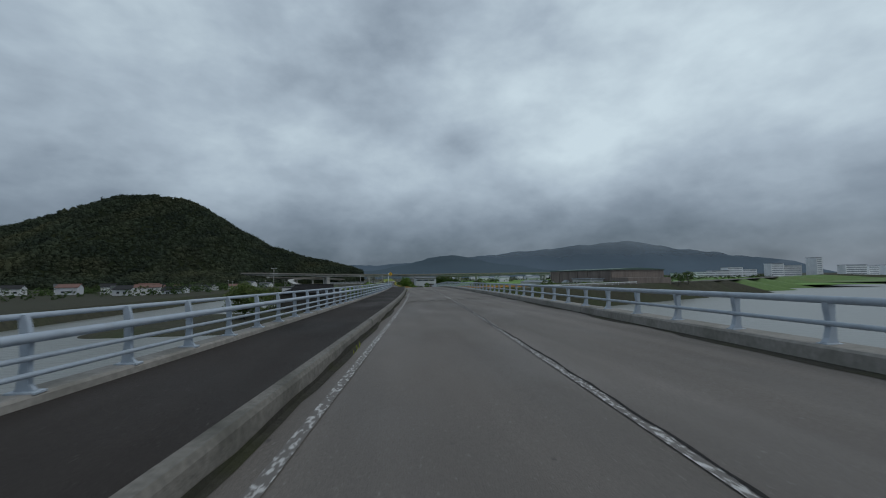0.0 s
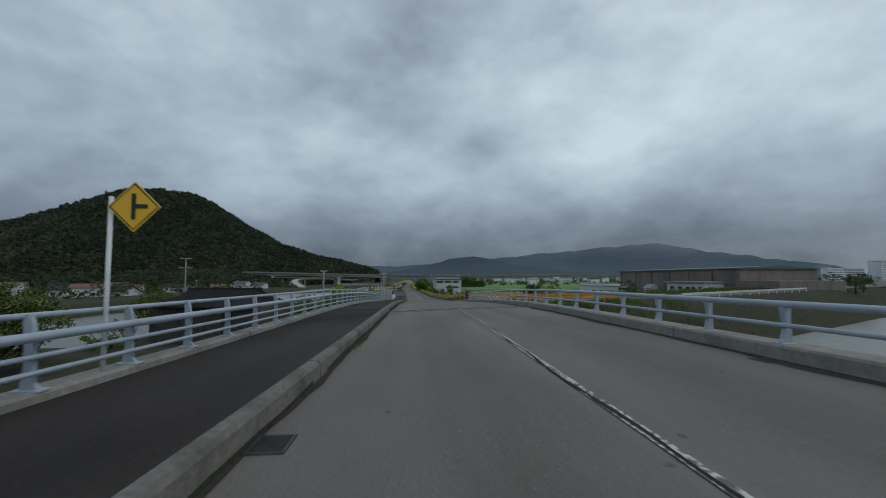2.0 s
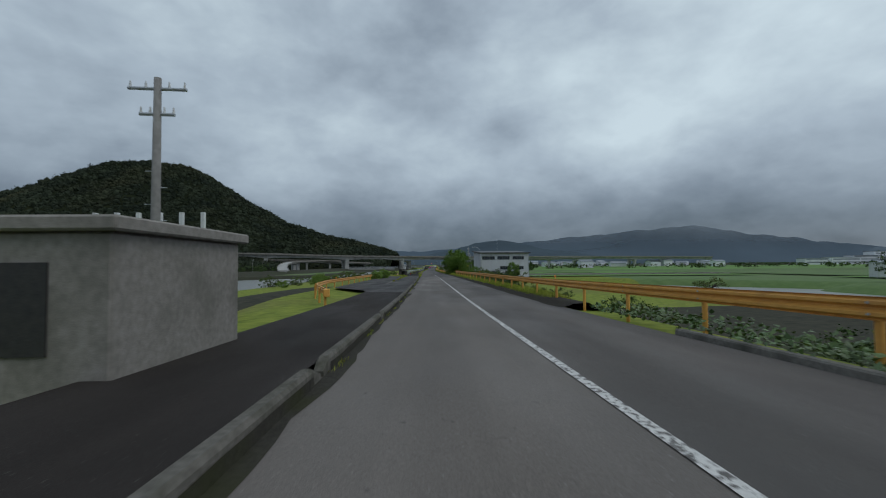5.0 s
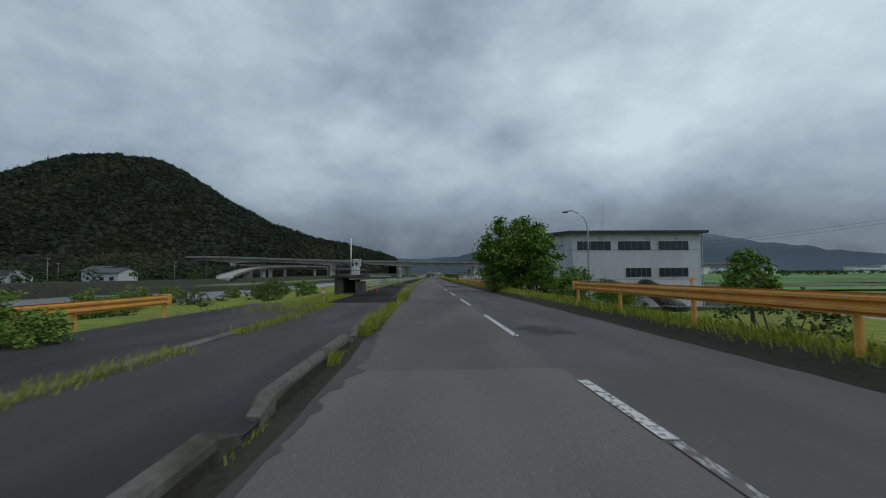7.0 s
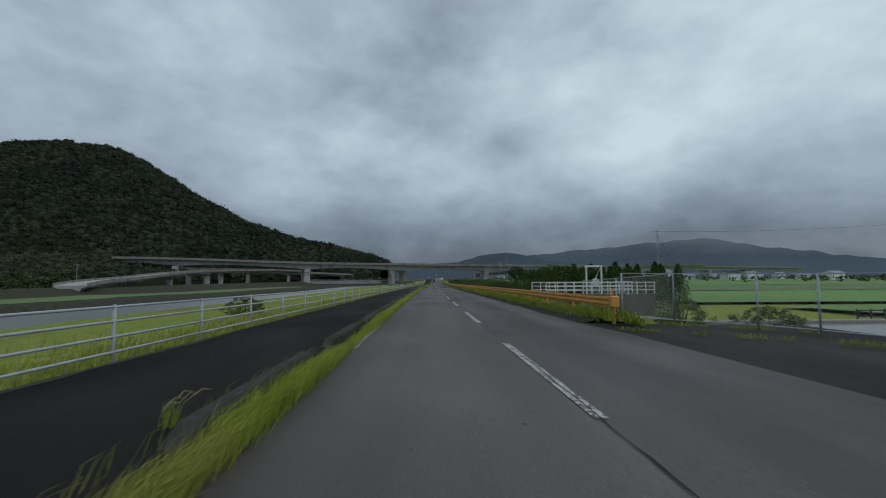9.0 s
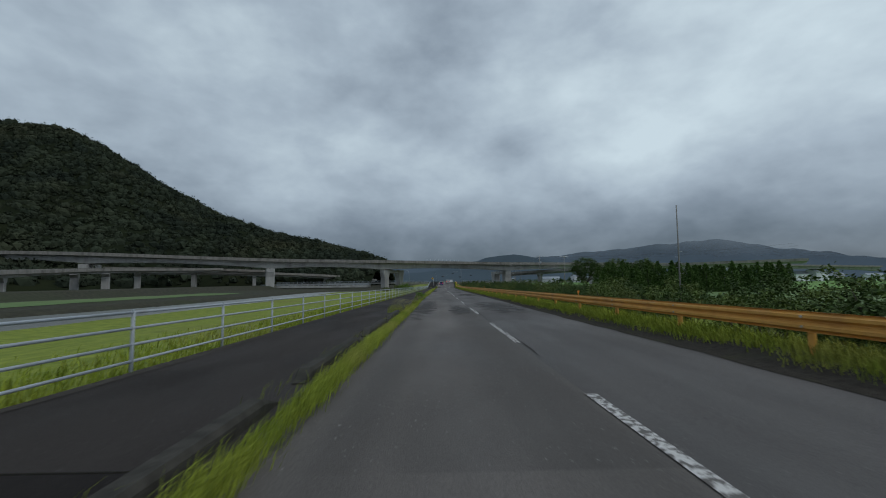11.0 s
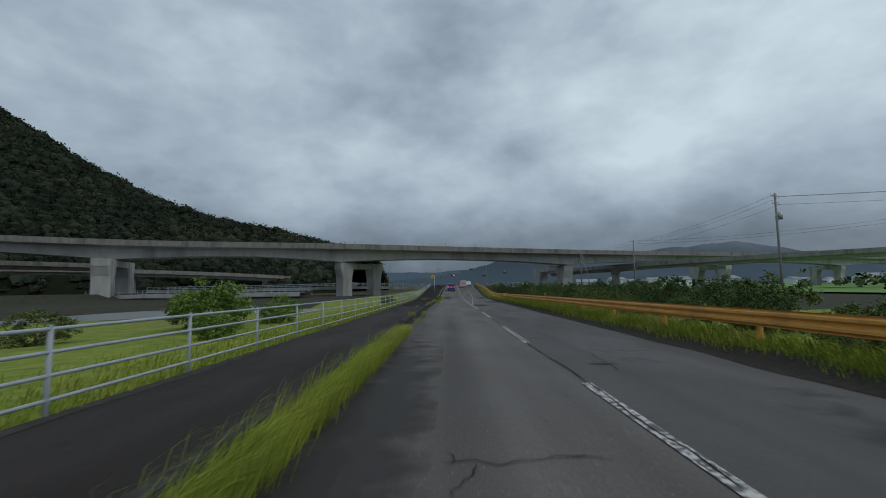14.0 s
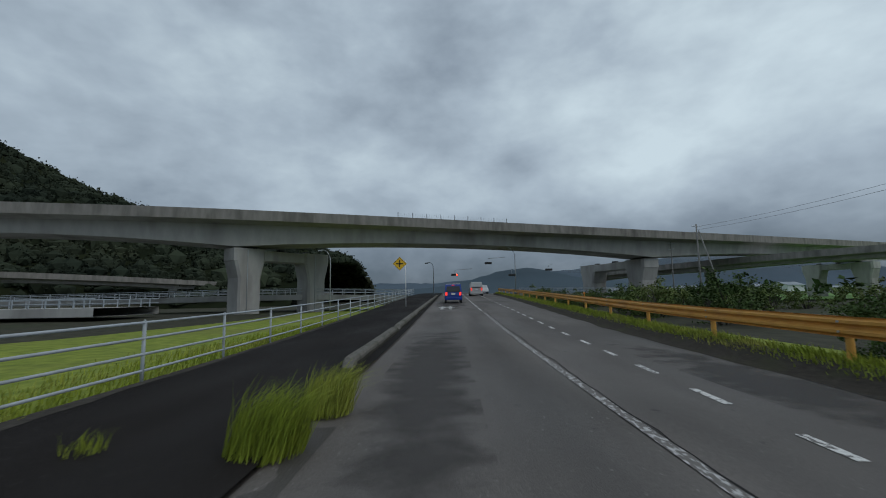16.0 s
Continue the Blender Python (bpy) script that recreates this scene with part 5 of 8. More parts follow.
def viaduct(name, pts, width, deep, haunch, parapet, label, girder=0.55):
    """A concrete girder bridge over the piers at pts, (x, y, z of the girder's underside at the pier)."""
    line = catmull(pts, 10)
    root = thing(name, tuple(line[0]), label, "overpass", "concrete overpasses")
    o = line[0]
    rows, sides = [], {-1: [], 1: []}
    h = width / 2
    for i, p in enumerate(line):
        d = line[min(i + 1, len(line) - 1)] - line[max(i - 1, 0)]
        d.z = 0
        s = d.normalized().cross(Vector((0, 0, 1)))
        u = (i % 10) / 10.0
        rise = haunch * (1 - abs(2 * u - 1) ** 2)
        top = deep
        sec = [(-h, top - 0.30), (-h * 0.98, top), (h * 0.98, top), (h, top - 0.30), (h * 0.95, top - 0.38), (h * girder * 1.12, top - 0.75), (h * girder, rise), (-h * girder, rise), (-h * girder * 1.12, top - 0.75), (-h * 0.95, top - 0.38)]
        rows.append([tuple(p - o + s * a + Vector((0, 0, b))) for a, b in sec])
        for side in (-1, 1):
            sides[side].append([tuple(p - o + s * (side * a) + Vector((0, 0, b))) for a, b in ((h + 0.03, top - 0.45), (h + 0.03, top + parapet), (h - 0.2, top + parapet), (h - 0.2, top - 0.1))])
    for part_rows, nm in ((rows, "girder"), (sides[-1], "parapet"), (sides[1], "parapet")):
        g = Geo()
        n = len(part_rows[0])
        g.add([q for r in part_rows for q in r], [(k * n + i, k * n + n + i, k * n + n + (i + 1) % n, k * n + (i + 1) % n) for k in range(len(part_rows) - 1) for i in range(n)] + [tuple(range(n)), tuple(range(len(part_rows) * n - 1, len(part_rows) * n - n - 1, -1))])
        put(nm, g, M_PARAPET if nm == "parapet" else M_DECK, root)
    return root, line


def portal_pier(near, far, top_z, base_z, w, label):
    """Two flared columns joined by a cross beam."""
    near, far = Vector((near[0], near[1])), Vector((far[0], far[1]))
    mid = (near + far) / 2
    d = far - near
    yaw = math.atan2(d.y, d.x) - math.pi / 2
    half = d.length / 2
    pier = thing("overpass_pier", Matrix.Translation((mid.x, mid.y, base_z)) @ Matrix.Rotation(yaw, 4, "Z"), label, "bridge pier", "overpass piers")
    h = top_z - base_z
    for s in (-1, 1):
        secs = [(-1.0, w, w), (h - 4.4, w, w), (h - 4.3, w * 1.0, w), (h - 1.9, w, w * 1.35), (h - 1.8, w, w * 1.42), (h, w, w * 1.42)]
        g = Geo().sweep([(-0.5, -0.42), (-0.42, -0.5), (0.42, -0.5), (0.5, -0.42), (0.5, 0.42), (0.42, 0.5), (-0.42, 0.5), (-0.5, 0.42)], list(range(len(secs))), lambda u, v, k: (u * secs[k][1], s * half + v * secs[k][2], secs[k][0]))
        col = put("column", g, M_DECK, pier)
        g = Geo().tube([(w * 0.5 + 0.06, s * half - 0.5, 0.0), (w * 0.5 + 0.06, s * half - 0.5, h - 0.2)], 0.06, 6)
        put("drain_pipe", g, M_GALV, col, smooth=True)
    put("cross_beam", Geo().box(-w * 0.42, -half + w * 0.6, h - 1.7, w * 0.42, half - w * 0.6, h - 0.10, 0.06), M_DECK, pier)
    for s in (-1, 0, 1):
        put("bearing", Geo().box(-0.5, s * half * 0.8 - 0.45, h - 0.1, 0.5, s * half * 0.8 + 0.45, h + 0.35, 0.04), M_STEELDARK, pier)
    return pier


viaduct("overpass", DECK, 11.0, 3.9, 1.3, 1.0, "long grey concrete overpass crossing the road")
PIER = "weathered concrete portal pier under the overpass"
portal_pier((-86.5, 611.5), (-92.5, 626.0), 2.0, -8.6, 4.0, PIER)
portal_pier((-31.9, 630.5), (-25.0, 640.0), 1.3, -9.6, 3.4, PIER)
portal_pier((38.0, 655.5), (33.5, 671.0), 0.7, -8.6, 4.0, PIER)
portal_pier((110, 683), (106, 694), 1.2, -8.6, 3.6, PIER)
portal_pier((-160, 589), (-163, 599), 4.0, -8.6, 3.2, PIER)
portal_pier((190, 720), (187, 730), 1.6, -8.6, 3.2, PIER)
portal_pier((280, 758), (277, 768), 1.6, -8.6, 3.2, PIER)


def wall_pier(x, y, yaw, top, base, w, d, label):
    p = thing("ramp_pier", Matrix.Translation((x, y, base)) @ Matrix.Rotation(yaw, 4, "Z"), label, "bridge pier", "ramp piers")
    h = top - base
    g = Geo().box(-d / 2, -w / 2, -1.0, d / 2, w / 2, h - 1.2, 0.08)
    put("column", g, M_DECK, p)
    g = Geo().sweep([(-w / 2, h - 1.25), (w / 2, h - 1.25), (w * 0.85, h - 0.3), (w * 0.85, h), (-w * 0.85, h), (-w * 0.85, h - 0.3)], [-d * 0.52, d * 0.52], lambda u, v, k: (k, u, v))
    put("pier_cap", g, M_DECK, p)


# lower ramps between the overpass and the hill
RAMP_A = [(-86, 424, -7.0), (-91, 437, -6.2), (-101, 466, -5.1), (-113, 506, -3.2), (-121, 548, -1.4), (-120, 580, -0.6), (-108, 604, 0.2)]
viaduct("ramp_bridge", RAMP_A, 6.5, 1.4, 0.3, 0.55, "curved concrete ramp bridge beside the hill")
for x, y, z, w in [p + (2.6,) for p in RAMP_A[1:4]] + [(-127, 545, -1.5, 3.4), (-121, 551, -1.2, 6.5), (-123, 570, -0.8, 3.0)]:
    wall_pier(x, y, 0.6, z, -8.6, w, 2.2, "short concrete pier under the ramp")
RAMP_B = [(-205, 641, 0.7), (-170, 645, 0.2), (-115, 660, -1.0), (-80, 690, -2.6), (-66, 730, -4.2), (-62, 780, -5.4)]
viaduct("ramp_bridge", RAMP_B, 8.0, 1.7, 0.3, 0.9, "curved concrete ramp bridge beside the hill")
for x, y, z in RAMP_B[1:5]:
    wall_pier(x, y, 0.4, z, -8.4, 2.6, 2.0, "short concrete pier under the ramp")
RAMP_C = [(-200, 609, 1.6), (-175, 612, 1.2), (-130, 622, 0.5), (-100, 640, -0.4)]
viaduct("ramp_bridge", RAMP_C, 7.5, 1.6, 0.3, 0.8, "concrete ramp bridge joining the overpass")
for x, y, z in RAMP_C[1:3]:
    wall_pier(x, y, 0.2, z, -8.4, 2.6, 2.0, "short concrete pier under the ramp")
# slip road to the right of the overpass
RAMP_D = [(46, 700, -2.0), (62, 672, -1.2), (86, 646, -0.3), (125, 625, 0.9), (180, 610, 2.2)]
viaduct("ramp_bridge", RAMP_D, 8.0, 1.6, 0.3, 0.9, "concrete slip road bridge above the scrub")
for x, y, z in RAMP_D[1:4]:
    wall_pier(x, y, -0.6, z, -8.4, 2.8, 2.2, "short concrete pier under the ramp")
# low river bridge at the junction
LOW = [(-92, 640, -5.9), (-60, 641, -5.7), (-30, 643, -5.4), (-9, 647, -5.8), (20, 651, -5.8), (45, 657, -6.0)]


def low_bridge(pts, label):
    line = catmull(pts, 6)
    o = line[0]
    root = thing("river_bridge", tuple(o), label, "bridge")
    g = Geo()
    rows = [[tuple(p - o + Vector((0, a, b))) for a, b in ((-5, 0), (-5, -0.9), (5, -0.9), (5, 0))] for p in line]
    n = 4
    g.add([q for r in rows for q in r], [(k * n + i, k * n + n + i, k * n + n + (i + 1) % n, k * n + (i + 1) % n) for k in range(len(rows) - 1) for i in range(n)])
    put("slab", g, M_DECK, root)
    for side in (-4.9, 4.9):
        for z in (0.45, 0.95):
            put("rail", Geo().tube([tuple(p - o + Vector((0, side, z))) for p in line], 0.06, 6), M_GREYRAIL, root)
        for p, q in zip(line, line[1:]):
            for k in range(2):
                m = p.lerp(q, k / 2) - o
                put("post", LOWPOST, parent=root, at=m + Vector((0, side, 0)))


LOWPOST = Geo().box(-0.06, -0.06, -0.05, 0.06, 0.06, 1.0, 0.01).mesh("post", M_GREYRAIL)
low_bridge([p for p in LOW if p[0] < 0], "low river bridge with grey railings at the junction")
low_bridge([(12, 655, -5.7), (30, 658, -5.9), (52, 664, -6.1)], "low side bridge with grey railings near the junction")
low_bridge([(-92, 618, -6.9), (-60, 617, -6.8), (-38, 616, -6.8)], "low foot bridge with pale rails over the river")
# mesh screen on the overpass parapet
scr = thing("mesh_screen", (-9.5, 634.3, 5.4), "tall wire mesh screen on the overpass parapet", "screen")
for k in range(9):
    x = k * 2.25
    put("post", Geo().box(-0.06, -0.06, -0.6, 0.06, 0.06, 1.9), M_GALV, scr, (x, x * 0.325, -0.04 * k))
for k in range(8):
    g = Geo()
    for i in range(7):
        x = k * 2.25 + 0.28 * i + 0.15
        g.box(x, x * 0.325 - 0.006, 0.1 - 0.018 * x, x + 0.02, x * 0.325 + 0.006, 1.8 - 0.018 * x)
    put("mesh_panel", g, M_GALV, scr)

# ---- plants ----
M_LEAF = material("broad_leaves", (0.098, 0.182, 0.034), (0.163, 0.267, 0.052), 0.9, 0.75, (0.17, 0.22, 0.055), 0.5, 0.5, 0.0, 30, island=0.45, spec=0.15)
M_LEAFBRIGHT = material("bright_leaves", (0.125, 0.215, 0.040), (0.19, 0.29, 0.06), 0.9, 0.7, (0.23, 0.28, 0.08), 0.5, 0.5, 0.0, 30, island=0.4, spec=0.15)
M_LEAFDARK = material("dark_leaves", (0.042, 0.074, 0.024), (0.072, 0.112, 0.036), 0.8, 0.8, (0.085, 0.108, 0.040), 0.3, 0.6, 0.0, 30, island=0.45, spec=0.12)
M_CONIFER = material("conifer_needles", (0.060, 0.110, 0.030), (0.10, 0.165, 0.045), 0.8, 0.8, (0.11, 0.15, 0.05), 0.3, 0.6, 0.0, 30, island=0.4, spec=0.12)
M_LEAFSCRUB = material("scrub_leaves", (0.075, 0.115, 0.032), (0.125, 0.165, 0.05), 0.6, 0.8, (0.15, 0.15, 0.066), 0.25, 0.6, 0.0, 30, island=0.45, spec=0.12)
M_VINE = material("vine_leaves", (0.065, 0.12, 0.035), (0.10, 0.165, 0.055), 1.2, 0.55, (0.16, 0.19, 0.10), 0.8, 0.6, 0.0, 30, island=0.45)
M_BARK = material("bark", (0.05, 0.042, 0.034), (0.09, 0.078, 0.065), 14, 0.9, None, bump=0.6, bscale=25)
M_TWIG = material("dry_twig", (0.12, 0.10, 0.085), (0.17, 0.15, 0.13), 14, 0.9, None)


def leaf(geo, p, size, rnd, droop=0.25, long=1.5):
    """One bent leaf of two faces."""
    d = Vector((rnd.gauss(0, 1), rnd.gauss(0, 1), rnd.gauss(0, 0.7) - droop)).normalized()
    n = Vector((rnd.gauss(0, 0.6), rnd.gauss(0, 0.6), 1.0)).normalized()
    s = d.cross(n).normalized() * size * 0.5
    t = d * size * long
    b = Vector(p)
    up = n * size * 0.12
    geo.add([tuple(b), tuple(b + t * 0.5 + s - up), tuple(b + t), tuple(b + t * 0.5 - s - up)], [(0, 1, 2), (0, 2, 3)])


def crown(geo, rnd, centre, rad, clumps, per, size, flat=1.0, long=1.5, hollow=0.35):
    """Leaf clumps on an uneven ellipsoid, open in places."""
    for _ in range(clumps):
        while True:
            v = Vector((rnd.uniform(-1, 1), rnd.uniform(-1, 1), rnd.uniform(-1, 1)))
            if hollow < v.length < 1.0:
                break
        wob = 1.0 + 0.28 * noise.noise(v * 2.2 + Vector(centre) * 0.13)
        c = Vector(centre) + Vector((v.x * rad[0], v.y * rad[1], v.z * rad[2])) * wob
        r = rnd.uniform(0.25, 0.5) * min(rad) * 0.6
        for _ in range(per):
            q = Vector((rnd.gauss(0, 0.5), rnd.gauss(0, 0.5), rnd.gauss(0, 0.32 * flat))) * r
            leaf(geo, c + q, size * rnd.uniform(0.6, 1.25), rnd, long=long)


def limbs(geo, rnd, base, tips, r0):
    for tip in tips:
        a, b = Vector(base), Vector(tip)
        m = a.lerp(b, 0.45) + Vector((rnd.uniform(-0.2, 0.2), rnd.uniform(-0.2, 0.2), 0.15)) * (b - a).length * 0.25
        geo.tube([a, a.lerp(m, 0.5), m, m.lerp(b, 0.55), b], r0, 6, r0 * 0.15)


def bush_mesh(seed, rad, clumps, per, size, mat, stems=7, long=1.5, hollow=0.35):
    rnd = random.Random(seed)
    t = Geo()
    limbs(t, rnd, (0, 0, -0.3), [(rad[0] * rnd.uniform(-0.7, 0.7), rad[1] * rnd.uniform(-0.7, 0.7), rad[2] * rnd.uniform(0.7, 1.6)) for _ in range(stems)], 0.035 * max(rad))
    c = Geo()
    crown(c, rnd, (0, 0, rad[2] * 0.85), rad, clumps, per, size, long=long, hollow=hollow)
    return t.mesh("stem", M_BARK), c.mesh("foliage", mat)


def bush(meshes, at, label, group="", scale=1.0, yaw=0.0, category="bush", name="bush"):
    root = thing(name, Matrix.Translation(at) @ Matrix.Rotation(yaw, 4, "Z") @ Matrix.Scale(scale, 4), label, category, group)
    put("stem", meshes[0], parent=root)
    put("foliage", meshes[1], parent=root)
    return root


def tree(at, height, rad, seed, clumps, per, size, mat, label, trunk_r=0.16, lean=(0, 0), fork=0.3, name="tree"):
    rnd = random.Random(seed)
    root = thing(name, at, label, "tree")
    t = Geo()
    top = Vector((lean[0], lean[1], height * fork))
    t.tube([(0, 0, -0.4), (lean[0] * 0.3, lean[1] * 0.3, height * fork * 0.5), top], trunk_r * 1.25, 9, trunk_r)
    tips = [Vector((rad[0] * 0.75 * math.cos(a), rad[1] * 0.75 * math.sin(a), height * rnd.uniform(0.45, 0.92))) for a in [rnd.uniform(0, 6.28) for _ in range(12)]]
    limbs(t, rnd, top, tips, trunk_r * 0.62)
    put("trunk", t, M_BARK, root, smooth=True)
    c = Geo()
    crown(c, rnd, (lean[0], lean[1], height - rad[2]), rad, clumps, per, size)
    put("crown", c, mat, root)
    return root


def gz(x, y):
    return ground_z(x, y)


# tree at the pump house, with its lower companions
tree((xc(283) + 5.9, 283.0, gz(xc(283) + 5.9, 283.0)), 6.4, (3.6, 3.2, 2.8), 11, 210, 130, 0.17, M_LEAF, "dense broad-leaved green tree beside the road", 0.15, (0.2, 0.0), 0.18)
B1 = bush_mesh(21, (2.3, 2.0, 1.6), 85, 90, 0.12, M_LEAF)
B1L = bush_mesh(26, (2.3, 2.0, 1.6), 85, 90, 0.12, M_LEAFBRIGHT)
B2L = bush_mesh(27, (1.6, 1.4, 1.2), 70, 60, 0.17, M_LEAFBRIGHT)
B2 = bush_mesh(22, (1.6, 1.4, 1.2), 60, 80, 0.10, M_LEAF)
B3 = bush_mesh(23, (2.6, 2.2, 1.5), 85, 85, 0.10, M_LEAFSCRUB)
B4 = bush_mesh(24, (2.2, 2.4, 1.9), 85, 85, 0.10, M_LEAFDARK)
B5 = bush_mesh(25, (3.0, 2.6, 2.0), 90, 90, 0.11, M_LEAFSCRUB)
# sparser meshes for scrub that stays far off
B4F = bush_mesh(28, (2.2, 2.4, 1.9), 50, 52, 0.15, M_LEAFDARK)
B5F = bush_mesh(29, (3.0, 2.6, 2.0), 52, 54, 0.16, M_LEAFSCRUB)
GB = "leafy green bush on the road bank"
bush(B1, (xc(283) + 4.6, 282.2, rz(283) - 0.5), GB, "bank bushes", 0.75, 2.7)
bush(B1, (xc(283) + 7.6, 282.4, rz(283) - 0.6), GB, "bank bushes", 0.95, 4.1)
bush(B1, (xc(281) + 10.6, 281.5, rz(281) - 1.2), "spreading pale green bush below the tree", scale=1.15)
bush(B2, (xc(279) + 9.0, 279.5, rz(279) - 0.7), GB, "bank bushes", 1.1, 1.0)
bush(B2, (xc(290) + 5.8, 288.5, rz(288) - 0.3), GB, "bank bushes", 0.9, 2.0)
bush(B1, (xc(277) + 12.6, 277.5, rz(277) - 1.7), GB, "bank bushes", 0.9, 0.4)
# leafy bush over the left guard rail
bush(B1L, (xc(247) - 10.0, 247.5, rz(247) - 0.2), "bright green bush leaning over the yellow rail", "rail bushes", 0.55, 0.3)
bush(B1L, (xc(255) - 10.6, 254.6, rz(255) - 0.4), "bright green bush leaning over the yellow rail", "rail bushes", 0.48, 5.0)
bush(B1L, (xc(251) - 10.4, 250.8, rz(251) - 0.2), "bright green bush leaning over the yellow rail", "rail bushes", 0.6, 1.8)
bush(B2L, (xc(243) - 10.8, 243.5, rz(243) - 0.3), "bright green bush leaning over the yellow rail", "rail bushes", 0.6, 2.6)
bush(B2L, (xc(437.5) - 3.6, 438.7, rz(437) - 0.02), "broad-leaved green weed shrub growing on the kerb", "kerb shrubs", 0.31, 0.7)
bush(B2L, (xc(436) - 3.7, 437.7, rz(436) - 0.05), "broad-leaved green weed shrub growing on the kerb", "kerb shrubs", 0.15, 2.2)
bush(B2L, (xc(435) - 3.75, 437.0, rz(435) - 0.05), "broad-leaved green weed shrub growing on the kerb", "kerb shrubs", 0.12, 4.0)
for k, (u, y, q) in enumerate(((-12.5, 526, 0.75), (-14.5, 529, 0.7), (-11.0, 530, 0.5), (-17.5, 523, 0.5), (-10.2, 522, 0.35), (-9.6, 560, 0.35), (-10.0, 563, 0.4), (-12.0, 309, 0.55), (-14.5, 318, 0.5), (-11.5, 345, 0.4), (-17.0, 300, 0.7), (-20.0, 296, 0.8))):
    bush(B3 if k % 2 else B1L, (xc(y) + u, y, gz(xc(y) + u, y) - 0.1), "low green shrub on the grassy bank behind the fence", "bank shrubs", q, k * 1.1)
for k in range(22):
    y = 258 + 3.6 * k
    x = -29 - 4 * math.sin(k * 1.7)
    bush(B5F if k % 3 else B1L, (x, y, gz(x, y) - 0.1), "tangled green scrub along the water's edge", "waterside scrub", 0.55 + 0.25 * math.sin(k * 2.3), k * 0.8)
# left of the barrier and the white fence
bush(B1L, (xc(158) - 12.5, 158.0, rz(158) - 2.3), "large rounded bright green bush behind the white fence", "fence bushes", 1.5, 0.2)
bush(B1L, (xc(154) - 15.0, 153.0, rz(154) - 2.6), "large rounded bright green bush behind the white fence", "fence bushes", 1.5, 1.2)
bush(B2L, (xc(162) - 10.0, 161.0, rz(158) - 1.6), GB, "fence bushes", 1.1, 0.2)
tree((-8.9, 125.2, gz(-8.9, 125.2)), 0.35 - gz(-8.9, 125.2), (1.7, 1.6, 1.9), 31, 90, 60, 0.14, M_LEAFBRIGHT, "bushy yellow green tree behind the barrier end", 0.12)
tree((-36.9, 106.0, -8.2), 8.4, (4.6, 4.4, 3.4), 32, 230, 70, 0.20, M_LEAFSCRUB, "broad rounded green tree on the river bank", 0.2, fork=0.2)
tree((-38.0, 132.5, -7.4), 6.5, (3.4, 3.3, 2.5), 35, 130, 60, 0.18, M_LEAFSCRUB, "rounded green tree on the river bank", 0.16, fork=0.2)
tree((-20.0, 132.5, -7.3), 4.2, (2.6, 2.4, 1.6), 34, 70, 50, 0.17, M_LEAF, "yellow green tree beside the house", 0.14)
tree((-10.5, 152.0, -7.3), 6.2, (2.4, 2.4, 2.0), 33, 55, 50, 0.15, M_LEAFSCRUB, "small green tree behind the house", 0.13)
for k, (x, y, s) in enumerate(((-11.5, 117, 0.6), (-13, 121, 0.6), (-10.5, 125, 0.65), (-35, 118, 0.9), (-9.8, 121, 0.55), (-12.5, 130, 0.7), (-30, 150, 1.3), (-22, 146, 1.2), (-36, 138, 1.3), (-13, 168, 1.0), (-18, 175, 1.1), (-13.5, 185, 0.9), (-23, 166, 1.2))):
    bush(B5F if k % 2 else B5, (x, y, gz(x, y) - 0.1), "scrubby green bush on the river bank", "river bank bushes", s, k * 1.3)
# bare tree behind the barrier
bare = thing("bare_tree", Matrix.Translation((xc(131) - 9.3, 131.0, -6.0)) @ Matrix.Scale(1.25, 4), "leafless twiggy tree behind the barrier", "tree")
rb = random.Random(41)
t = Geo()
t.tube([(0, 0, -0.4), (0.05, 0, 2.2), (0.12, 0.1, 4.6)], 0.11, 8, 0.07)
put("trunk", t, M_TWIG, bare)
t = Geo()
for k in range(26):
    a = rb.uniform(0, 6.28)
    z0 = rb.uniform(2.2, 4.6)
    p = Vector((0.1, 0.05, z0))
    q = p + Vector((math.cos(a) * rb.uniform(0.4, 0.9), math.sin(a) * rb.uniform(0.4, 0.9), rb.uniform(0.6, 1.7)))
    t.tube([p, p.lerp(q, 0.5) + Vector((0.05, 0, -0.1)), q], 0.03, 5, 0.008)
    for j in range(4):
        w = p.lerp(q, rb.uniform(0.4, 1.0))
        t.tube([w, w + Vector((rb.uniform(-0.3, 0.3), rb.uniform(-0.3, 0.3), rb.uniform(0.15, 0.5)))], 0.012, 4, 0.004)
put("branch", t, M_TWIG, bare)
lv = Geo()
for k in range(160):
    leaf(lv, (rb.gauss(0.1, 0.7), rb.gauss(0, 0.7), rb.uniform(4.2, 6.3)), 0.09, rb)
put("foliage", lv, M_DRYGRASS, bare)

tree((20.9, 273.0, gz(20.9, 273.0)), 4.9, (1.5, 1.5, 1.9), 49, 110, 70, 0.13, M_LEAF, "round bushy green tree behind the guard rail", 0.12, fork=0.2)
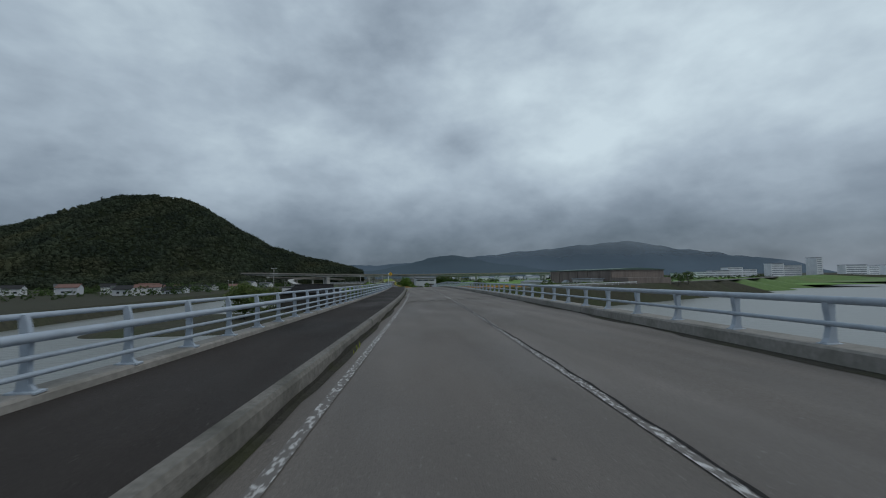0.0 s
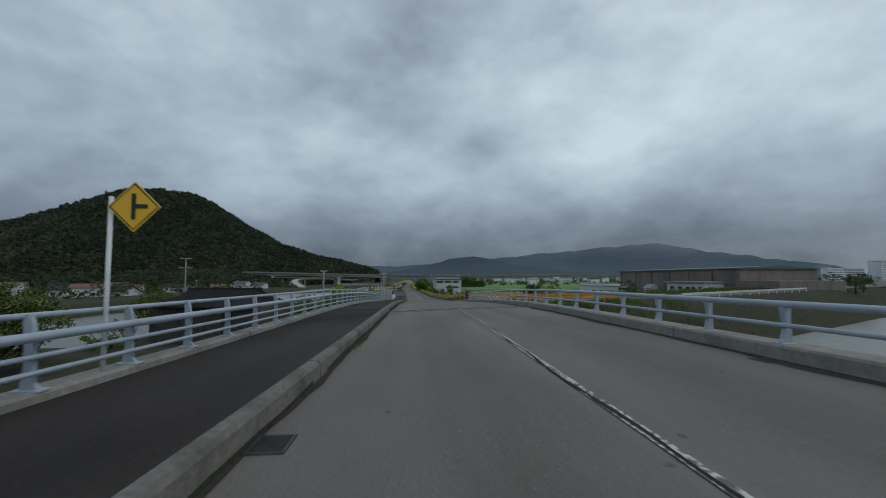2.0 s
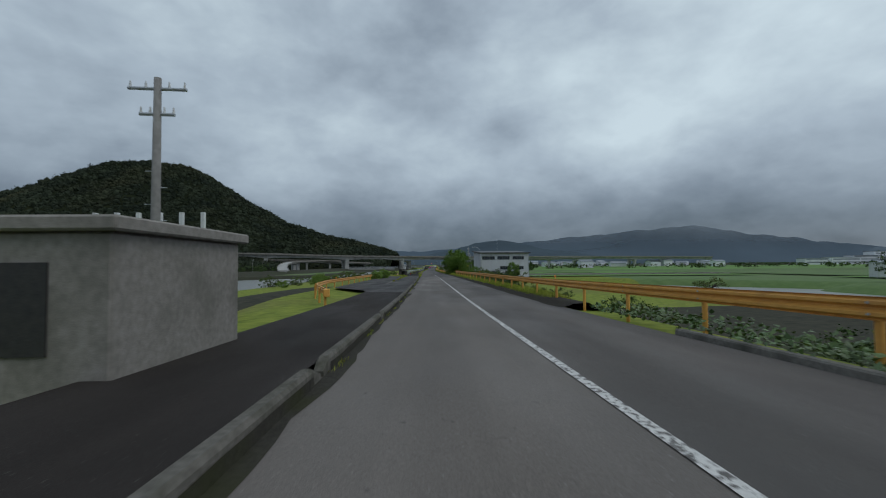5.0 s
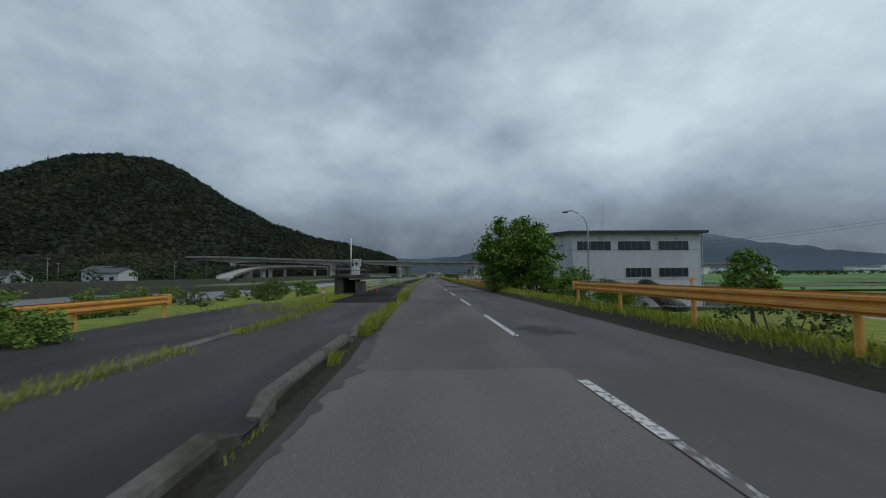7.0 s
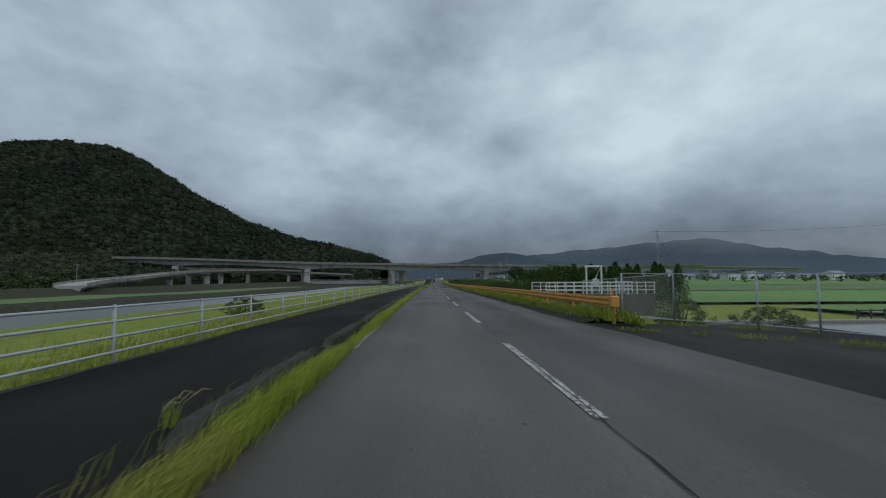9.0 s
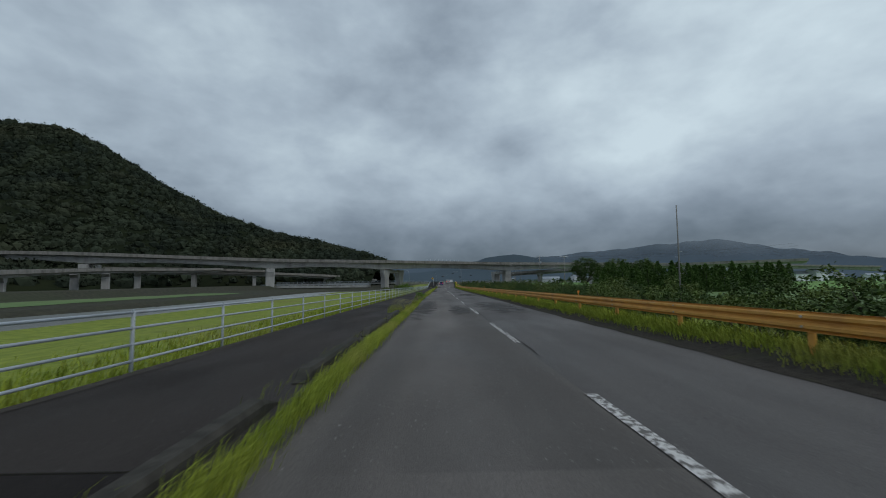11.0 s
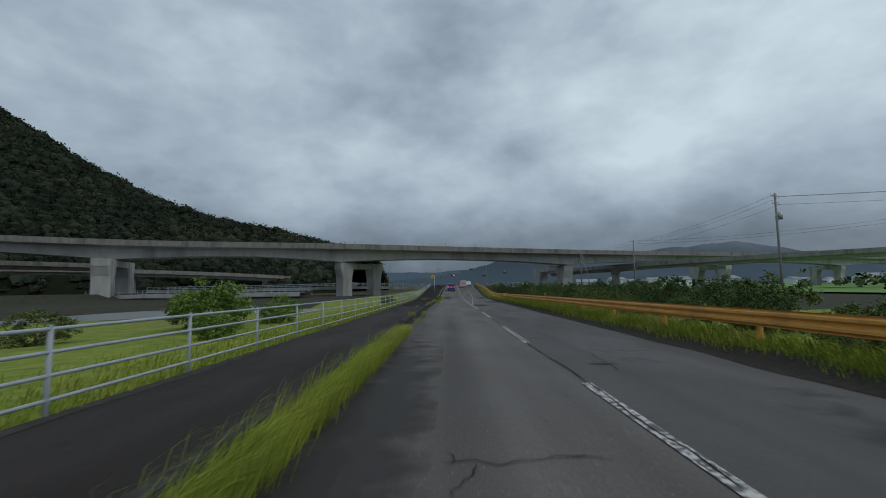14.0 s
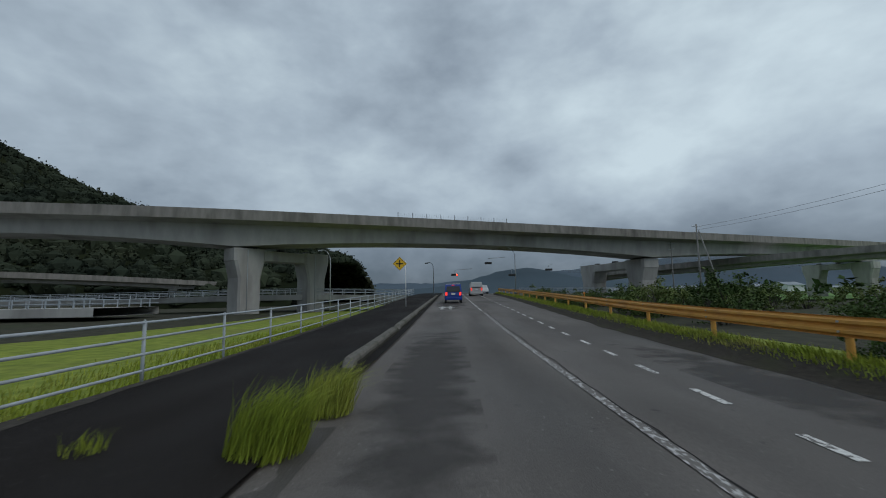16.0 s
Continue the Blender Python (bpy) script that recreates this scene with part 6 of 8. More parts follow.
# trees by the pond and the junction on the right
for k, (x, y, h, r) in enumerate(((32, 160.5, 8.4, 3.6), (29.0, 162, 6.8, 2.4), (37.2, 190, 6.4, 2.0), (58, 256.5, 3.6, 3.4), (72, 199, 7.6, 3.2), (103, 262, 7, 3.6), (76, 204, 5.6, 2.4), (118, 168, 5, 3), (126, 173, 5, 3.2), (150, 205, 5, 3.2))):
    tree((x, y, max(gz(x, y), WATER - 0.2)), h, (r, r, r * 0.75), 50 + k, 46, 46, 0.2, M_LEAFDARK if k % 3 else M_LEAFSCRUB, "dark green tree beyond the guard rail", 0.13)
for k, (x, y, s) in enumerate(((xc(240) + 8.0, 246, 0.8), (xc(250) + 11, 252, 1.0), (xc(236) + 12, 237, 0.9), (xc(226) + 8.5, 226, 0.8), (xc(259) + 9.5, 259.5, 0.8), (12, 148, 0.9), (14.5, 151, 1.0), (10.8, 157, 0.8), (19, 146, 0.7), (25, 148, 0.7), (31, 150, 0.7), (38, 153, 0.8), (46, 157, 0.8), (54, 161, 0.8), (12.5, 170, 0.5), (12, 180, 0.5), (11.5, 192, 0.5), (12, 205, 0.5), (12, 215, 0.5))):
    bush((B5F, B4F)[k % 2], (x, y, gz(x, y) - 0.1), "dark green scrub beyond the guard rail", "verge scrub", s, k * 0.9)

# clipped conifer hedge and scrub on the right
rh = random.Random(61)


def conifer_mesh(seed, h, r):
    rnd = random.Random(seed)
    t = Geo().tube([(0, 0, -0.3), (0, 0, h * 0.9)], 0.09, 6, 0.02)
    c = Geo()
    for k in range(1500):
        z = h * rnd.random() ** 0.8
        w = r * (1.05 - (z / h) ** 1.6) * rnd.uniform(0.55, 1.05)
        a = rnd.uniform(0, 6.28)
        leaf(c, (w * math.cos(a), w * math.sin(a), z + 0.1), rnd.uniform(0.09, 0.17), rnd, droop=-0.5, long=2.2)
    return t.mesh("trunk", M_BARK), c.mesh("foliage", M_CONIFER)


CON = [conifer_mesh(71 + k, h, r) for k, (h, r) in enumerate(((4.2, 1.35), (4.8, 1.3), (3.8, 1.45), (5.0, 1.35)))]


def conifer(k, at, s, yaw):
    root = thing("conifer", Matrix.Translation(at) @ Matrix.Rotation(yaw, 4, "Z") @ Matrix.Scale(s, 4), "slender dark green conifer in a dense row", "tree", "conifer row")
    put("trunk", CON[k][0], parent=root)
    put("foliage", CON[k][1], parent=root)


for k in range(40):
    x = 13.5 + (k % 20) * 0.74 + rh.uniform(-0.3, 0.3)
    y = 374 + (k // 20) * 2.6 + rh.uniform(-0.8, 0.8) - (k % 20) * 0.1
    conifer(k % 4, (x, y, -7.3), rh.uniform(0.8, 0.95), rh.uniform(0, 6))
for k in range(64):
    x = 34 + (k % 32) * 1.35 + rh.uniform(-0.4, 0.4)
    y = 492 + (k // 32) * 3.0 + rh.uniform(-1, 1)
    conifer(k % 4, (x, y, -8.2), rh.uniform(1.2, 1.45), rh.uniform(0, 6))
tree((33.0, 500.0, -8.3), 8.6, (3.8, 3.4, 2.6), 80, 170, 60, 0.16, M_LEAFDARK, "broad dark green tree at the end of the conifer row", 0.18, fork=0.3)
for k, (x, y, h, r) in enumerate(((63, 554, 11.4, 4.6), (56, 545, 9.4, 3.6), (70, 548, 10.4, 4.2), (64, 536, 9.6, 3.8), (76, 558, 10.0, 4.0), (58, 530, 8.6, 3.4))):
    tree((x, y, -8.3), h, (r, r * 0.9, r * 0.8), 140 + k, 110, 60, 0.2, M_LEAFDARK if k % 2 else M_LEAFSCRUB, "tall dark green tree beyond the roadside scrub", 0.2, fork=0.3)
for k in range(135):
    y = rh.uniform(388, 578)
    u = 8.5 + rh.random() ** 1.4 * 16
    x = xc(y) + u
    s = rh.uniform(0.7, 1.1) * (0.8 if u < 11 else 1.05) * (0.72 if y > 485 else 0.78 if y > 430 else 1.0)
    bush((B5F, B4F)[k % 2] if u > 13 else (B3, B4, B5, B4)[k % 4], (x, y, gz(x, y) - 0.2), "tangled dark green scrub behind the guard rail", "roadside scrub", s, rh.uniform(0, 6))
for k in range(70):
    y = rh.uniform(552, 650)
    u = 9 + rh.random() * 30
    x = xc(y) + u
    bush((B4F, B5F)[k % 2], (x, y, gz(x, y) - 0.2), "tangled dark green scrub by the slip road", "roadside scrub", rh.uniform(0.6, 0.95), rh.uniform(0, 6))

# vines over the verge by the junction
vg = Geo()
rv = random.Random(62)
for k in range(15000):
    y = 136.5 + 50 * rv.random() ** 1.3
    u = 4.15 - 0.42 * smooth(160, 150, y) + abs(rv.gauss(0, 0.75)) + 0.95 * smooth(148, 139, y) + 0.15 * noise.noise(Vector((y * 0.8, 1, 0)))
    if y > 172 and rv.random() < 0.6:
        continue
    hgt = 0.08 + 0.45 * math.exp(-((u - 4.8) / 0.65) ** 2) * (0.6 + 0.5 * noise.noise(Vector((y * 0.5, u, 0))))
    p = on_road(u, hgt * rv.uniform(0.5, 1.15), y)
    if u > 5.4:
        p = (p[0], p[1], p[2] - (u - 5.4) * 0.5)
    leaf(vg, p, rv.uniform(0.07, 0.15), rv, droop=0.1, long=1.15)
put("verge_vines", vg, M_VINE, label="broad-leaved creeping vines over the verge", category="vines", kind="stuff")


# ---- grass ----
def blades(geo, rnd, x, y, z, h, w, lean):
    """A grass blade of three bent faces."""
    a = rnd.uniform(0, 6.28)
    b = Vector((x, y, z))
    side = Vector((math.cos(a), math.sin(a), 0)) * w
    d = Vector((lean[0] + rnd.gauss(0, 0.22), lean[1] + rnd.gauss(0, 0.22), 0))
    m = b + d * h * 0.35 + Vector((0, 0, h * 0.6))
    t = b + d * h * 1.0 + Vector((0, 0, h * (0.92 - 0.25 * d.length)))
    geo.add([tuple(b - side), tuple(b + side), tuple(m + side * 0.7), tuple(m - side * 0.7), tuple(t)], [(0, 1, 2, 3), (3, 2, 4)])


def median_density(y):
    if y < 262:
        return 0.0
    d = 0.55 + 0.6 * noise.noise(Vector((y * 0.11, 0, 0))) + 0.35 * noise.noise(Vector((y * 0.5, 3, 0)))
    if 330 < y < 424:
        d += 0.1
    if 454 < y < 520:
        d += 0.5
    if 300 < y < 330:
        d += 0.45
    if 283 < y < 297:
        d -= 0.5
    if 428 < y < 450:
        d *= 0.3
    if y > 522:
        d = 0.14 * max(0.0, noise.noise(Vector((y * 0.35, 9, 0))) - 0.12)
    if y < 269:
        d = 0.25
    return max(0.0, min(1.0, d))


rg = random.Random(90)
LEAN = (0.45, 0.25)
gg, gd = Geo(), Geo()
for k in range(330000):
    y = rg.uniform(262, 560)
    d = median_density(y)
    if rg.random() > d:
        continue
    u = -3.43 + rg.gauss(0, 0.09) - 0.05 * smooth(425, 440, y) if rg.random() < 0.985 else -3.99 + rg.gauss(0, 0.04)
    h = (0.12 + 0.25 * d) * rg.uniform(0.4, 1.3) * (1.0 + 0.3 * smooth(455, 465, y))
    x, yy, z = on_road(u, 0.0, y)
    blades(gg, rg, x, yy, z, h, 0.0034, LEAN if u > -3.75 else (0.6, 0.1))
put("median_grass", gg, M_GRASS, label="long bright yellow green grass growing along the kerb", category="grass", kind="stuff")
# tall clumps with seed heads
CLUMPS = [(-3.45, 270.0, 0.55, 380, 0.24), (-3.42, 271.2, 0.62, 520, 0.28), (-3.4, 272.6, 0.62, 460, 0.28), (-3.4, 274.4, 0.5, 320, 0.28), (-3.45, 276.5, 0.45, 220, 0.25), (-3.5, 281, 0.55, 300, 0.3), (-3.5, 283, 0.5, 240, 0.3), (-3.95, 287.8, 0.55, 300, 0.26), (-4.0, 288.8, 0.5, 160, 0.2), (-3.5, 292.6, 0.55, 160, 0.16), (-3.45, 295.3, 0.6, 200, 0.2), (-3.4, 298, 0.55, 160, 0.2),
          (-3.60, 144.5, 0.34, 420, 0.24), (-3.52, 149.1, 0.28, 160, 0.14), (-3.5, 140.2, 0.22, 140, 0.16), (-3.55, 145.9, 0.2, 130, 0.12), (-3.5, 154.4, 0.3, 120, 0.12), (-3.7, 571.2, 0.72, 900, 0.36), (-3.5, 572.5, 0.66, 700, 0.3), (-3.3, 564.5, 0.5, 160, 0.14),
          (-3.55, 252.5, 0.25, 120, 0.16), (-3.5, 255.8, 0.42, 300, 0.22), (-3.48, 257.0, 0.52, 460, 0.24), (-3.46, 258.3, 0.5, 460, 0.24), (-3.45, 259.8, 0.48, 360, 0.24), (-3.5, 261.4, 0.42, 260, 0.22), (-3.55, 264.0, 0.4, 260, 0.22), (-4.05, 418.7, 0.6, 190, 0.4), (-3.6, 421.4, 0.5, 110, 0.25), (-5.9, 570.4, 0.3, 90, 0.3), (-5.4, 571.2, 0.25, 80, 0.2), (-4.0, 530.2, 0.35, 120, 0.2), (-3.35, 530.6, 0.35, 120, 0.15), (-3.9, 557.0, 0.4, 220, 0.25),
          (-5.2, 308, 0.4, 100, 0.2), (-6.2, 306.8, 0.5, 160, 0.25), (-5.6, 307.5, 0.45, 140, 0.2), (-4.2, 326.0, 0.3, 50, 0.1), (-3.9, 547.3, 0.3, 80, 0.12), (-3.35, 553.5, 0.5, 160, 0.16), (-3.5, 426, 0.6, 140, 0.2), (-3.5, 287.6, 0.52, 420, 0.24), (-3.52, 288.7, 0.55, 420, 0.25), (-3.55, 289.9, 0.45, 260, 0.22),
          (-3.48, 441.3, 0.28, 260, 0.17), (-3.52, 442.6, 0.24, 220, 0.16), (-3.6, 444.4, 0.26, 200, 0.15), (-3.66, 446.6, 0.28, 180, 0.15), (-3.46, 437.5, 0.22, 150, 0.16), (-3.5, 436.8, 0.18, 110, 0.14), (-4.06, 543.6, 0.22, 40, 0.08), (-4.07, 544.3, 0.20, 34, 0.07), (-4.75, 543.7, 0.10, 60, 0.10), (-4.02, 546.2, 0.28, 70, 0.09), (-3.8, 548.6, 0.22, 40, 0.10), (-4.05, 549.2, 0.22, 40, 0.08)]
for i, (u, y, h, n, r) in enumerate(CLUMPS):
    c, s = Geo(), Geo()
    x0, y0, z0 = on_road(u, 0.02, y)
    for k in range(n):
        a, q = rg.uniform(0, 6.28), r * math.sqrt(rg.random())
        blades(c, rg, q * math.cos(a), q * math.sin(a), 0.0, h * rg.uniform(0.5, 1.15), 0.0042, (0.45, 0.12) if 400 < y < 440 or y < 300 or h > 0.62 else (0.25, 0.1))
    for k in range(n // 9 if (270 < y < 300 or 300 < y < 440 or 543 < y < 550) else 0):
        a, q = rg.uniform(0, 6.28), r * math.sqrt(rg.random())
        p = Vector((q * math.cos(a), q * math.sin(a), 0))
        e = p + Vector((h * 0.55 + rg.gauss(0, 0.1), h * 0.15 + rg.gauss(0, 0.1), h * rg.uniform(0.95, 1.25)))
        m = p.lerp(e, 0.6) + Vector((-0.06, 0, 0.10 * h))
        s.tube([p, m, e], 0.0022, 4)
        s.tube([m.lerp(e, 0.45), e, e + Vector((0.07, 0.02, -0.015))], 0.0075, 5, 0.002)
    cl = thing("grass_clump", (x0, y0, z0), "tall wind-bent grass clump at the kerb" if h > 0.45 else "small green weed clump at the kerb", "grass", "grass clumps")
    tagged(put("grass_tuft", c, M_GRASS, cl), kind="stuff")
    if s.v:
        put("seed_head", s, M_DRYGRASS, cl, label="dry pale seed head")

# grass verges: right side under the rail, and the bank behind the left fence
gr = Geo()
for k in range(185000):
    y = rg.uniform(192, 640)
    if 327 < y < 335 or 262 < y < 286 and rg.random() < 0.4 or rg.random() > 0.8 + 0.4 * noise.noise(Vector((y * 0.2, 5, 0))):
        continue
    f = rg.random() ** 0.7
    if 286 < y < 326:
        f *= 0.35
        if rg.random() < 0.6:
            continue
    u = right_edge(y) + 0.30 + (1.5 if y < 265 else 1.1) * f + rg.gauss(0, 0.07) + 0.12 * noise.noise(Vector((y * 0.7, 8, 0)))
    h = (0.15 + 0.36 * f) * rg.uniform(0.55, 1.25) * (1.15 if y < 265 else 1.0)
    x, yy, z = on_road(u, 0.0, y)
    z = z + lerp_line([(3.75, 0.0), (4.1, 0.13), (4.75, 0.16), (5.3, -0.2), (6.0, -0.5)], u - right_edge(y) + 3.7)
    if y > 500:
        h *= (1.0 + 0.55 * smooth(515, 535, y)) * (1.0 - 0.6 * smooth(560, 572, y))
    blades(gr, rg, x, yy, z, h, 0.011, (-0.25, 0.05))
for k in range(46000):
    y = rg.uniform(337, 532)
    if noise.noise(Vector((y * 0.3, 15, 0))) < -0.3:
        continue
    u = right_edge(y) + 0.16 + 0.75 * rg.random() ** 0.8 + rg.gauss(0, 0.05) + 0.12 * noise.noise(Vector((y * 0.6, 18, 0)))
    x, yy, z = on_road(u, 0.02 + 0.12 * smooth(0.2, 0.5, u - right_edge(y)), y)
    blades(gr, rg, x, yy, z, rg.uniform(0.12, 0.36), 0.008, (-0.25, -0.05))
for k in range(16000):
    y = rg.uniform(528, 562)
    u = right_edge(y) + 0.35 + 0.75 * rg.random() + rg.gauss(0, 0.06)
    x, yy, z = on_road(u, 0.04, y)
    blades(gr, rg, x, yy, z, rg.uniform(0.3, 0.68), 0.009, (-0.3, -0.1))
put("verge_grass", gr, M_GRASS, label="rank green grass along the verge under the guard rail", category="grass", kind="stuff")
gl = Geo()
for k in range(75000):
    y = rg.uniform(262, 590)
    u = fence_u(y) + 0.06 - abs(rg.gauss(0.0, 1.6))
    x, yy, z = on_road(u, 0.0, y)
    h = rg.uniform(0.10, 0.32) * (1.5 if y < 280 else 1.0)
    blades(gl, rg, x, yy, ground_z(x, yy) - 0.02, h, 0.012, (0.25, 0.05))
put("bank_grass", gl, M_GRASS, label="bright yellow green grass on the bank behind the fence", category="grass", kind="stuff")
gl = Geo()
for k in range(16000):
    y = rg.uniform(266, 400)
    u = fence_u(y) - 0.05 - abs(rg.gauss(0.0, 2.6))
    x, yy, z = on_road(u, 0.0, y)
    if noise.noise(Vector((x * 0.35, yy * 0.2, 21))) < 0.02:
        continue
    blades(gl, rg, x, yy, ground_z(x, yy) - 0.02, rg.uniform(0.18, 0.48), 0.009, (0.3, 0.05))
put("dry_bank_grass", gl, M_DRYGRASS, label="pale seeding grass on the bank behind the fence", category="grass", kind="stuff")
gs = Geo()
for k in range(7000):
    y = rg.uniform(222, 268)
    u = -6.62 + 0.06 * math.sin(y * 0.3) + rg.gauss(0, 0.07 + 0.12 * smooth(235, 260, y))
    if noise.noise(Vector((y * 0.3, 2, 0))) < 0.10 - 0.25 * smooth(235, 255, y):
        continue
    x, yy, z = on_road(u, 0.04, y)
    blades(gs, rg, x, yy, z, rg.uniform(0.06, 0.22), 0.008, (0.2, 0))
for k in range(6000):
    y = rg.uniform(113, 143)
    if noise.noise(Vector((y * 0.6, 7, 0))) < -0.1:
        continue
    x, yy, z = on_road(-6.12 + rg.gauss(0, 0.05), 0.13, y)
    blades(gs, rg, x, yy, z, rg.uniform(0.04, 0.16), 0.007, (0.1, 0))
for k in range(5000):
    y = rg.uniform(100, 262)
    if noise.noise(Vector((y * 0.8, 17, 0))) < 0.05:
        continue
    x, yy, z = on_road(-3.53 + rg.gauss(0, 0.03), 0.0, y)
    blades(gs, rg, x, yy, z, rg.uniform(0.03, 0.12), 0.006, (0.1, 0))
for k in range(900):
    y = rg.uniform(-5, 100)
    if noise.noise(Vector((y * 0.5, 27, 0))) < 0.25:
        continue
    x, yy, z = on_road(-3.52 + rg.gauss(0, 0.02), 0.0, y)
    blades(gs, rg, x, yy, z, rg.uniform(0.04, 0.16), 0.006, (0.1, 0))
for k in range(2600):
    u = rg.uniform(3.9, 9.2)
    y = 335.6 - (u - 6) * 0.9 + rg.gauss(0, 0.12) - (3.2 if rg.random() < 0.5 else 0)
    if noise.noise(Vector((u * 1.5, 37, 0))) < 0.0:
        continue
    x, yy, z = on_road(u, 0.0, y)
    blades(gs, rg, x, yy, z, rg.uniform(0.04, 0.16), 0.007, (0.1, 0))
gw = Geo()
for k in range(15000):
    x = 8.6 + 34 * rg.random() ** 1.5
    y = lerp_line(LEVEE, x) + rg.uniform(-9.5, -0.6)
    if noise.noise(Vector((x * 0.25, y * 0.35, 4))) < -0.08:
        continue
    blades(gw, rg, x, y, ground_z(x, y) - 0.03, rg.uniform(0.35, 0.95), 0.018, (-0.2, 0.1))
for k in range(15000):
    x = rg.uniform(22, 105)
    d = rg.uniform(9.5, 19)
    y = lerp_line(LEVEE, x) + d / 0.86
    if noise.noise(Vector((x * 0.12, y * 0.15, 14))) < -0.25:
        continue
    blades(gw, rg, x, y, ground_z(x, y) - 0.03, rg.uniform(0.6, 1.7), 0.03, (-0.2, 0.1))
put("levee_weeds", gw, M_WEED, label="tall rank weeds and reeds on the levee slopes", category="weeds", kind="stuff")
for k, (x, y, q) in enumerate(((12.2, 120.5, 0.42), (14.5, 121.5, 0.5), (17.5, 120.8, 0.55), (21.0, 122.6, 0.5), (25.5, 123.2, 0.4), (11.0, 118.0, 0.35), (52, 150, 0.55), (60, 156, 0.6), (66, 158.5, 0.45), (74, 163, 0.6), (45, 147, 0.5), (81, 166.5, 0.5))):
    bush((B1L, B3, B5F)[k % 3], (x, y, gz(x, y) - 0.1), "leafy weed shrub on the levee slope", "levee shrubs", q, k * 1.9)
put("crack_weeds", gs, M_GRASS, label="weeds in the joints of kerb and footway", category="weeds", kind="stuff")


# ---- fields ----
def field(x0, y0, x1, y1, lift, mat, label):
    g = Geo()
    g.strip([[(x, y, plain(y) + lift + 0.05 * noise.noise(Vector((x * 0.1, y * 0.1, 8)))) for x in steps(x0, x1, 12)] for y in steps(y0, y1, 12)])
    put("field", g, mat, label=label, category="field", group="rice fields", kind="structure")


PAD = "flat bright green rice field"
field(34, 322, 120, 366, 0.34, M_PADDY, PAD)
field(30, 372, 130, 420, 0.34, M_PADDY, PAD)
field(132, 300, 300, 420, 0.34, M_FIELD, PAD)
field(36, 424, 300, 500, 0.34, M_FIELD, "flat pale green field")
field(70, 505, 420, 640, 0.34, M_PADDY, PAD)
field(120, 250, 330, 296, 0.34, M_PADDY, PAD)
field(310, 300, 700, 640, 0.34, M_FIELD, "flat pale green field")
field(60, 650, 700, 900, 0.34, M_PADDY, PAD)

# ---- materials of buildings and street furniture ----
M_WHITEWALL = material("white_render", (0.52, 0.53, 0.54), (0.60, 0.61, 0.62), 2.5, 0.8, (0.40, 0.40, 0.38), 0.5, 0.5, 0.1, 20, stretch=(1, 1, 0.3))
M_GREYWALL = material("grey_siding", (0.47, 0.49, 0.525), (0.54, 0.56, 0.595), 2.0, 0.7, (0.31, 0.31, 0.32), 0.4, 0.5, 0.05, 20, stretch=(1, 1, 0.3))
M_BROWNWALL = material("brown_sheet_wall", (0.158, 0.128, 0.112), (0.225, 0.188, 0.165), 1.2, 0.75, (0.075, 0.062, 0.055), 0.2, 0.6, 0.1, 15, stretch=(1, 1, 0.2))
M_GREYTILE = material("grey_roof_tile", (0.014, 0.014, 0.015), (0.028, 0.028, 0.029), 5, 0.75, (0.045, 0.045, 0.045), 1.5, 0.5, 0.2, spec=0.25, island=-0.2)
M_REDTILE = material("red_roof_tile", (0.13, 0.068, 0.055), (0.19, 0.10, 0.08), 2, 0.7, (0.13, 0.06, 0.045), 0.5, 0.6)
M_BROWNROOF = material("brown_roof", (0.075, 0.04, 0.032), (0.11, 0.06, 0.045), 3, 0.6, None)
M_DARKROOF = material("dark_sheet_roof", (0.035, 0.037, 0.04), (0.06, 0.062, 0.066), 4, 0.5, None)
M_GREENROOF = material("green_sheet_roof", (0.06, 0.10, 0.085), (0.08, 0.13, 0.11), 2, 0.6, None)
M_BLACKPIPE = material("black_pipe", (0.014, 0.014, 0.015), (0.03, 0.03, 0.032), 3, 0.4, None)
M_POLE = material("concrete_pole", (0.20, 0.195, 0.185), (0.27, 0.265, 0.25), 6, 0.85, (0.14, 0.135, 0.13), 0.7, 0.5, 0.1, 30)
M_SIGNYELLOW = material("sign_yellow", (0.80, 0.46, 0.02), (0.84, 0.50, 0.03), 3, 0.4, None, bump=0.0)
M_RED = material("red_plastic", (0.60, 0.06, 0.03), (0.68, 0.09, 0.04), 4, 0.4, None, bump=0.0)
M_CARBLUE = material("blue_car_paint", (0.012, 0.040, 0.22), (0.016, 0.05, 0.27), 3, 0.25, None, bump=0.0)
M_CARSILVER = material("silver_car_paint", (0.36, 0.36, 0.35), (0.42, 0.42, 0.41), 3, 0.3, None, bump=0.0, metal=0.4)
M_CARWHITE = material("white_car_paint", (0.66, 0.67, 0.68), (0.72, 0.73, 0.74), 3, 0.3, None, bump=0.0)
M_TYRE = material("tyre_rubber", (0.014, 0.014, 0.014), (0.024, 0.024, 0.024), 20, 0.9, None)
# far walls and roofs: haze of distance put into the base colour
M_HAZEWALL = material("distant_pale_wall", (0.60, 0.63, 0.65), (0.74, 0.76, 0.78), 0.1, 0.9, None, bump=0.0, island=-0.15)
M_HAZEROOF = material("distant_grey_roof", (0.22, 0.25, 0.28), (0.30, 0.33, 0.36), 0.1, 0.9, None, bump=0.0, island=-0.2)


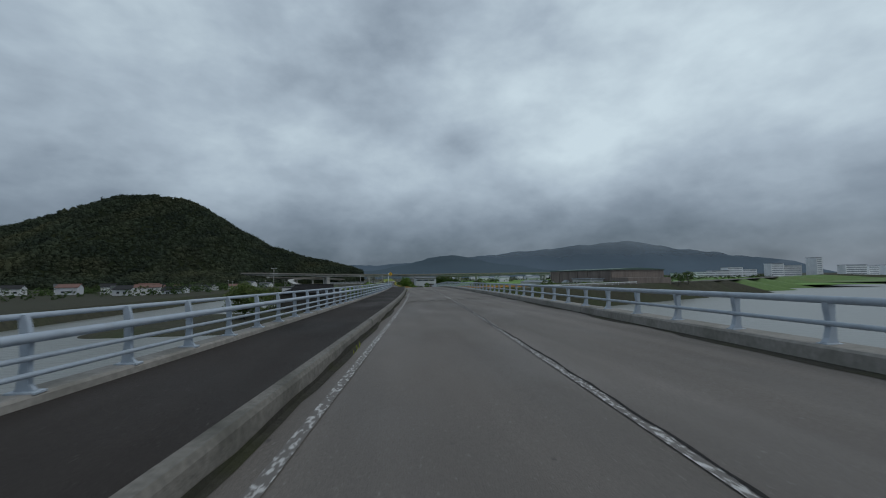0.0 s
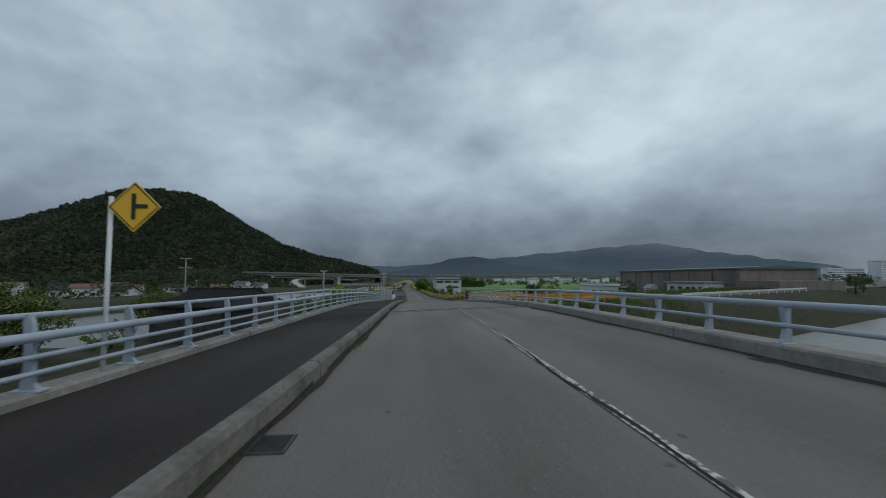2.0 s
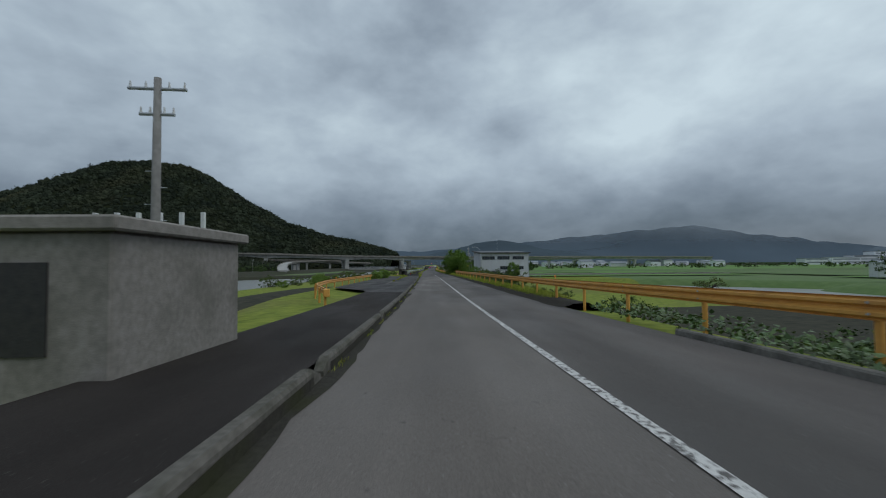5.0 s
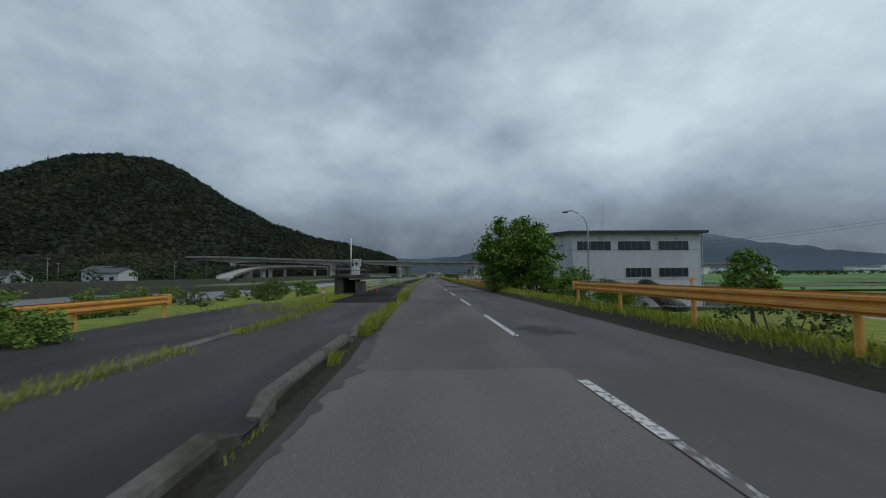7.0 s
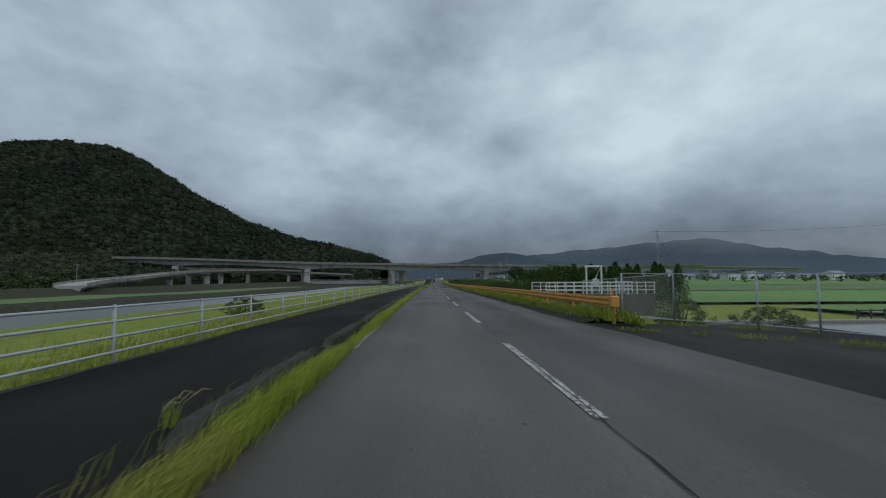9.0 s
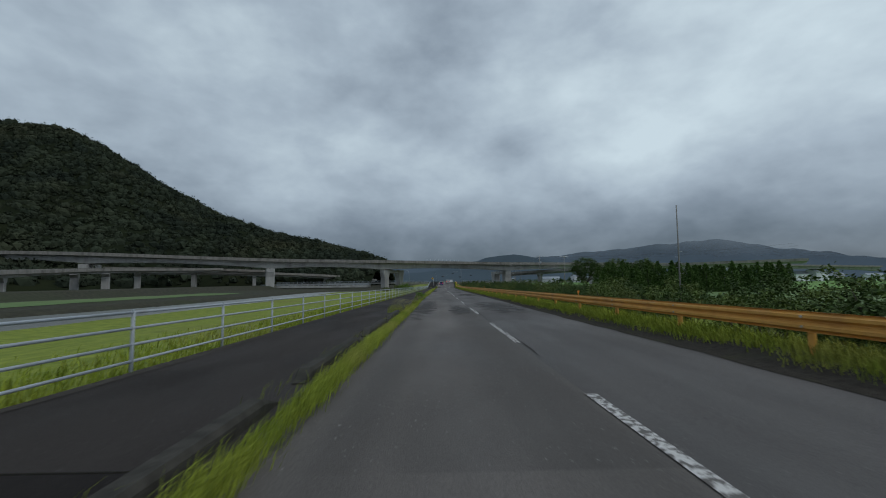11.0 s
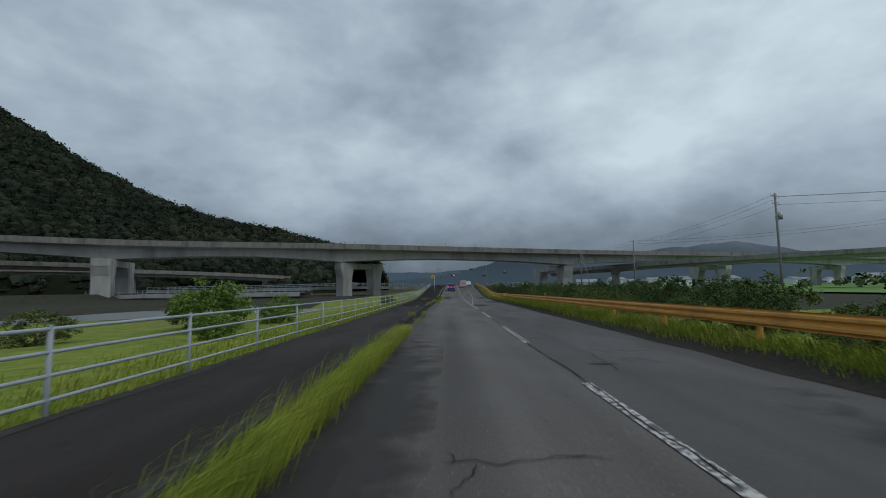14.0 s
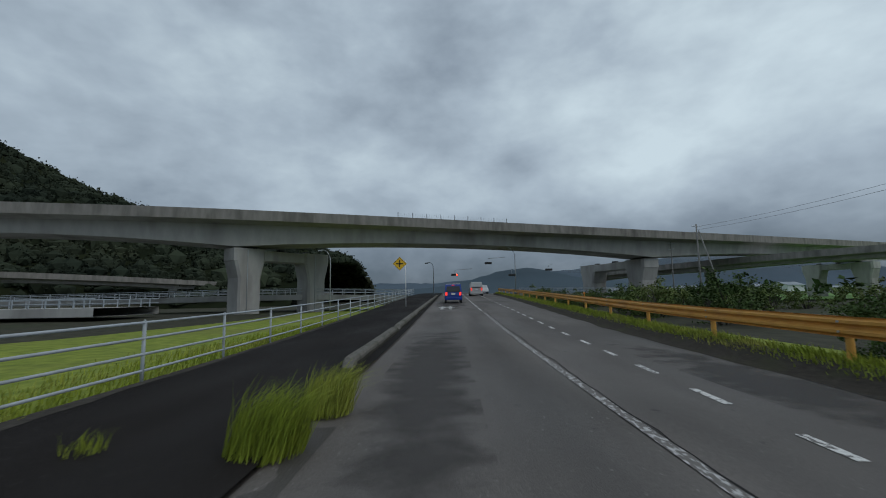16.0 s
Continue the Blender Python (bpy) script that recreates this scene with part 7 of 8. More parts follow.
def glass(name, tint, rough=0.08):
    mt = bpy.data.materials.new(name)
    mt.use_nodes = True
    b = mt.node_tree.nodes["Principled BSDF"]
    b.inputs["Base Color"].default_value = (*tint, 1)
    b.inputs["Roughness"].default_value = rough
    b.inputs["Specular IOR Level"].default_value = 0.6
    return mt


def lamp_material(name, colour, strength):
    mt = bpy.data.materials.new(name)
    mt.use_nodes = True
    b = mt.node_tree.nodes["Principled BSDF"]
    b.inputs["Base Color"].default_value = (*colour, 1)
    b.inputs["Emission Color"].default_value = (*colour, 1)
    b.inputs["Emission Strength"].default_value = strength
    return mt


M_PANE = glass("dark_window_glass", (0.035, 0.042, 0.05))
M_CARGLASS = glass("car_glass", (0.02, 0.022, 0.025))
M_TAIL = lamp_material("lit_tail_lamp", (1.0, 0.05, 0.03), 0.9)
M_SIGNALRED = lamp_material("lit_red_signal", (1.0, 0.06, 0.03), 5.0)


# ---- buildings ----
def window(parent, x, y, z, w, h, nx=2, deep=0.08, frame_mat=None):
    """A window on a wall that faces -y: frame bars and panes."""
    win = put("window", Geo().box(x - w / 2 - 0.05, y - 0.05, z - 0.05, x + w / 2 + 0.05, y - 0.03, z).box(x - w / 2 - 0.05, y - 0.05, z + h, x + w / 2 + 0.05, y - 0.03, z + h + 0.05)
              .box(x - w / 2 - 0.05, y - 0.05, z, x - w / 2, y - 0.03, z + h).box(x + w / 2, y - 0.05, z, x + w / 2 + 0.05, y - 0.03, z + h), frame_mat or M_WHITERAIL, parent)
    pw = w / nx
    for i in range(nx):
        put("pane", Geo().box(x - w / 2 + i * pw + 0.02, y - 0.035, z, x - w / 2 + (i + 1) * pw - 0.02, y - 0.02, z + h), M_PANE, win)
    return win


def house(at, yaw, w, d, h, roof_h, wall, roof, label, windows=(), overhang=0.5, group="village houses", base=1.0, category="house"):
    """A house with a gable roof (ridge along x); at: middle of its front edge."""
    root = thing("house", Matrix.Translation(at) @ Matrix.Rotation(yaw, 4, "Z"), label, category, group)
    g = Geo()
    g.box(-w / 2, 0, -base, w / 2, d, h)
    if roof_h > 0:
        g.prism([(0, h), (d, h), (d / 2, h + roof_h)], lambda y, z: (-w / 2, y, z), lambda y, z: (w / 2, y, z))
    put("wall", g, wall, root)
    t = 0.14
    if roof_h > 0:
        k = overhang * roof_h / (d / 2)
        g = Geo().prism([(-overhang, h - k), (d / 2, h + roof_h), (d + overhang, h - k), (d + overhang, h - k + t), (d / 2, h + roof_h + t), (-overhang, h - k + t)], lambda y, z: (-w / 2 - overhang, y, z), lambda y, z: (w / 2 + overhang, y, z))
        rf = put("roof", g, roof, root)
        put("ridge", Geo().box(-w / 2 - overhang, d / 2 - 0.14, h + roof_h + t - 0.03, w / 2 + overhang, d / 2 + 0.14, h + roof_h + t + 0.14, 0.03), roof, rf)
    else:
        put("roof", Geo().box(-w / 2 - overhang, -overhang, h, w / 2 + overhang, d + overhang, h + 0.25, 0.03), roof, root)
    for x, z, ww, hh in windows:
        window(root, x, 0, z, ww, hh)
    return root


# tiled house below the bridge end
def tiled_house():
    a, b = Vector((-29.5, 125.4)), Vector((-18.9, 121.6))
    m, d = (a + b) / 2, (b - a)
    yaw = math.atan2(d.y, d.x)
    half = d.length / 2
    zr = 6.7
    root = thing("house", Matrix.Translation((m.x, m.y, -7.2)) @ Matrix.Rotation(yaw, 4, "Z"), "traditional house with a dark tiled hip-and-gable roof", "house", "bank houses")
    put("wall", Geo().box(-half - 2.6, -3.7, -1.0, half + 2.6, 3.7, zr - 1.75), M_DARKCONC, root)
    gb, ev, dz, ze = 1.9, 4.7, 0.85, 2.0
    vs = [(-half, 0, zr), (half, 0, zr)]
    for sx in (-1, 1):
        for sy in (-1, 1):
            vs.append((sx * (half - 0.15), sy * gb, zr - dz))
    for sx in (-1, 1):
        for sy in (-1, 1):
            vs.append((sx * (half + 1.9), sy * ev, zr - ze))
    vs += [(x, y, z - 0.16) for x, y, z in vs[6:10]]
    rg_ = Geo()
    rg_.add(vs, [(0, 1, 4, 2), (2, 4, 8, 6), (1, 0, 3, 5), (5, 3, 7, 9), (4, 5, 9, 8), (3, 2, 6, 7), (6, 8, 12, 10), (8, 9, 13, 12), (9, 7, 11, 13), (7, 6, 10, 11), (10, 12, 13, 11)])
    roof = put("roof", rg_, M_GREYTILE, root)
    for sx in (-1, 1):
        x = sx * (half - 0.15)
        put("gable", Geo().prism([(-gb, zr - dz), (gb, zr - dz), (0, zr - 0.02)], lambda y, z: (x - 0.04, y, z), lambda y, z: (x + 0.04, y, z)), M_STEELDARK, root, label="dark wooden gable")
    put("ridge", Geo().box(-half - 0.3, -0.17, zr - 0.03, half + 0.3, 0.17, zr + 0.26, 0.05), M_GREYTILE, roof)
    for k in range(46):
        t = -1 + 2 * k / 45
        for sy in (-1, 1):
            p0, p1, p2 = (t * half, 0, zr), (t * (half - 0.15), sy * gb, zr - dz), (t * (half + 1.9), sy * ev, zr - ze)
            put("tile_rib", Geo().tube([Vector(p0) + Vector((0, 0, 0.04)), Vector(p1) + Vector((0, 0, 0.04)), Vector(p2) + Vector((0, 0, 0.04))], 0.06, 5), M_GREYTILE, roof)
    for k in range(20):
        t = -1 + 2 * k / 19
        put("tile_rib", Geo().tube([(half - 0.15, t * gb, zr - dz + 0.04), (half + 1.9, t * ev, zr - ze + 0.04)], 0.06, 5), M_GREYTILE, roof)


tiled_house()
house((-30.0, 136.6, -7.2), 0.25, 11.0, 5.0, 5.75, 0.0, M_WHITEWALL, M_DARKROOF, "flat-roofed white two-storey house behind the tiled house", [(4.6, 3.4, 1.0, 1.1)], 0.12, "bank houses")
rv = random.Random(5)
for k, (x, y) in enumerate(((-205, 300), (-188, 312), (-172, 296), (-158, 318), (-143, 300), (-131, 322), (-222, 325), (-240, 305), (-118, 345), (-127, 372), (-112, 395), (-262, 330), (-180, 345), (-150, 350), (-133, 415), (-120, 250), (-138, 262), (-155, 268))):
    house((x, y, -7.0), rv.uniform(-0.6, 0.6), rv.uniform(8, 13), rv.uniform(6, 8), rv.uniform(2.8, 4.6), rv.uniform(1.4, 2.2), M_WHITEWALL if k % 3 else M_GREYWALL, (M_REDTILE, M_GREYTILE, M_DARKROOF, M_GREYTILE)[k % 4],
          ("pale village house with a red tiled roof", "pale village house with a grey tiled roof", "pale village house with a dark roof", "pale village house with a grey tiled roof")[k % 4], [(-2, 0.9, 1.8, 1.2), (2, 0.9, 1.8, 1.2)])
vg_ = Geo()
for k in range(190):
    x, y = -96 - rv.random() * 190, rv.uniform(215, 470)
    r = rv.uniform(1.6, 4.2)
    crown(vg_, rv, (x, y, gz(x, y) + r * 0.75), (r * 1.2, r * 1.1, r * 0.85), 16, 16, 0.42)
put("village_trees", vg_, M_LEAFDARK, label="dark green trees and hedges among the village houses", category="trees", kind="stuff")


def factory():
    a, b = Vector((88.0, 235.0)), Vector((93.0, 177.0))
    d = b - a
    yaw = math.atan2(d.y, d.x)
    w = d.length
    root = thing("factory", Matrix.Translation((a.x, a.y, -7.2)) @ Matrix.Rotation(yaw, 4, "Z"), "long brown sheet-metal factory hall with a green roof edge", "factory")
    put("wall", Geo().box(0, 0, -1, w, 26, 10.46), M_BROWNWALL, root)
    put("roof", Geo().prism([(-0.5, 10.5), (26.5, 10.5), (26.5, 10.7), (13, 11.5), (-0.5, 10.85)], lambda y, z: (-0.5, y, z), lambda y, z: (w + 0.5, y, z)), M_GREENROOF, root)
    for k in range(7):
        x = 0.4 + k * (w - 0.8) / 6
        put("pilaster", Geo().box(x - 0.25, -0.35, -1, x + 0.25, 0.0, 10.4, 0.03), M_BROWNWALL, root)
    for k in range(6):
        x0, x1 = 0.7 + k * (w - 0.8) / 6, 0.1 + (k + 1) * (w - 0.8) / 6
        put("wall_panel", Geo().box(x0, -0.06, 0.2, x1, 0.0, 9.9), M_BROWNWALL, root)
    an = Matrix.Translation((w + 0.3, -1.0, 0))
    annex = put("annex", Geo().box(0, 0, -1, 12.5, 20, 7.2), M_BROWNWALL, root, an)
    put("awning", Geo().box(-0.3, -2.2, 5.1, 12.8, 0.0, 5.5, 0.03), M_DARKROOF, annex)
    for x in (2.0, 6.2):
        put("door", Geo().box(x, -0.12, 0, x + 3.4, -0.02, 4.6, 0.02), M_WHITEWALL, annex, label="pale sliding door")
    office = thing("office", Matrix.Translation((83.2, 195.5, -7.2)) @ Matrix.Rotation(yaw, 4, "Z") @ Matrix.Diagonal((1.3, 1.2, 1.0, 1.0)), "low white office block in front of the factory hall", "office")
    put("wall", Geo().box(0, 0, -1, 12.4, 5.0, 6.6), M_WHITEWALL, office)
    put("roof", Geo().box(-0.4, -0.5, 6.6, 12.8, 5.4, 6.95, 0.03), M_HAZEROOF, office)
    for x in (1.8, 4.4, 7.0, 8.6, 11.0):
        window(office, x, 0, 4.4, 1.3, 1.0)
    house((84.0, 208.5, -7.2), yaw, 4.0, 3.5, 4.6, 1.2, M_WHITEWALL, M_HAZEROOF, "small pale shed beside the factory", [(0, 3.2, 0.8, 0.7)], 0.3, "factory sheds", category="shed")
    house((71.4, 220.0, -7.2), yaw + 0.08, 25, 6, 5.2, 0.6, M_WHITEWALL, M_HAZEROOF, "low white shed beside the pond", [(-8, 2.6, 1.6, 0.9), (-3, 2.6, 1.6, 0.9), (2, 2.6, 1.6, 0.9), (8, 2.6, 1.6, 0.9)], 0.3, "factory sheds", category="shed")
    house((132.0, 276.0, -7.2), -0.5, 26, 6, 4.2, 0.5, M_WHITEWALL, M_HAZEROOF, "long low white shed beyond the pond", [(-8, 2.4, 2.4, 0.9), (6, 2.4, 2.4, 0.9)], 0.3, "factory sheds", category="shed")


factory()


def pump_house():
    x0, x1, y0, y1, zb, zt = 14.8, 28.3, 290.0, 306.4, -7.3, 0.30
    root = thing("pump_house", (x0, y0, zb), "two-storey pale grey pump house with strip windows", "building")
    w, d, h = x1 - x0, y1 - y0, zt - zb
    sk = -0.3
    def sheared(g):
        g.v = [(x + sk * y / d, y, z + (0.95 * y / d if z > 3.5 else 0.0)) for x, y, z in g.v]
        return g
    put("lower_wall", sheared(Geo().box(-0.02, -0.02, -1.0, w + 0.02, d + 0.02, 2.75)), M_WHITEWALL, root, label="white painted lower wall")
    put("upper_wall", sheared(Geo().box(0, 0, 2.75, w, d, h)), M_GREYWALL, root)
    for z in (2.75, h - 1.75):
        put("wall_joint", sheared(Geo().box(-0.035, -0.035, z, w + 0.035, d + 0.035, z + 0.05)), M_GREYRAIL, root)
    rf = put("roof", sheared(Geo().box(-0.55, -0.55, h, w + 0.55, d + 0.55, h + 0.16, 0.03)), M_DARKROOF, root)
    for k in range(48):
        x = -0.5 + k * (w + 1.0) / 47
        put("roof_rib", Geo().box(x - 0.06, -0.62, h + 0.10, x + 0.06, 0.3, h + 0.26, 0.02), M_DARKROOF, rf)
    for k in range(46):
        y = 0.2 + k * (d - 0.2) / 45
        put("roof_rib", sheared(Geo().box(-0.62, y - 0.06, h + 0.10, 0.3, y + 0.06, h + 0.26, 0.02)), M_DARKROOF, rf)
    zr = rz(290) - zb
    for u0, u1 in ((0.45, 4.0), (4.75, 8.2), (9.0, 12.2)):
        window(root, (u0 + u1) / 2, 0, zr + 3.98, u1 - u0, 0.95, 5)
    for u0, u1 in ((5.5, 8.2), (9.0, 12.1)):
        window(root, (u0 + u1) / 2, 0, zr + 1.2, u1 - u0, 0.95, 5)
    for x in (3.0, 7.8, 11.0):
        put("vent", Geo().box(x - 0.18, -0.12, h - 0.65, x + 0.18, 0.0, h - 0.35, 0.02), M_GREYRAIL, root)
    for y, z in ((14.6, 1.6), (11.2, 1.6)):
        put("small_window", Geo().box(-0.42, y - 0.4, z, -0.05, y + 0.4, z + 0.3).box(-0.3, y - 0.35, z - 0.35, -0.1, y + 0.35, z), M_STEELDARK, root)
    put("downpipe", Geo().tube([(w + 0.1, -0.08, -0.5), (w + 0.1, -0.08, h)], 0.05, 6), M_GREYRAIL, root)
    put("cable", Geo().tube([(-0.35, 13.0, h + 0.6), (-0.25, 12.6, h + 0.15), (-0.22, 12.2, h + 0.1), (-0.3, 11.7, h + 0.4)], 0.015, 5), M_SIGNBLACK, root)
    mast = put("mast", Geo().tube([(5.6, 6.0, h), (5.6, 6.0, h + 4.6)], 0.03, 6, 0.012), M_GALV, root)
    put("antenna", Geo().tube([(5.35, 6.0, h + 4.0), (5.85, 6.0, h + 4.0)], 0.012, 5), M_GALV, mast)
    for x in (18.4, 22.2):
        p = thing("intake_pipe", (x, 289.9, -6.0), "fat black discharge pipe leaning from the pump house wall", "pipe", "intake pipes")
        pts = [(0, 0.4, 0.75), (0, -0.8, 0.7), (0.2, -2.0, 0.2), (0.5, -3.6, -0.7), (0.8, -5.0, -1.4)]
        put("barrel", Geo().tube(pts, 0.78, 18), M_BLACKPIPE, p, smooth=True)
        put("collar", Geo().tube([(0.14, -1.75, 0.32), (0.19, -1.95, 0.24)], 0.86, 18), M_BLACKPIPE, p)


pump_house()
hut = house((xc(326) + 19.2, 326.0, -7.4), 0.06, 5.8, 5.0, 3.1, 0.0, M_GREYWALL, M_DARKROOF, "small flat-roofed grey hut with a projecting dark roof", [(-2.0, 1.6, 0.9, 0.8)], 0.55, "huts", category="hut")
window(hut, 1.6, 0, 1.2, 1.9, 1.3)

# distant houses and town blocks
rd = random.Random(15)
for k in range(34):
    y = rd.uniform(640, 1500)
    x = rd.uniform(0.10, 0.62) * (y - 120) + 30
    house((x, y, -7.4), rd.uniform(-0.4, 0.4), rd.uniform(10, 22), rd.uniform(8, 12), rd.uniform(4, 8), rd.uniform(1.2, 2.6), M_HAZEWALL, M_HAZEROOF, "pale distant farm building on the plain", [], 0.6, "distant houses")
for k, (x, y, w, d, h) in enumerate(((790, 900, 40, 20, 22), (835, 915, 50, 20, 17), (905, 905, 34, 20, 30), (950, 920, 70, 20, 26), (1012, 900, 16, 16, 42), (1040, 930, 22, 20, 44), (1118, 905, 60, 20, 25), (1180, 915, 30, 20, 22), (700, 880, 50, 20, 12), (745, 890, 46, 18, 15), (1260, 920, 80, 20, 24), (640, 870, 40, 18, 10))):
    blk = thing("town_block", (x, y, -8), "pale distant town building with rows of windows", "building", "town blocks")
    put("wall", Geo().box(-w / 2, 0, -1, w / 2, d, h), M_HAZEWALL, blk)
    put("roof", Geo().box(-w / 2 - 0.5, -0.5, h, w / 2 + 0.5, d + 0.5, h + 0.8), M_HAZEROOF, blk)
    for r in range(int(h / 5)):
        put("window_band", Geo().box(-w / 2 + 2, -0.15, 3 + r * 5, w / 2 - 2, 0.0, 5 + r * 5), M_HAZEROOF, blk)
rw = random.Random(8)
fw = Geo()
for k in range(700):
    y = rw.uniform(560, 1700)
    x = 60 + rw.random() * (y - 150) * 1.1
    r = rw.uniform(2.0, 4.5)
    crown(fw, rw, (x, y, -5.5), (r * 1.6, r, r * 0.6), 5, 5, 1.3)
put("distant_trees", fw, M_LEAFDARK, label="scattered dark trees and hedges on the far plain", category="trees", kind="stuff")


# ---- poles, lamps and signs ----
def utility_pole(at, height, label, arms=((0.35, 1.6),), yaw=0.0, lean=(0, 0), r=0.16, transformer=False, insul=True):
    root = thing("utility_pole", Matrix.Translation(at), label, "utility pole", "utility poles")
    top = Vector((lean[0], lean[1], height))
    put("pole", Geo().tube([(0, 0, -0.8), tuple(top * 0.5), tuple(top)], r, 10, r * 0.62), M_POLE, root, smooth=True)
    c, s = math.cos(yaw), math.sin(yaw)
    for dz, w in arms:
        z = height - dz
        o = top * (z / height)
        arm = put("cross_arm", Geo().tube([(o.x - c * w / 2, o.y - s * w / 2, z), (o.x + c * w / 2, o.y + s * w / 2, z)], 0.045, 6), M_GALV, root)
        if insul:
            for k in (-0.46, -0.2, 0.2, 0.46):
                put("insulator", Geo().tube([(o.x + c * w * k, o.y + s * w * k, z + 0.03), (o.x + c * w * k, o.y + s * w * k, z + 0.2)], 0.035, 6, 0.02), M_WHITERAIL, arm)
    if transformer:
        z = height - 2.6
        o = top * (z / height)
        put("transformer", Geo().tube([(o.x + 0.35, o.y - 0.1, z - 0.4), (o.x + 0.35, o.y - 0.1, z + 0.4)], 0.22, 10), M_GALV, root, smooth=True)
    for k in range(8):
        z = 2.4 + k * 0.45
        if z < height - 1.2:
            o = top * (z / height)
            put("step_bolt", Geo().tube([(o.x - (0.3 if k % 2 else -0.3), o.y, z), (o.x, o.y, z)], 0.012, 4), M_GALV, root)
    return root


def wire(a, b, sag, r=0.014, label="thin black overhead wire"):
    a, b = Vector(a), Vector(b)
    pts = []
    for k in range(15):
        t_ = k / 14
        p = a.lerp(b, t_)
        p.z -= sag * 4 * t_ * (1 - t_)
        pts.append(tuple(p - a))
    put("wire", Geo().tube(pts, r, 4), M_SIGNBLACK, at=a, label=label, category="wire", group="overhead wires")


utility_pole((-40.8, 146.9, -7.2), 12.1, "tall concrete utility pole with two cross arms", ((0.2, 1.8), (1.9, 2.2)), 0.3)
utility_pole((-11.5, 125.6, -6.5), 8.6, "concrete utility pole with a small lamp box", ((0.15, 0.9),), 0.2, r=0.15)
utility_pole((-6.0, 181.5, -5.6), 8.1, "concrete utility pole with one cross arm", ((0.3, 1.5), (1.0, 0.9)), 0.1, r=0.15)
utility_pole((15.0, 328.2, -7.4), 11.1, "concrete utility pole with insulators and steps", ((0.8, 0.9), (1.6, 0.5), (2.6, 1.0)), 0.4, (-0.35, 0.3), transformer=False)
utility_pole((15.9, 327.6, -7.4), 8.9, "short leaning concrete support pole", (), 0.0, (-0.75, 0.3), r=0.15)
utility_pole((38.7, 397.5, -7.6), 11.7, "thin steel pole with one cross arm in the field", ((0.3, 1.8),), 0.2, r=0.10)
wire((38.7, 397.5, 3.2), (41.5, 393.0, -7.4), 0.0, 0.03, "steel stay wire of the field pole")
utility_pole((34.7, 592.2, -8.2), 11.0, "slim concrete utility pole with one cross arm", ((0.3, 1.6),), 0.5, r=0.14)
utility_pole((37.2, 633.9, -8.2), 12.6, "concrete utility pole with cross arms and a stay", ((0.4, 2.0), (1.3, 1.4)), 0.4, r=0.16)
utility_pole((39.6, 632.0, -8.2), 11.6, "leaning concrete support pole", (), 0.0, (-2.2, 1.7), r=0.14)
utility_pole((42.9, 652.8, -8.2), 12.1, "concrete utility pole with cross arms", ((0.3, 1.8), (1.5, 1.2)), 0.2, r=0.14)
utility_pole((33.6, 520.0, -8.2), 10.1, "slender concrete pole with one long cross arm", ((0.15, 2.6),), 0.15, r=0.13, insul=False)
utility_pole((17.5, 432.0, -7.8), 9.0, "slender steel lamp mast behind the scrub", (), 0.0, r=0.07)
for i, (x, y) in enumerate(((-90, 300), (-101, 360), (-98, 410), (-110, 455), (-92, 260), (-150, 420))):
    utility_pole((x, y, -7.0), 7.5, "distant concrete utility pole among the houses", ((0.3, 1.2),), 0.1 * i, r=0.12)
for dz in (0.0, 0.5):
    wire((34.6 + dz, 592.2, 2.6 - dz), (75, 560, 4.8 - dz), 1.2)
    wire((34.7, 592.2, 2.6 - dz), (37.2, 633.9, 4.0 - dz), 0.5)
    wire((14.7, 328.4, 0.4 + dz), (60, 300, 2.6 + dz), 1.5)
utility_pole((34.7, 555.0, -8.2), 12.3, "tall concrete utility pole with cross arms and a transformer", ((0.3, 1.8), (1.2, 1.4), (2.6, 0.8)), 0.5, r=0.16, transformer=True)
for dz, dx in ((0.0, -0.7), (0.0, 0.7), (-0.9, 0.5)):
    wire((34.7 + dx, 555.0, 3.7 + dz), (34.7 + dx, 592.2, 2.4 + dz), 0.7)
    wire((34.7 + dx, 555.0, 3.7 + dz), (110.0, 530.0, 6.0 + dz), 1.2)
wire((38.6, 397.5, 3.8), (95, 372, 6.0), 1.6)
wire((14.5, 306.4, 1.1), (14.7, 328.3, 1.6), 1.0)


def street_lamp(at, height, arm, label, yaw=math.pi):
    root = thing("street_lamp", Matrix.Translation(at) @ Matrix.Rotation(yaw, 4, "Z"), label, "street lamp", "street lamps")
    pts = [(0, 0, -0.5), (0, 0, height * 0.8)] + [(arm * 0.75 * (1 - math.cos(a)), 0, height * 0.8 + height * 0.2 * math.sin(a)) for a in [0.35, 0.7, 1.05, 1.4]]
    put("pole", Geo().tube(pts, 0.075, 8, 0.04), M_GALV, root, smooth=True)
    e = Vector(pts[-1])
    put("lamp_head", Geo().tube([e, e + Vector((0.18, 0, -0.02)), e + Vector((0.55, 0, -0.10)), e + Vector((0.8, 0, -0.14))], 0.07, 10, 0.10), M_GALV, root)
    put("lamp_glass", Geo().box(e.x + 0.3, -0.09, e.z - 0.22, e.x + 0.75, 0.09, e.z - 0.12, 0.02), M_PANE, root)


street_lamp((14.35, 284.2, -7.0), 8.9, 2.4, "curved grey street lamp in front of the pump house")
street_lamp((-18.6, 628.5, -7.4), 8.2, 1.6, "slim grey street lamp at the junction")
street_lamp((10.0, 642.0, -6.4), 9.0, 4.2, "slim grey street lamp at the junction")
street_lamp((-4.2, 640.5, -5.9), 5.6, 1.0, "slim grey street lamp at the junction")
street_lamp((-8.0, 160.6, -5.0), 3.8, 0.8, "small lamp on a pale post beside the river path")


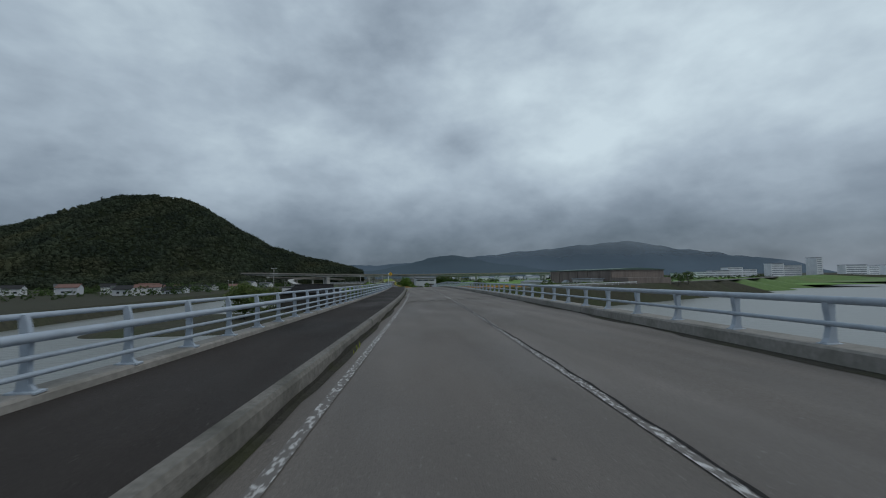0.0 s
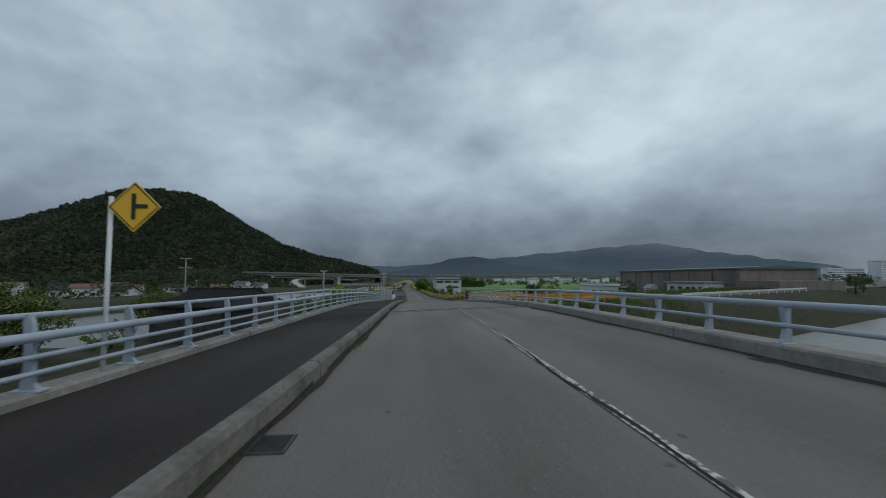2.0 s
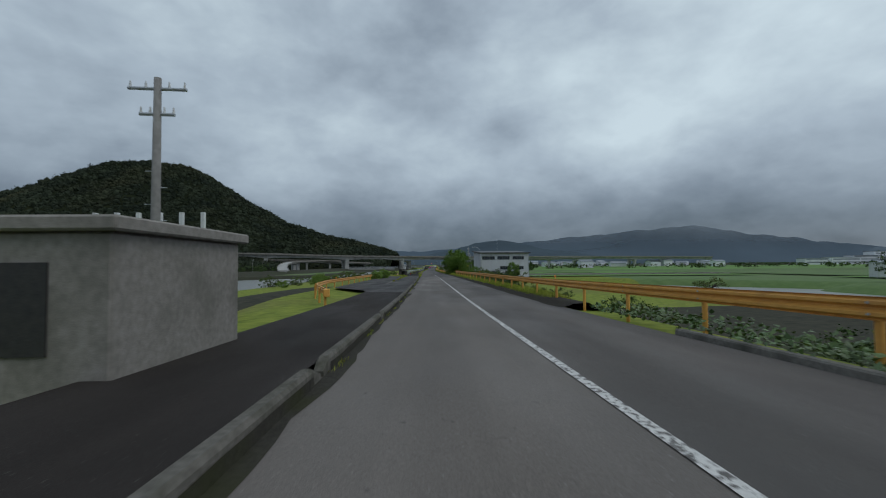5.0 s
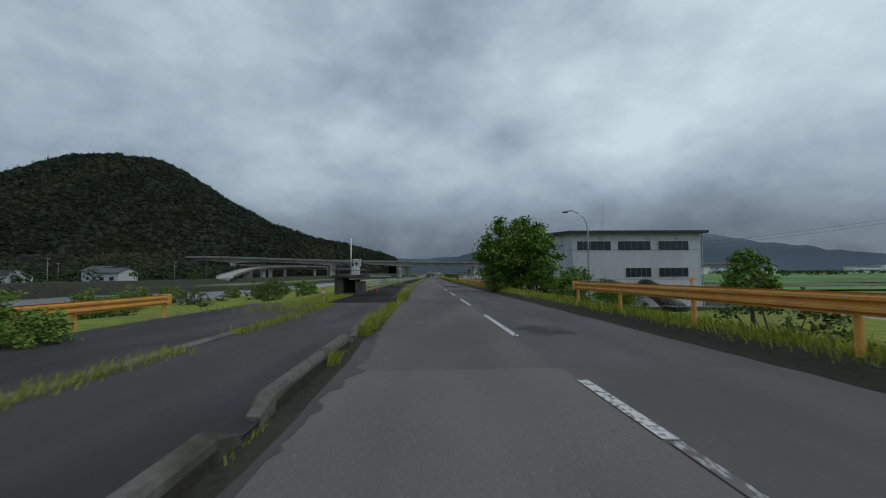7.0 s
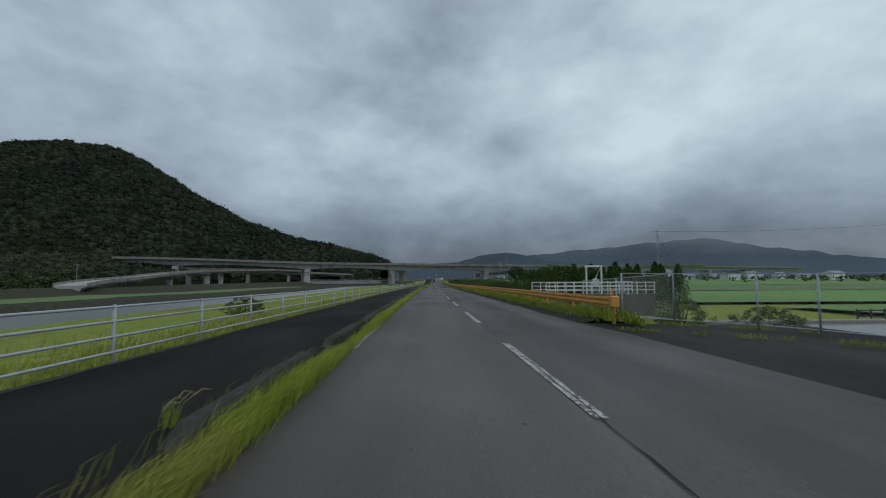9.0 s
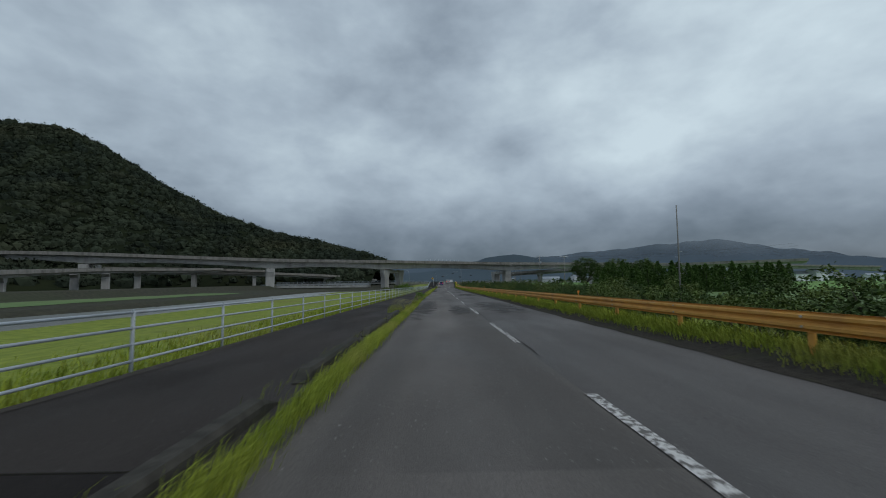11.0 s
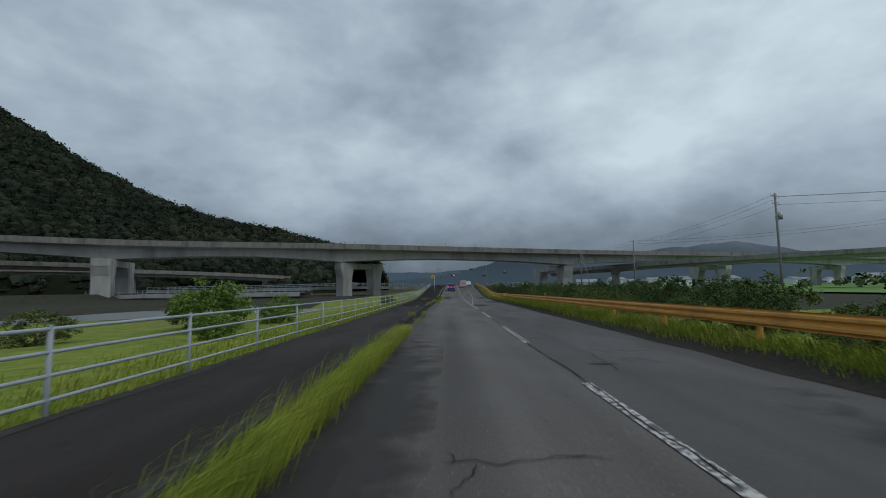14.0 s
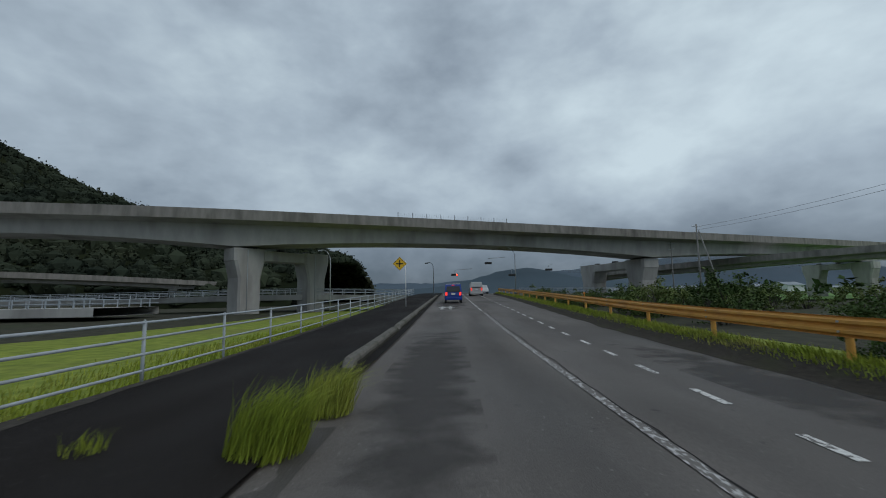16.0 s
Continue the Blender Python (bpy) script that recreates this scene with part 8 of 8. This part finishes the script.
def warning_sign(u, y, z, side, base, label, symbol, pole_off=-0.33, back=False):
    x = xc(y)
    root = thing("warning_sign", (x + u + pole_off, y, rz(y) + base), label, "road sign", "warning signs")
    zz = z - base
    put("pole", Geo().tube([(0, 0.05, -0.2), (0, 0.05, zz + side * 0.3)], 0.03, 8), M_WHITERAIL, root, smooth=True)
    q = side / math.sqrt(2)
    c = -pole_off

    def diamond(k, y0, y1):
        return Geo().prism([(c, zz - q * k), (c + q * k, zz), (c, zz + q * k), (c - q * k, zz)], lambda a, b: (a, y0, b), lambda a, b: (a, y1, b))
    plate = put("plate", diamond(1.0, 0.0, 0.012), M_GALV if back else M_SIGNYELLOW, root)
    if not back:
        rim = Geo()
        k0, k1 = 0.93, 0.87
        out = [(c, zz - q * k0), (c + q * k0, zz), (c, zz + q * k0), (c - q * k0, zz)]
        inn = [(c, zz - q * k1), (c + q * k1, zz), (c, zz + q * k1), (c - q * k1, zz)]
        rim.add([(a, -0.003, b) for a, b in out + inn], [(i, (i + 1) % 4, 4 + (i + 1) % 4, 4 + i) for i in range(4)])
        put("border", rim, M_SIGNBLACK, plate)
        sy = Geo()
        for x0, z0, x1, z1 in symbol:
            sy.box(c + x0 * q, -0.006, zz + z0 * q, c + x1 * q, -0.002, zz + z1 * q)
        put("symbol", sy, M_SIGNBLACK, plate)
    else:
        put("stiffener", Geo().box(c - q * 0.5, -0.03, zz - 0.03, c + q * 0.5, 0.0, zz + 0.03), M_GALV, plate)


warning_sign(-6.05, 69.4, 2.46, 0.49, 0.25, "yellow diamond warning sign with a side junction symbol", [(-0.10, -0.5, 0.06, 0.52), (0.06, -0.06, 0.52, 0.10)])
warning_sign(-5.85, 600.0, 3.35, 0.76, -0.2, "yellow diamond warning sign with a crossroads symbol", [(-0.08, -0.5, 0.08, 0.5), (-0.5, -0.08, 0.5, 0.08)], 0.45)
warning_sign(4.6, 169.2, 2.3, 0.50, 0.1, "grey back of a diamond warning sign on a post", (), 0.0, back=True)
ys = thing("notice_plate", (14.55, 328.6, -3.5), "plain yellow notice plate on the utility pole", "sign")
put("plate", Geo().box(-0.36, -0.30, 0, 0.28, -0.28, 0.52, 0.005), M_SIGNYELLOW, ys)
put("band", Geo().box(-0.05, -0.28, 0.2, 0.45, -0.05, 0.26), M_GALV, ys)

# traffic signals at the junction
for x, z, lit in ((-0.6, -2.5, True), (9.2, -2.7, False), (5.2, -0.6, False), (15.5, -1.9, False)):
    sg = thing("traffic_signal", (x, 640.5, z), "horizontal traffic signal with a lit red lamp" if lit else "dark traffic signal head seen edge on", "traffic signal", "traffic signals")
    put("housing", Geo().box(-0.6, 0, -0.18, 0.6, 0.25, 0.18, 0.04), M_STEELDARK, sg)
    for k in range(3):
        put("lens", Geo().tube([(-0.38 + 0.38 * k, -0.02, 0), (-0.38 + 0.38 * k, 0.0, 0)], 0.14, 12), M_SIGNALRED if (lit and k == 2) else M_SIGNBLACK, sg)
    put("bracket", Geo().tube([(0, 0.2, 0.1), (0, 0.25, 0.8), (3.0 if x < 9 else 0.6, 0.3, 1.0)], 0.04, 6), M_GALV, sg)


# ---- vehicles ----
def vehicle(at, yaw, l, w, h, body, label, van=False, lit=True, category="car"):
    """A car seen from behind: body, glass house, lamps, wheels; it points along +y."""
    root = thing("car" if not van else "van", Matrix.Translation(at) @ Matrix.Rotation(yaw, 4, "Z"), label, category, "vehicles")
    hw = w / 2
    if van:
        prof = [(0, 0.32), (0.05, 0.85), (0.06, h * 0.60), (0.16, h - 0.10), (0.35, h), (l - 1.5, h), (l - 0.75, h * 0.60), (l - 0.1, h * 0.48), (l, 0.5), (l - 0.05, 0.3)]
    else:
        prof = [(0, 0.36), (0.02, 0.75), (0.10, h * 0.58), (0.28, h - 0.12), (0.5, h), (l - 2.0, h), (l - 1.15, h * 0.62), (l - 0.15, h * 0.52), (l, 0.5), (l - 0.05, 0.32)]
    n = len(prof)
    vs = []
    for s, k in ((-1, 0.94), (-1, 1.0), (1, 1.0), (1, 0.94)):
        for y, z in prof:
            tum = 1.0 - 0.13 * max(0.0, (z - h * 0.58) / (h * 0.42))
            inset = 0.04 if k < 1 else 0.0
            vs.append((s * hw * tum * k, y + (inset if y < 1 else -inset if y > l - 1 else 0), z - (inset if z > h * 0.9 else 0)))
    vs2 = [vs[i] for i in range(n)] + [vs[n + i] for i in range(n)] + [vs[2 * n + i] for i in range(n)] + [vs[3 * n + i] for i in range(n)]
    g = Geo()
    fs = [tuple(range(n)), tuple(range(4 * n - 1, 3 * n - 1, -1))]
    for r in range(3):
        fs += [(r * n + i, r * n + n + i, r * n + n + (i + 1) % n, r * n + (i + 1) % n) for i in range(n)]
    g.add(vs2, fs)
    b = put("body", g, body, root)
    rw_ = hw * 0.80
    z0, z1 = h * 0.60, h * 0.88
    y0 = 0.085 if van else 0.10
    put("rear_window", Geo().prism([(-rw_, z0), (rw_, z0), (rw_ * 0.9, z1), (-rw_ * 0.9, z1)], lambda x, z: (x, y0 + (z - z0) * 0.42 - 0.06, z), lambda x, z: (x, y0 + (z - z0) * 0.42 + 0.02, z)), M_CARGLASS, root)
    for s in (-1, 1):
        put("side_window", Geo().prism([(0.55, z0), (l - 1.35, z0), (l - 1.95, z1), (0.7, z1)], lambda y, z: (s * (hw * (1.0 - 0.13 * (z - h * 0.58) / (h * 0.42)) + 0.006), y, z), lambda y, z: (s * (hw * (1.0 - 0.13 * (z - h * 0.58) / (h * 0.42)) - 0.02), y, z)), M_CARGLASS, root)
        put("tail_lamp", Geo().box(s * hw * 0.80 - 0.09, -0.03, h * 0.40, s * hw * 0.80 + 0.09, 0.06, h * 0.58, 0.02), M_TAIL if lit else M_RED, root)
        for y in (0.75, l - 0.8):
            wh = put("wheel", Geo().tube([(s * (hw - 0.17), y, 0.30), (s * (hw + 0.01), y, 0.30)], 0.30, 16), M_TYRE, root)
            put("rim", Geo().tube([(s * (hw - 0.05), y, 0.30), (s * (hw + 0.02), y, 0.30)], 0.18, 12), M_GALV, wh)
    put("bumper", Geo().box(-hw * 0.97, -0.06, 0.30, hw * 0.97, 0.12, 0.52, 0.03), body, root)
    put("number_plate", Geo().box(-0.17, -0.045, h * 0.44, 0.17, -0.02, h * 0.44 + 0.16, 0.005), M_WHITERAIL, root)
    put("high_brake_lamp", Geo().box(-0.12, 0.22, h * 0.93, 0.12, 0.30, h * 0.95), M_TAIL if lit else M_RED, root)
    return b


vehicle((xc(606) - 1.75, 605.5, rz(606)), 0.0, 3.4, 1.55, 1.72, M_CARBLUE, "blue compact car with a white roof waiting at the lights")
rf = Geo().box(-0.62, 0.45, 1.70, 0.62, 1.9, 1.745, 0.015)
put("roof_panel", rf, M_CARWHITE, bpy.data.objects["car"], label="white roof panel")
vehicle((xc(627) + 1.6, 627.0, rz(627)), 0.0, 4.7, 1.75, 1.98, M_CARSILVER, "silver grey van waiting in the turning lane", True, category="van")
vehicle((xc(641) + 3.6, 645.0, rz(641)), math.pi, 4.4, 1.7, 1.55, M_CARWHITE, "white car facing the junction", lit=False)
for x, y, body, van in ((85.2, 176.4, M_CARWHITE, True), (87.6, 172.6, M_CARSILVER, True)):
    vehicle((x, y, -3.7), 0.5, 4.6, 1.75, 1.9, body, "pale van parked in front of the factory" if body is M_CARWHITE else "grey van parked in front of the factory", True, lit=False, category="van")
g = Geo().box(-9, -4.0, -4.0, 9, 6.5, -0.02, 0.05)
put("parking_terrace", g, M_DARKCONC, at=Matrix.Translation((85.6, 172.5, -3.7)) @ Matrix.Rotation(-1.484, 4, "Z"), label="raised concrete parking terrace by the factory", category="terrace", kind="structure")

# stop line, arrow marks
stroke("stop_line", M_PAINT, -3.2, 634.0, -3.2, 634.5, 0.1, "white stop line", "junction marks")
g = Geo()
g.strip([[on_road(u, 0.045, y) for u in steps(-3.2, 0.3, 0.5)] for y in (632.0, 632.5)])
put("stop_line", g, M_PAINT, label="white stop line at the junction", category="road marking", group="junction marks", kind="structure")
for k in range(9):
    g = Geo()
    u = -3.2 + k * 0.95
    g.strip([[on_road(u + s, 0.045, y) for s in (0, 0.45)] for y in (635.0, 638.2)])
    put("crossing_bar", g, M_PAINT, label="white zebra crossing bar", category="road marking", group="junction marks", kind="structure")
for u in (-2.6, -2.0):
    g = Geo()
    g.add([on_road(u + a, 0.044, 596 + b) for a, b in ((-0.1, 0), (0.1, 0), (0.1, 2.2), (0.32, 2.2), (0, 3.8), (-0.32, 2.2), (-0.1, 2.2))], [(0, 1, 2, 6), (3, 4, 5)])
    put("lane_arrow", g, M_PAINT, label="white painted lane arrow", category="road marking", group="junction marks", kind="structure")


# ---- water gates and small works ----
def gate_platform():
    x, y = xc(278) - 7.85, 279.0
    zb = rz(278)
    root = thing("sluice_gate", (x, y, zb - 1.6), "weathered concrete sluice platform with dark railings and a white hoist box", "sluice gate")
    put("side_wall", Geo().box(-1.0, -0.9, -1.0, -0.35, 1.3, 2.9, 0.03), M_DARKCONC, root)
    put("side_wall", Geo().box(0.55, -0.9, -1.0, 1.0, 1.3, 2.6, 0.03), M_DARKCONC, root)
    put("back_wall", Geo().box(-0.35, 0.9, -1.0, 0.55, 1.3, 2.7, 0.02), M_DARKCONC, root)
    put("platform", Geo().box(-1.2, -1.1, 2.9, 1.3, 1.5, 3.12, 0.03), M_DARKCONC, root)
    for a, b in (((-1.15, -1.05), (1.25, -1.05)), ((1.25, -1.05), (1.25, 1.45)), ((1.25, 1.45), (-1.15, 1.45)), ((-1.15, 1.45), (-1.15, -1.05))):
        for z in (3.45, 3.95):
            put("rail", Geo().tube([(*a, z), (*b, z)], 0.022, 6), M_STEELDARK, root)
        for k in range(12):
            t_ = k / 12
            px_, py_ = a[0] + (b[0] - a[0]) * t_, a[1] + (b[1] - a[1]) * t_
            put("baluster", Geo().tube([(px_, py_, 3.1), (px_, py_, 3.95)], 0.012, 5), M_STEELDARK, root)
    put("ladder", Geo().tube([(-0.8, -1.15, 0.2), (-0.8, -1.15, 3.6)], 0.02, 6).tube([(-0.45, -1.15, 0.2), (-0.45, -1.15, 3.6)], 0.02, 6).tube([(-0.8, -1.15, 3.6), (-0.8, -0.9, 3.75), (-0.8, -0.7, 3.6)], 0.02, 6).tube([(-0.45, -1.15, 3.6), (-0.45, -0.9, 3.75), (-0.45, -0.7, 3.6)], 0.02, 6), M_STEELDARK, root)
    put("hoist_base", Geo().box(0.15, -0.3, 3.1, 0.7, 0.3, 3.75, 0.03), M_WHITERAIL, root)
    box = put("hoist_box", Geo().box(0.28, -0.28, 3.75, 0.78, 0.28, 4.22, 0.02).box(0.22, -0.34, 4.22, 0.84, 0.34, 4.30, 0.02), M_WHITERAIL, root, label="white hoist box")
    put("box_window", Geo().box(0.45, -0.30, 3.85, 0.60, -0.27, 4.1), M_PANE, box)
    put("spindle_tube", Geo().tube([(0.05, 0, 3.1), (0.05, 0, 5.95)], 0.05, 8), M_WHITERAIL, root, smooth=True)


gate_platform()


def marker_post(x, y, z, h, mats, label):
    root = thing("marker_post", (x, y, z), label, "marker post", "marker posts")
    n = len(mats)
    for k, m in enumerate(mats):
        put("band", Geo().tube([(0, 0, h * k / n), (0, 0, h * (k + 1) / n)], 0.055, 10), m, root, smooth=False)


marker_post(xc(275) - 9.0, 275.2, gz(xc(275) - 9.0, 275.2), 0.85, (M_WHITERAIL, M_RED, M_WHITERAIL, M_RED), "red and white banded marker post in the grass")
marker_post(xc(281) - 5.95, 281.1, rz(281) + 0.03, 0.55, (M_RED, M_RED), "short orange red bollard on the footway")


def white_gate(at, yaw, label):
    """White railings round a canal gate with a small hoist frame."""
    root = thing("canal_gate", Matrix.Translation(at) @ Matrix.Rotation(yaw, 4, "Z"), label, "canal gate", "canal gates")
    put("deck", Geo().box(-4.2, -1.2, -1.6, 4.2, 1.8, 0.0, 0.03), M_DARKCONC, root)
    for y in (-1.15, 1.75):
        for z in (0.30, 0.58, 0.86):
            put("rail", Geo().box(-4.2, y - 0.025, z - 0.03, 4.2, y + 0.025, z + 0.03), M_WHITERAIL, root)
        for k in range(13):
            x = -4.2 + 0.7 * k
            put("post", Geo().box(x - 0.03, y - 0.03, 0, x + 0.03, y + 0.03, 0.92), M_WHITERAIL, root)
    for x in (-0.55, 0.65):
        put("hoist_leg", Geo().box(x - 0.05, -0.05, 0, x + 0.05, 0.05, 2.1), M_WHITERAIL, root)
    put("hoist_beam", Geo().box(-0.65, -0.06, 2.02, 0.75, 0.06, 2.14), M_WHITERAIL, root)
    put("hoist_brace", Geo().tube([(0.65, 0, 2.1), (0.2, 0.0, 1.2), (0.65, 0, 0.6)], 0.035, 6), M_WHITERAIL, root)
    put("hoist_wheel", Geo().tube([(0.1, -0.15, 0.9), (0.1, -0.1, 0.9)], 0.28, 14), M_WHITERAIL, root)


white_gate((xc(354) + 10.8, 354.0, rz(354) + 0.45), 0.12, "white railed canal gate with a hoist frame")
# river gate seen beyond the white fence
rgate = thing("river_gate", (-9.2, 186.0, -4.7), "pale blue steel river gate with tall white frame bars", "river gate")
put("girder", Geo().box(-9.0, 0.0, 0.6, 2.4, 0.8, 1.7, 0.05), M_BLUERAIL, rgate)
put("walkway", Geo().box(-9.5, -0.6, 1.7, 2.6, 1.2, 1.85, 0.02), M_GREYRAIL, rgate)
for k in range(6):
    x = -2.0 + k * 0.8
    put("frame_bar", Geo().box(x - 0.06, 0.1, 1.8, x + 0.06, 0.25, 4.1), M_WHITERAIL, rgate)
put("frame_beam", Geo().box(-2.1, 0.08, 2.4, 2.1, 0.28, 2.55), M_WHITERAIL, rgate)
for x in (-8.5, -5.0, -1.5, 2.0):
    put("gate_pier", Geo().box(x - 0.5, -0.3, -4.4, x + 0.5, 2.0, 0.6, 0.05), M_CONC, rgate)
cb = thing("gate_house", (xc(177) - 7.4, 177.0, rz(177) - 1.0), "small concrete gate house with a dark doorway beside the footway", "gate house")
put("wall", Geo().box(-1.5, -1.6, -0.6, 1.3, 2.0, 3.1, 0.04), M_CONC, cb)
put("door", Geo().box(-0.7, -1.63, 1.5, 0.5, -1.58, 2.7), M_STEELDARK, cb)
put("parapet", Geo().box(-1.65, -1.75, 3.1, 1.45, 2.15, 3.3, 0.03), M_CONC, cb)

# chain-link fence and canal by the access
def chain_fence(path, h, label):
    o = Vector(path[0])
    root = thing("chain_link_fence", o, label, "fence", "chain-link fences")
    for p, q in zip(path, path[1:]):
        p, q = Vector(p), Vector(q)
        d = q - p
        put("post", Geo().tube([p - o - Vector((0, 0, 0.2)), p - o + Vector((0, 0, h))], 0.028, 8), M_GALV, root, smooth=True)
        for z in (0.08, h):
            put("rail", Geo().tube([p - o + Vector((0, 0, z)), q - o + Vector((0, 0, z))], 0.018, 6), M_GALV, root)
        g = Geo()
        n = int(d.length / 0.11)
        m = h - 0.1
        for k in range(-int(m / 0.11), n):
            for s in (1, -1):
                a0, a1 = k * 0.11, k * 0.11 + m
                z0, z1 = (0.1, h) if s > 0 else (h, 0.1)
                if a0 < 0:
                    z0 += (z1 - z0) * (-a0 / m)
                    a0 = 0
                if a1 > d.length:
                    f_ = (d.length - a0) / (a1 - a0)
                    z1 = z0 + (z1 - z0) * f_
                    a1 = d.length
                e = d / d.length
                g.tube([p - o + e * a0 + Vector((0, 0, z0)), p - o + e * a1 + Vector((0, 0, z1))], 0.0017, 3)
        put("mesh_panel", g, M_GALV, root)
    put("post", Geo().tube([Vector(path[-1]) - o - Vector((0, 0, 0.2)), Vector(path[-1]) - o + Vector((0, 0, h))], 0.028, 8), M_GALV, root)


xr = xc(334)
chain_fence([(xr + 5.2, 337.0, rz(336) + 0.05), (xr + 6.5, 336.0, rz(336) + 0.03), (xr + 8.2, 334.5, rz(335)), (xr + 9.0, 333.3, rz(335) - 0.02), (xr + 9.8, 331.7, rz(335) - 0.03), (xr + 11.0, 329.5, rz(335) - 0.05)], 1.62, "rusty grey chain-link fence at the access")
chain_fence([(xr + 6.5, 336.0, rz(336) + 0.03), (xr + 6.7, 341.0, rz(341) - 0.1), (xr + 6.9, 346.0, rz(346) - 0.2)], 1.62, "rusty grey chain-link fence along the canal")
chain_fence([(13.0, 284.0, -6.6), (16.0, 283.8, -6.7), (19.0, 283.7, -6.8), (22.0, 283.6, -6.9), (26.0, 283.5, -6.9), (30, 283.5, -6.9)], 1.4, "low chain-link fence before the pump house")
g = Geo()
g.strip([[(xr + a, y, rz(y) + 0.005 - 0.02 * max(0, a - 4)) for a in steps(3.2, 11.0, 1.5)] for y in steps(326.5, 336.2, 1.2)])
put("access_apron", g, M_WALK, label="cracked dark asphalt apron at the field access", category="pavement", kind="structure")
for y0, y1, z, mat, nm, lb, ct in ((339.0, 345.5, -7.0, None, "canal_water", "pale water in the irrigation canal", "water"),):
    g = Geo().strip([[(x, y, z) for x in steps(14, 120, 10)] for y in (y0, y1)])
    put("canal", g, bpy.data.materials["river_water"], label=lb, category=ct, kind="structure")
for y0, y1 in ((338.4, 339.0), (345.5, 346.1)):
    g = Geo().box(14, y0, -8.0, 120, y1, -6.8, 0.03)
    put("canal_wall", g, M_CONC, label="low concrete wall of the irrigation canal", category="wall", group="canal walls", kind="structure")
def rail_fence(x0, x1, y, z, label):
    root = thing("post_rail_fence", (x0, y, z), label, "fence", "field fences")
    n = int((x1 - x0) / 0.9)
    for k in range(n + 1):
        put("post", Geo().box(k * 0.9 - 0.04, -0.04, -0.3, k * 0.9 + 0.04, 0.04, 0.75), M_STEELDARK, root)
    for zz in (0.25, 0.65):
        put("rail", Geo().box(0, -0.03, zz - 0.04, n * 0.9, 0.03, zz + 0.04), M_STEELDARK, root)


rail_fence(26, 44, 349.0, -7.2, "dark post and rail fence along the canal")
rail_fence(48, 70, 350.5, -7.2, "dark post and rail fence along the canal")
bush(B3, (xr + 10.5, 342.5, rz(342) - 1.0), "mounded pale green shrub behind the chain-link fence", "canal shrubs", 0.55, 0.2)
bush(B3, (xr + 13.5, 341.0, rz(342) - 1.3), "mounded pale green shrub behind the chain-link fence", "canal shrubs", 0.55, 1.9)
bush(B2, (xr + 8.0, 347.0, rz(342) - 0.6), "mounded pale green shrub behind the chain-link fence", "canal shrubs", 0.5, 2.4)

# hard standing in front of the pump house
g = Geo()
g.strip([[(xc(y) + u, y, ground_z(xc(y) + u, y) + 0.05) for u in steps(4.75, 32, 0.9)] for y in steps(286, 336, 1.5)])
put("forecourt", g, M_BANKDARK, label="dark weedy gravel yard behind the guard rail", category="pavement", kind="structure")

# drain grates
for u, y in ((-3.47, 36.6), (-3.47, 67.3), (-3.47, 97.5), (4.0, 40.4), (4.0, 70.6), (4.0, 86.0)):
    o = Vector(on_road(u, 0.012, y))
    gr_ = thing("drain_grate", o, "rusty steel drain grate at the kerb", "drain", "drain grates")
    put("frame", Geo().box(-0.17, -0.22, -0.03, 0.17, -0.19, 0.004).box(-0.17, 0.19, -0.03, 0.17, 0.22, 0.004).box(-0.17, -0.19, -0.03, -0.14, 0.19, 0.004).box(0.14, -0.19, -0.03, 0.17, 0.19, 0.004), M_STEELDARK, gr_)
    # near-black plate close under the bars stands in for the shaded pit
    put("pit", Geo().box(-0.14, -0.19, -0.03, 0.14, 0.19, -0.012), M_SIGNBLACK, gr_)
    for k in range(9):
        put("bar", Geo().box(-0.14, -0.18 + k * 0.042, -0.012, 0.14, -0.162 + k * 0.042, 0.003), M_STEELDARK, gr_)
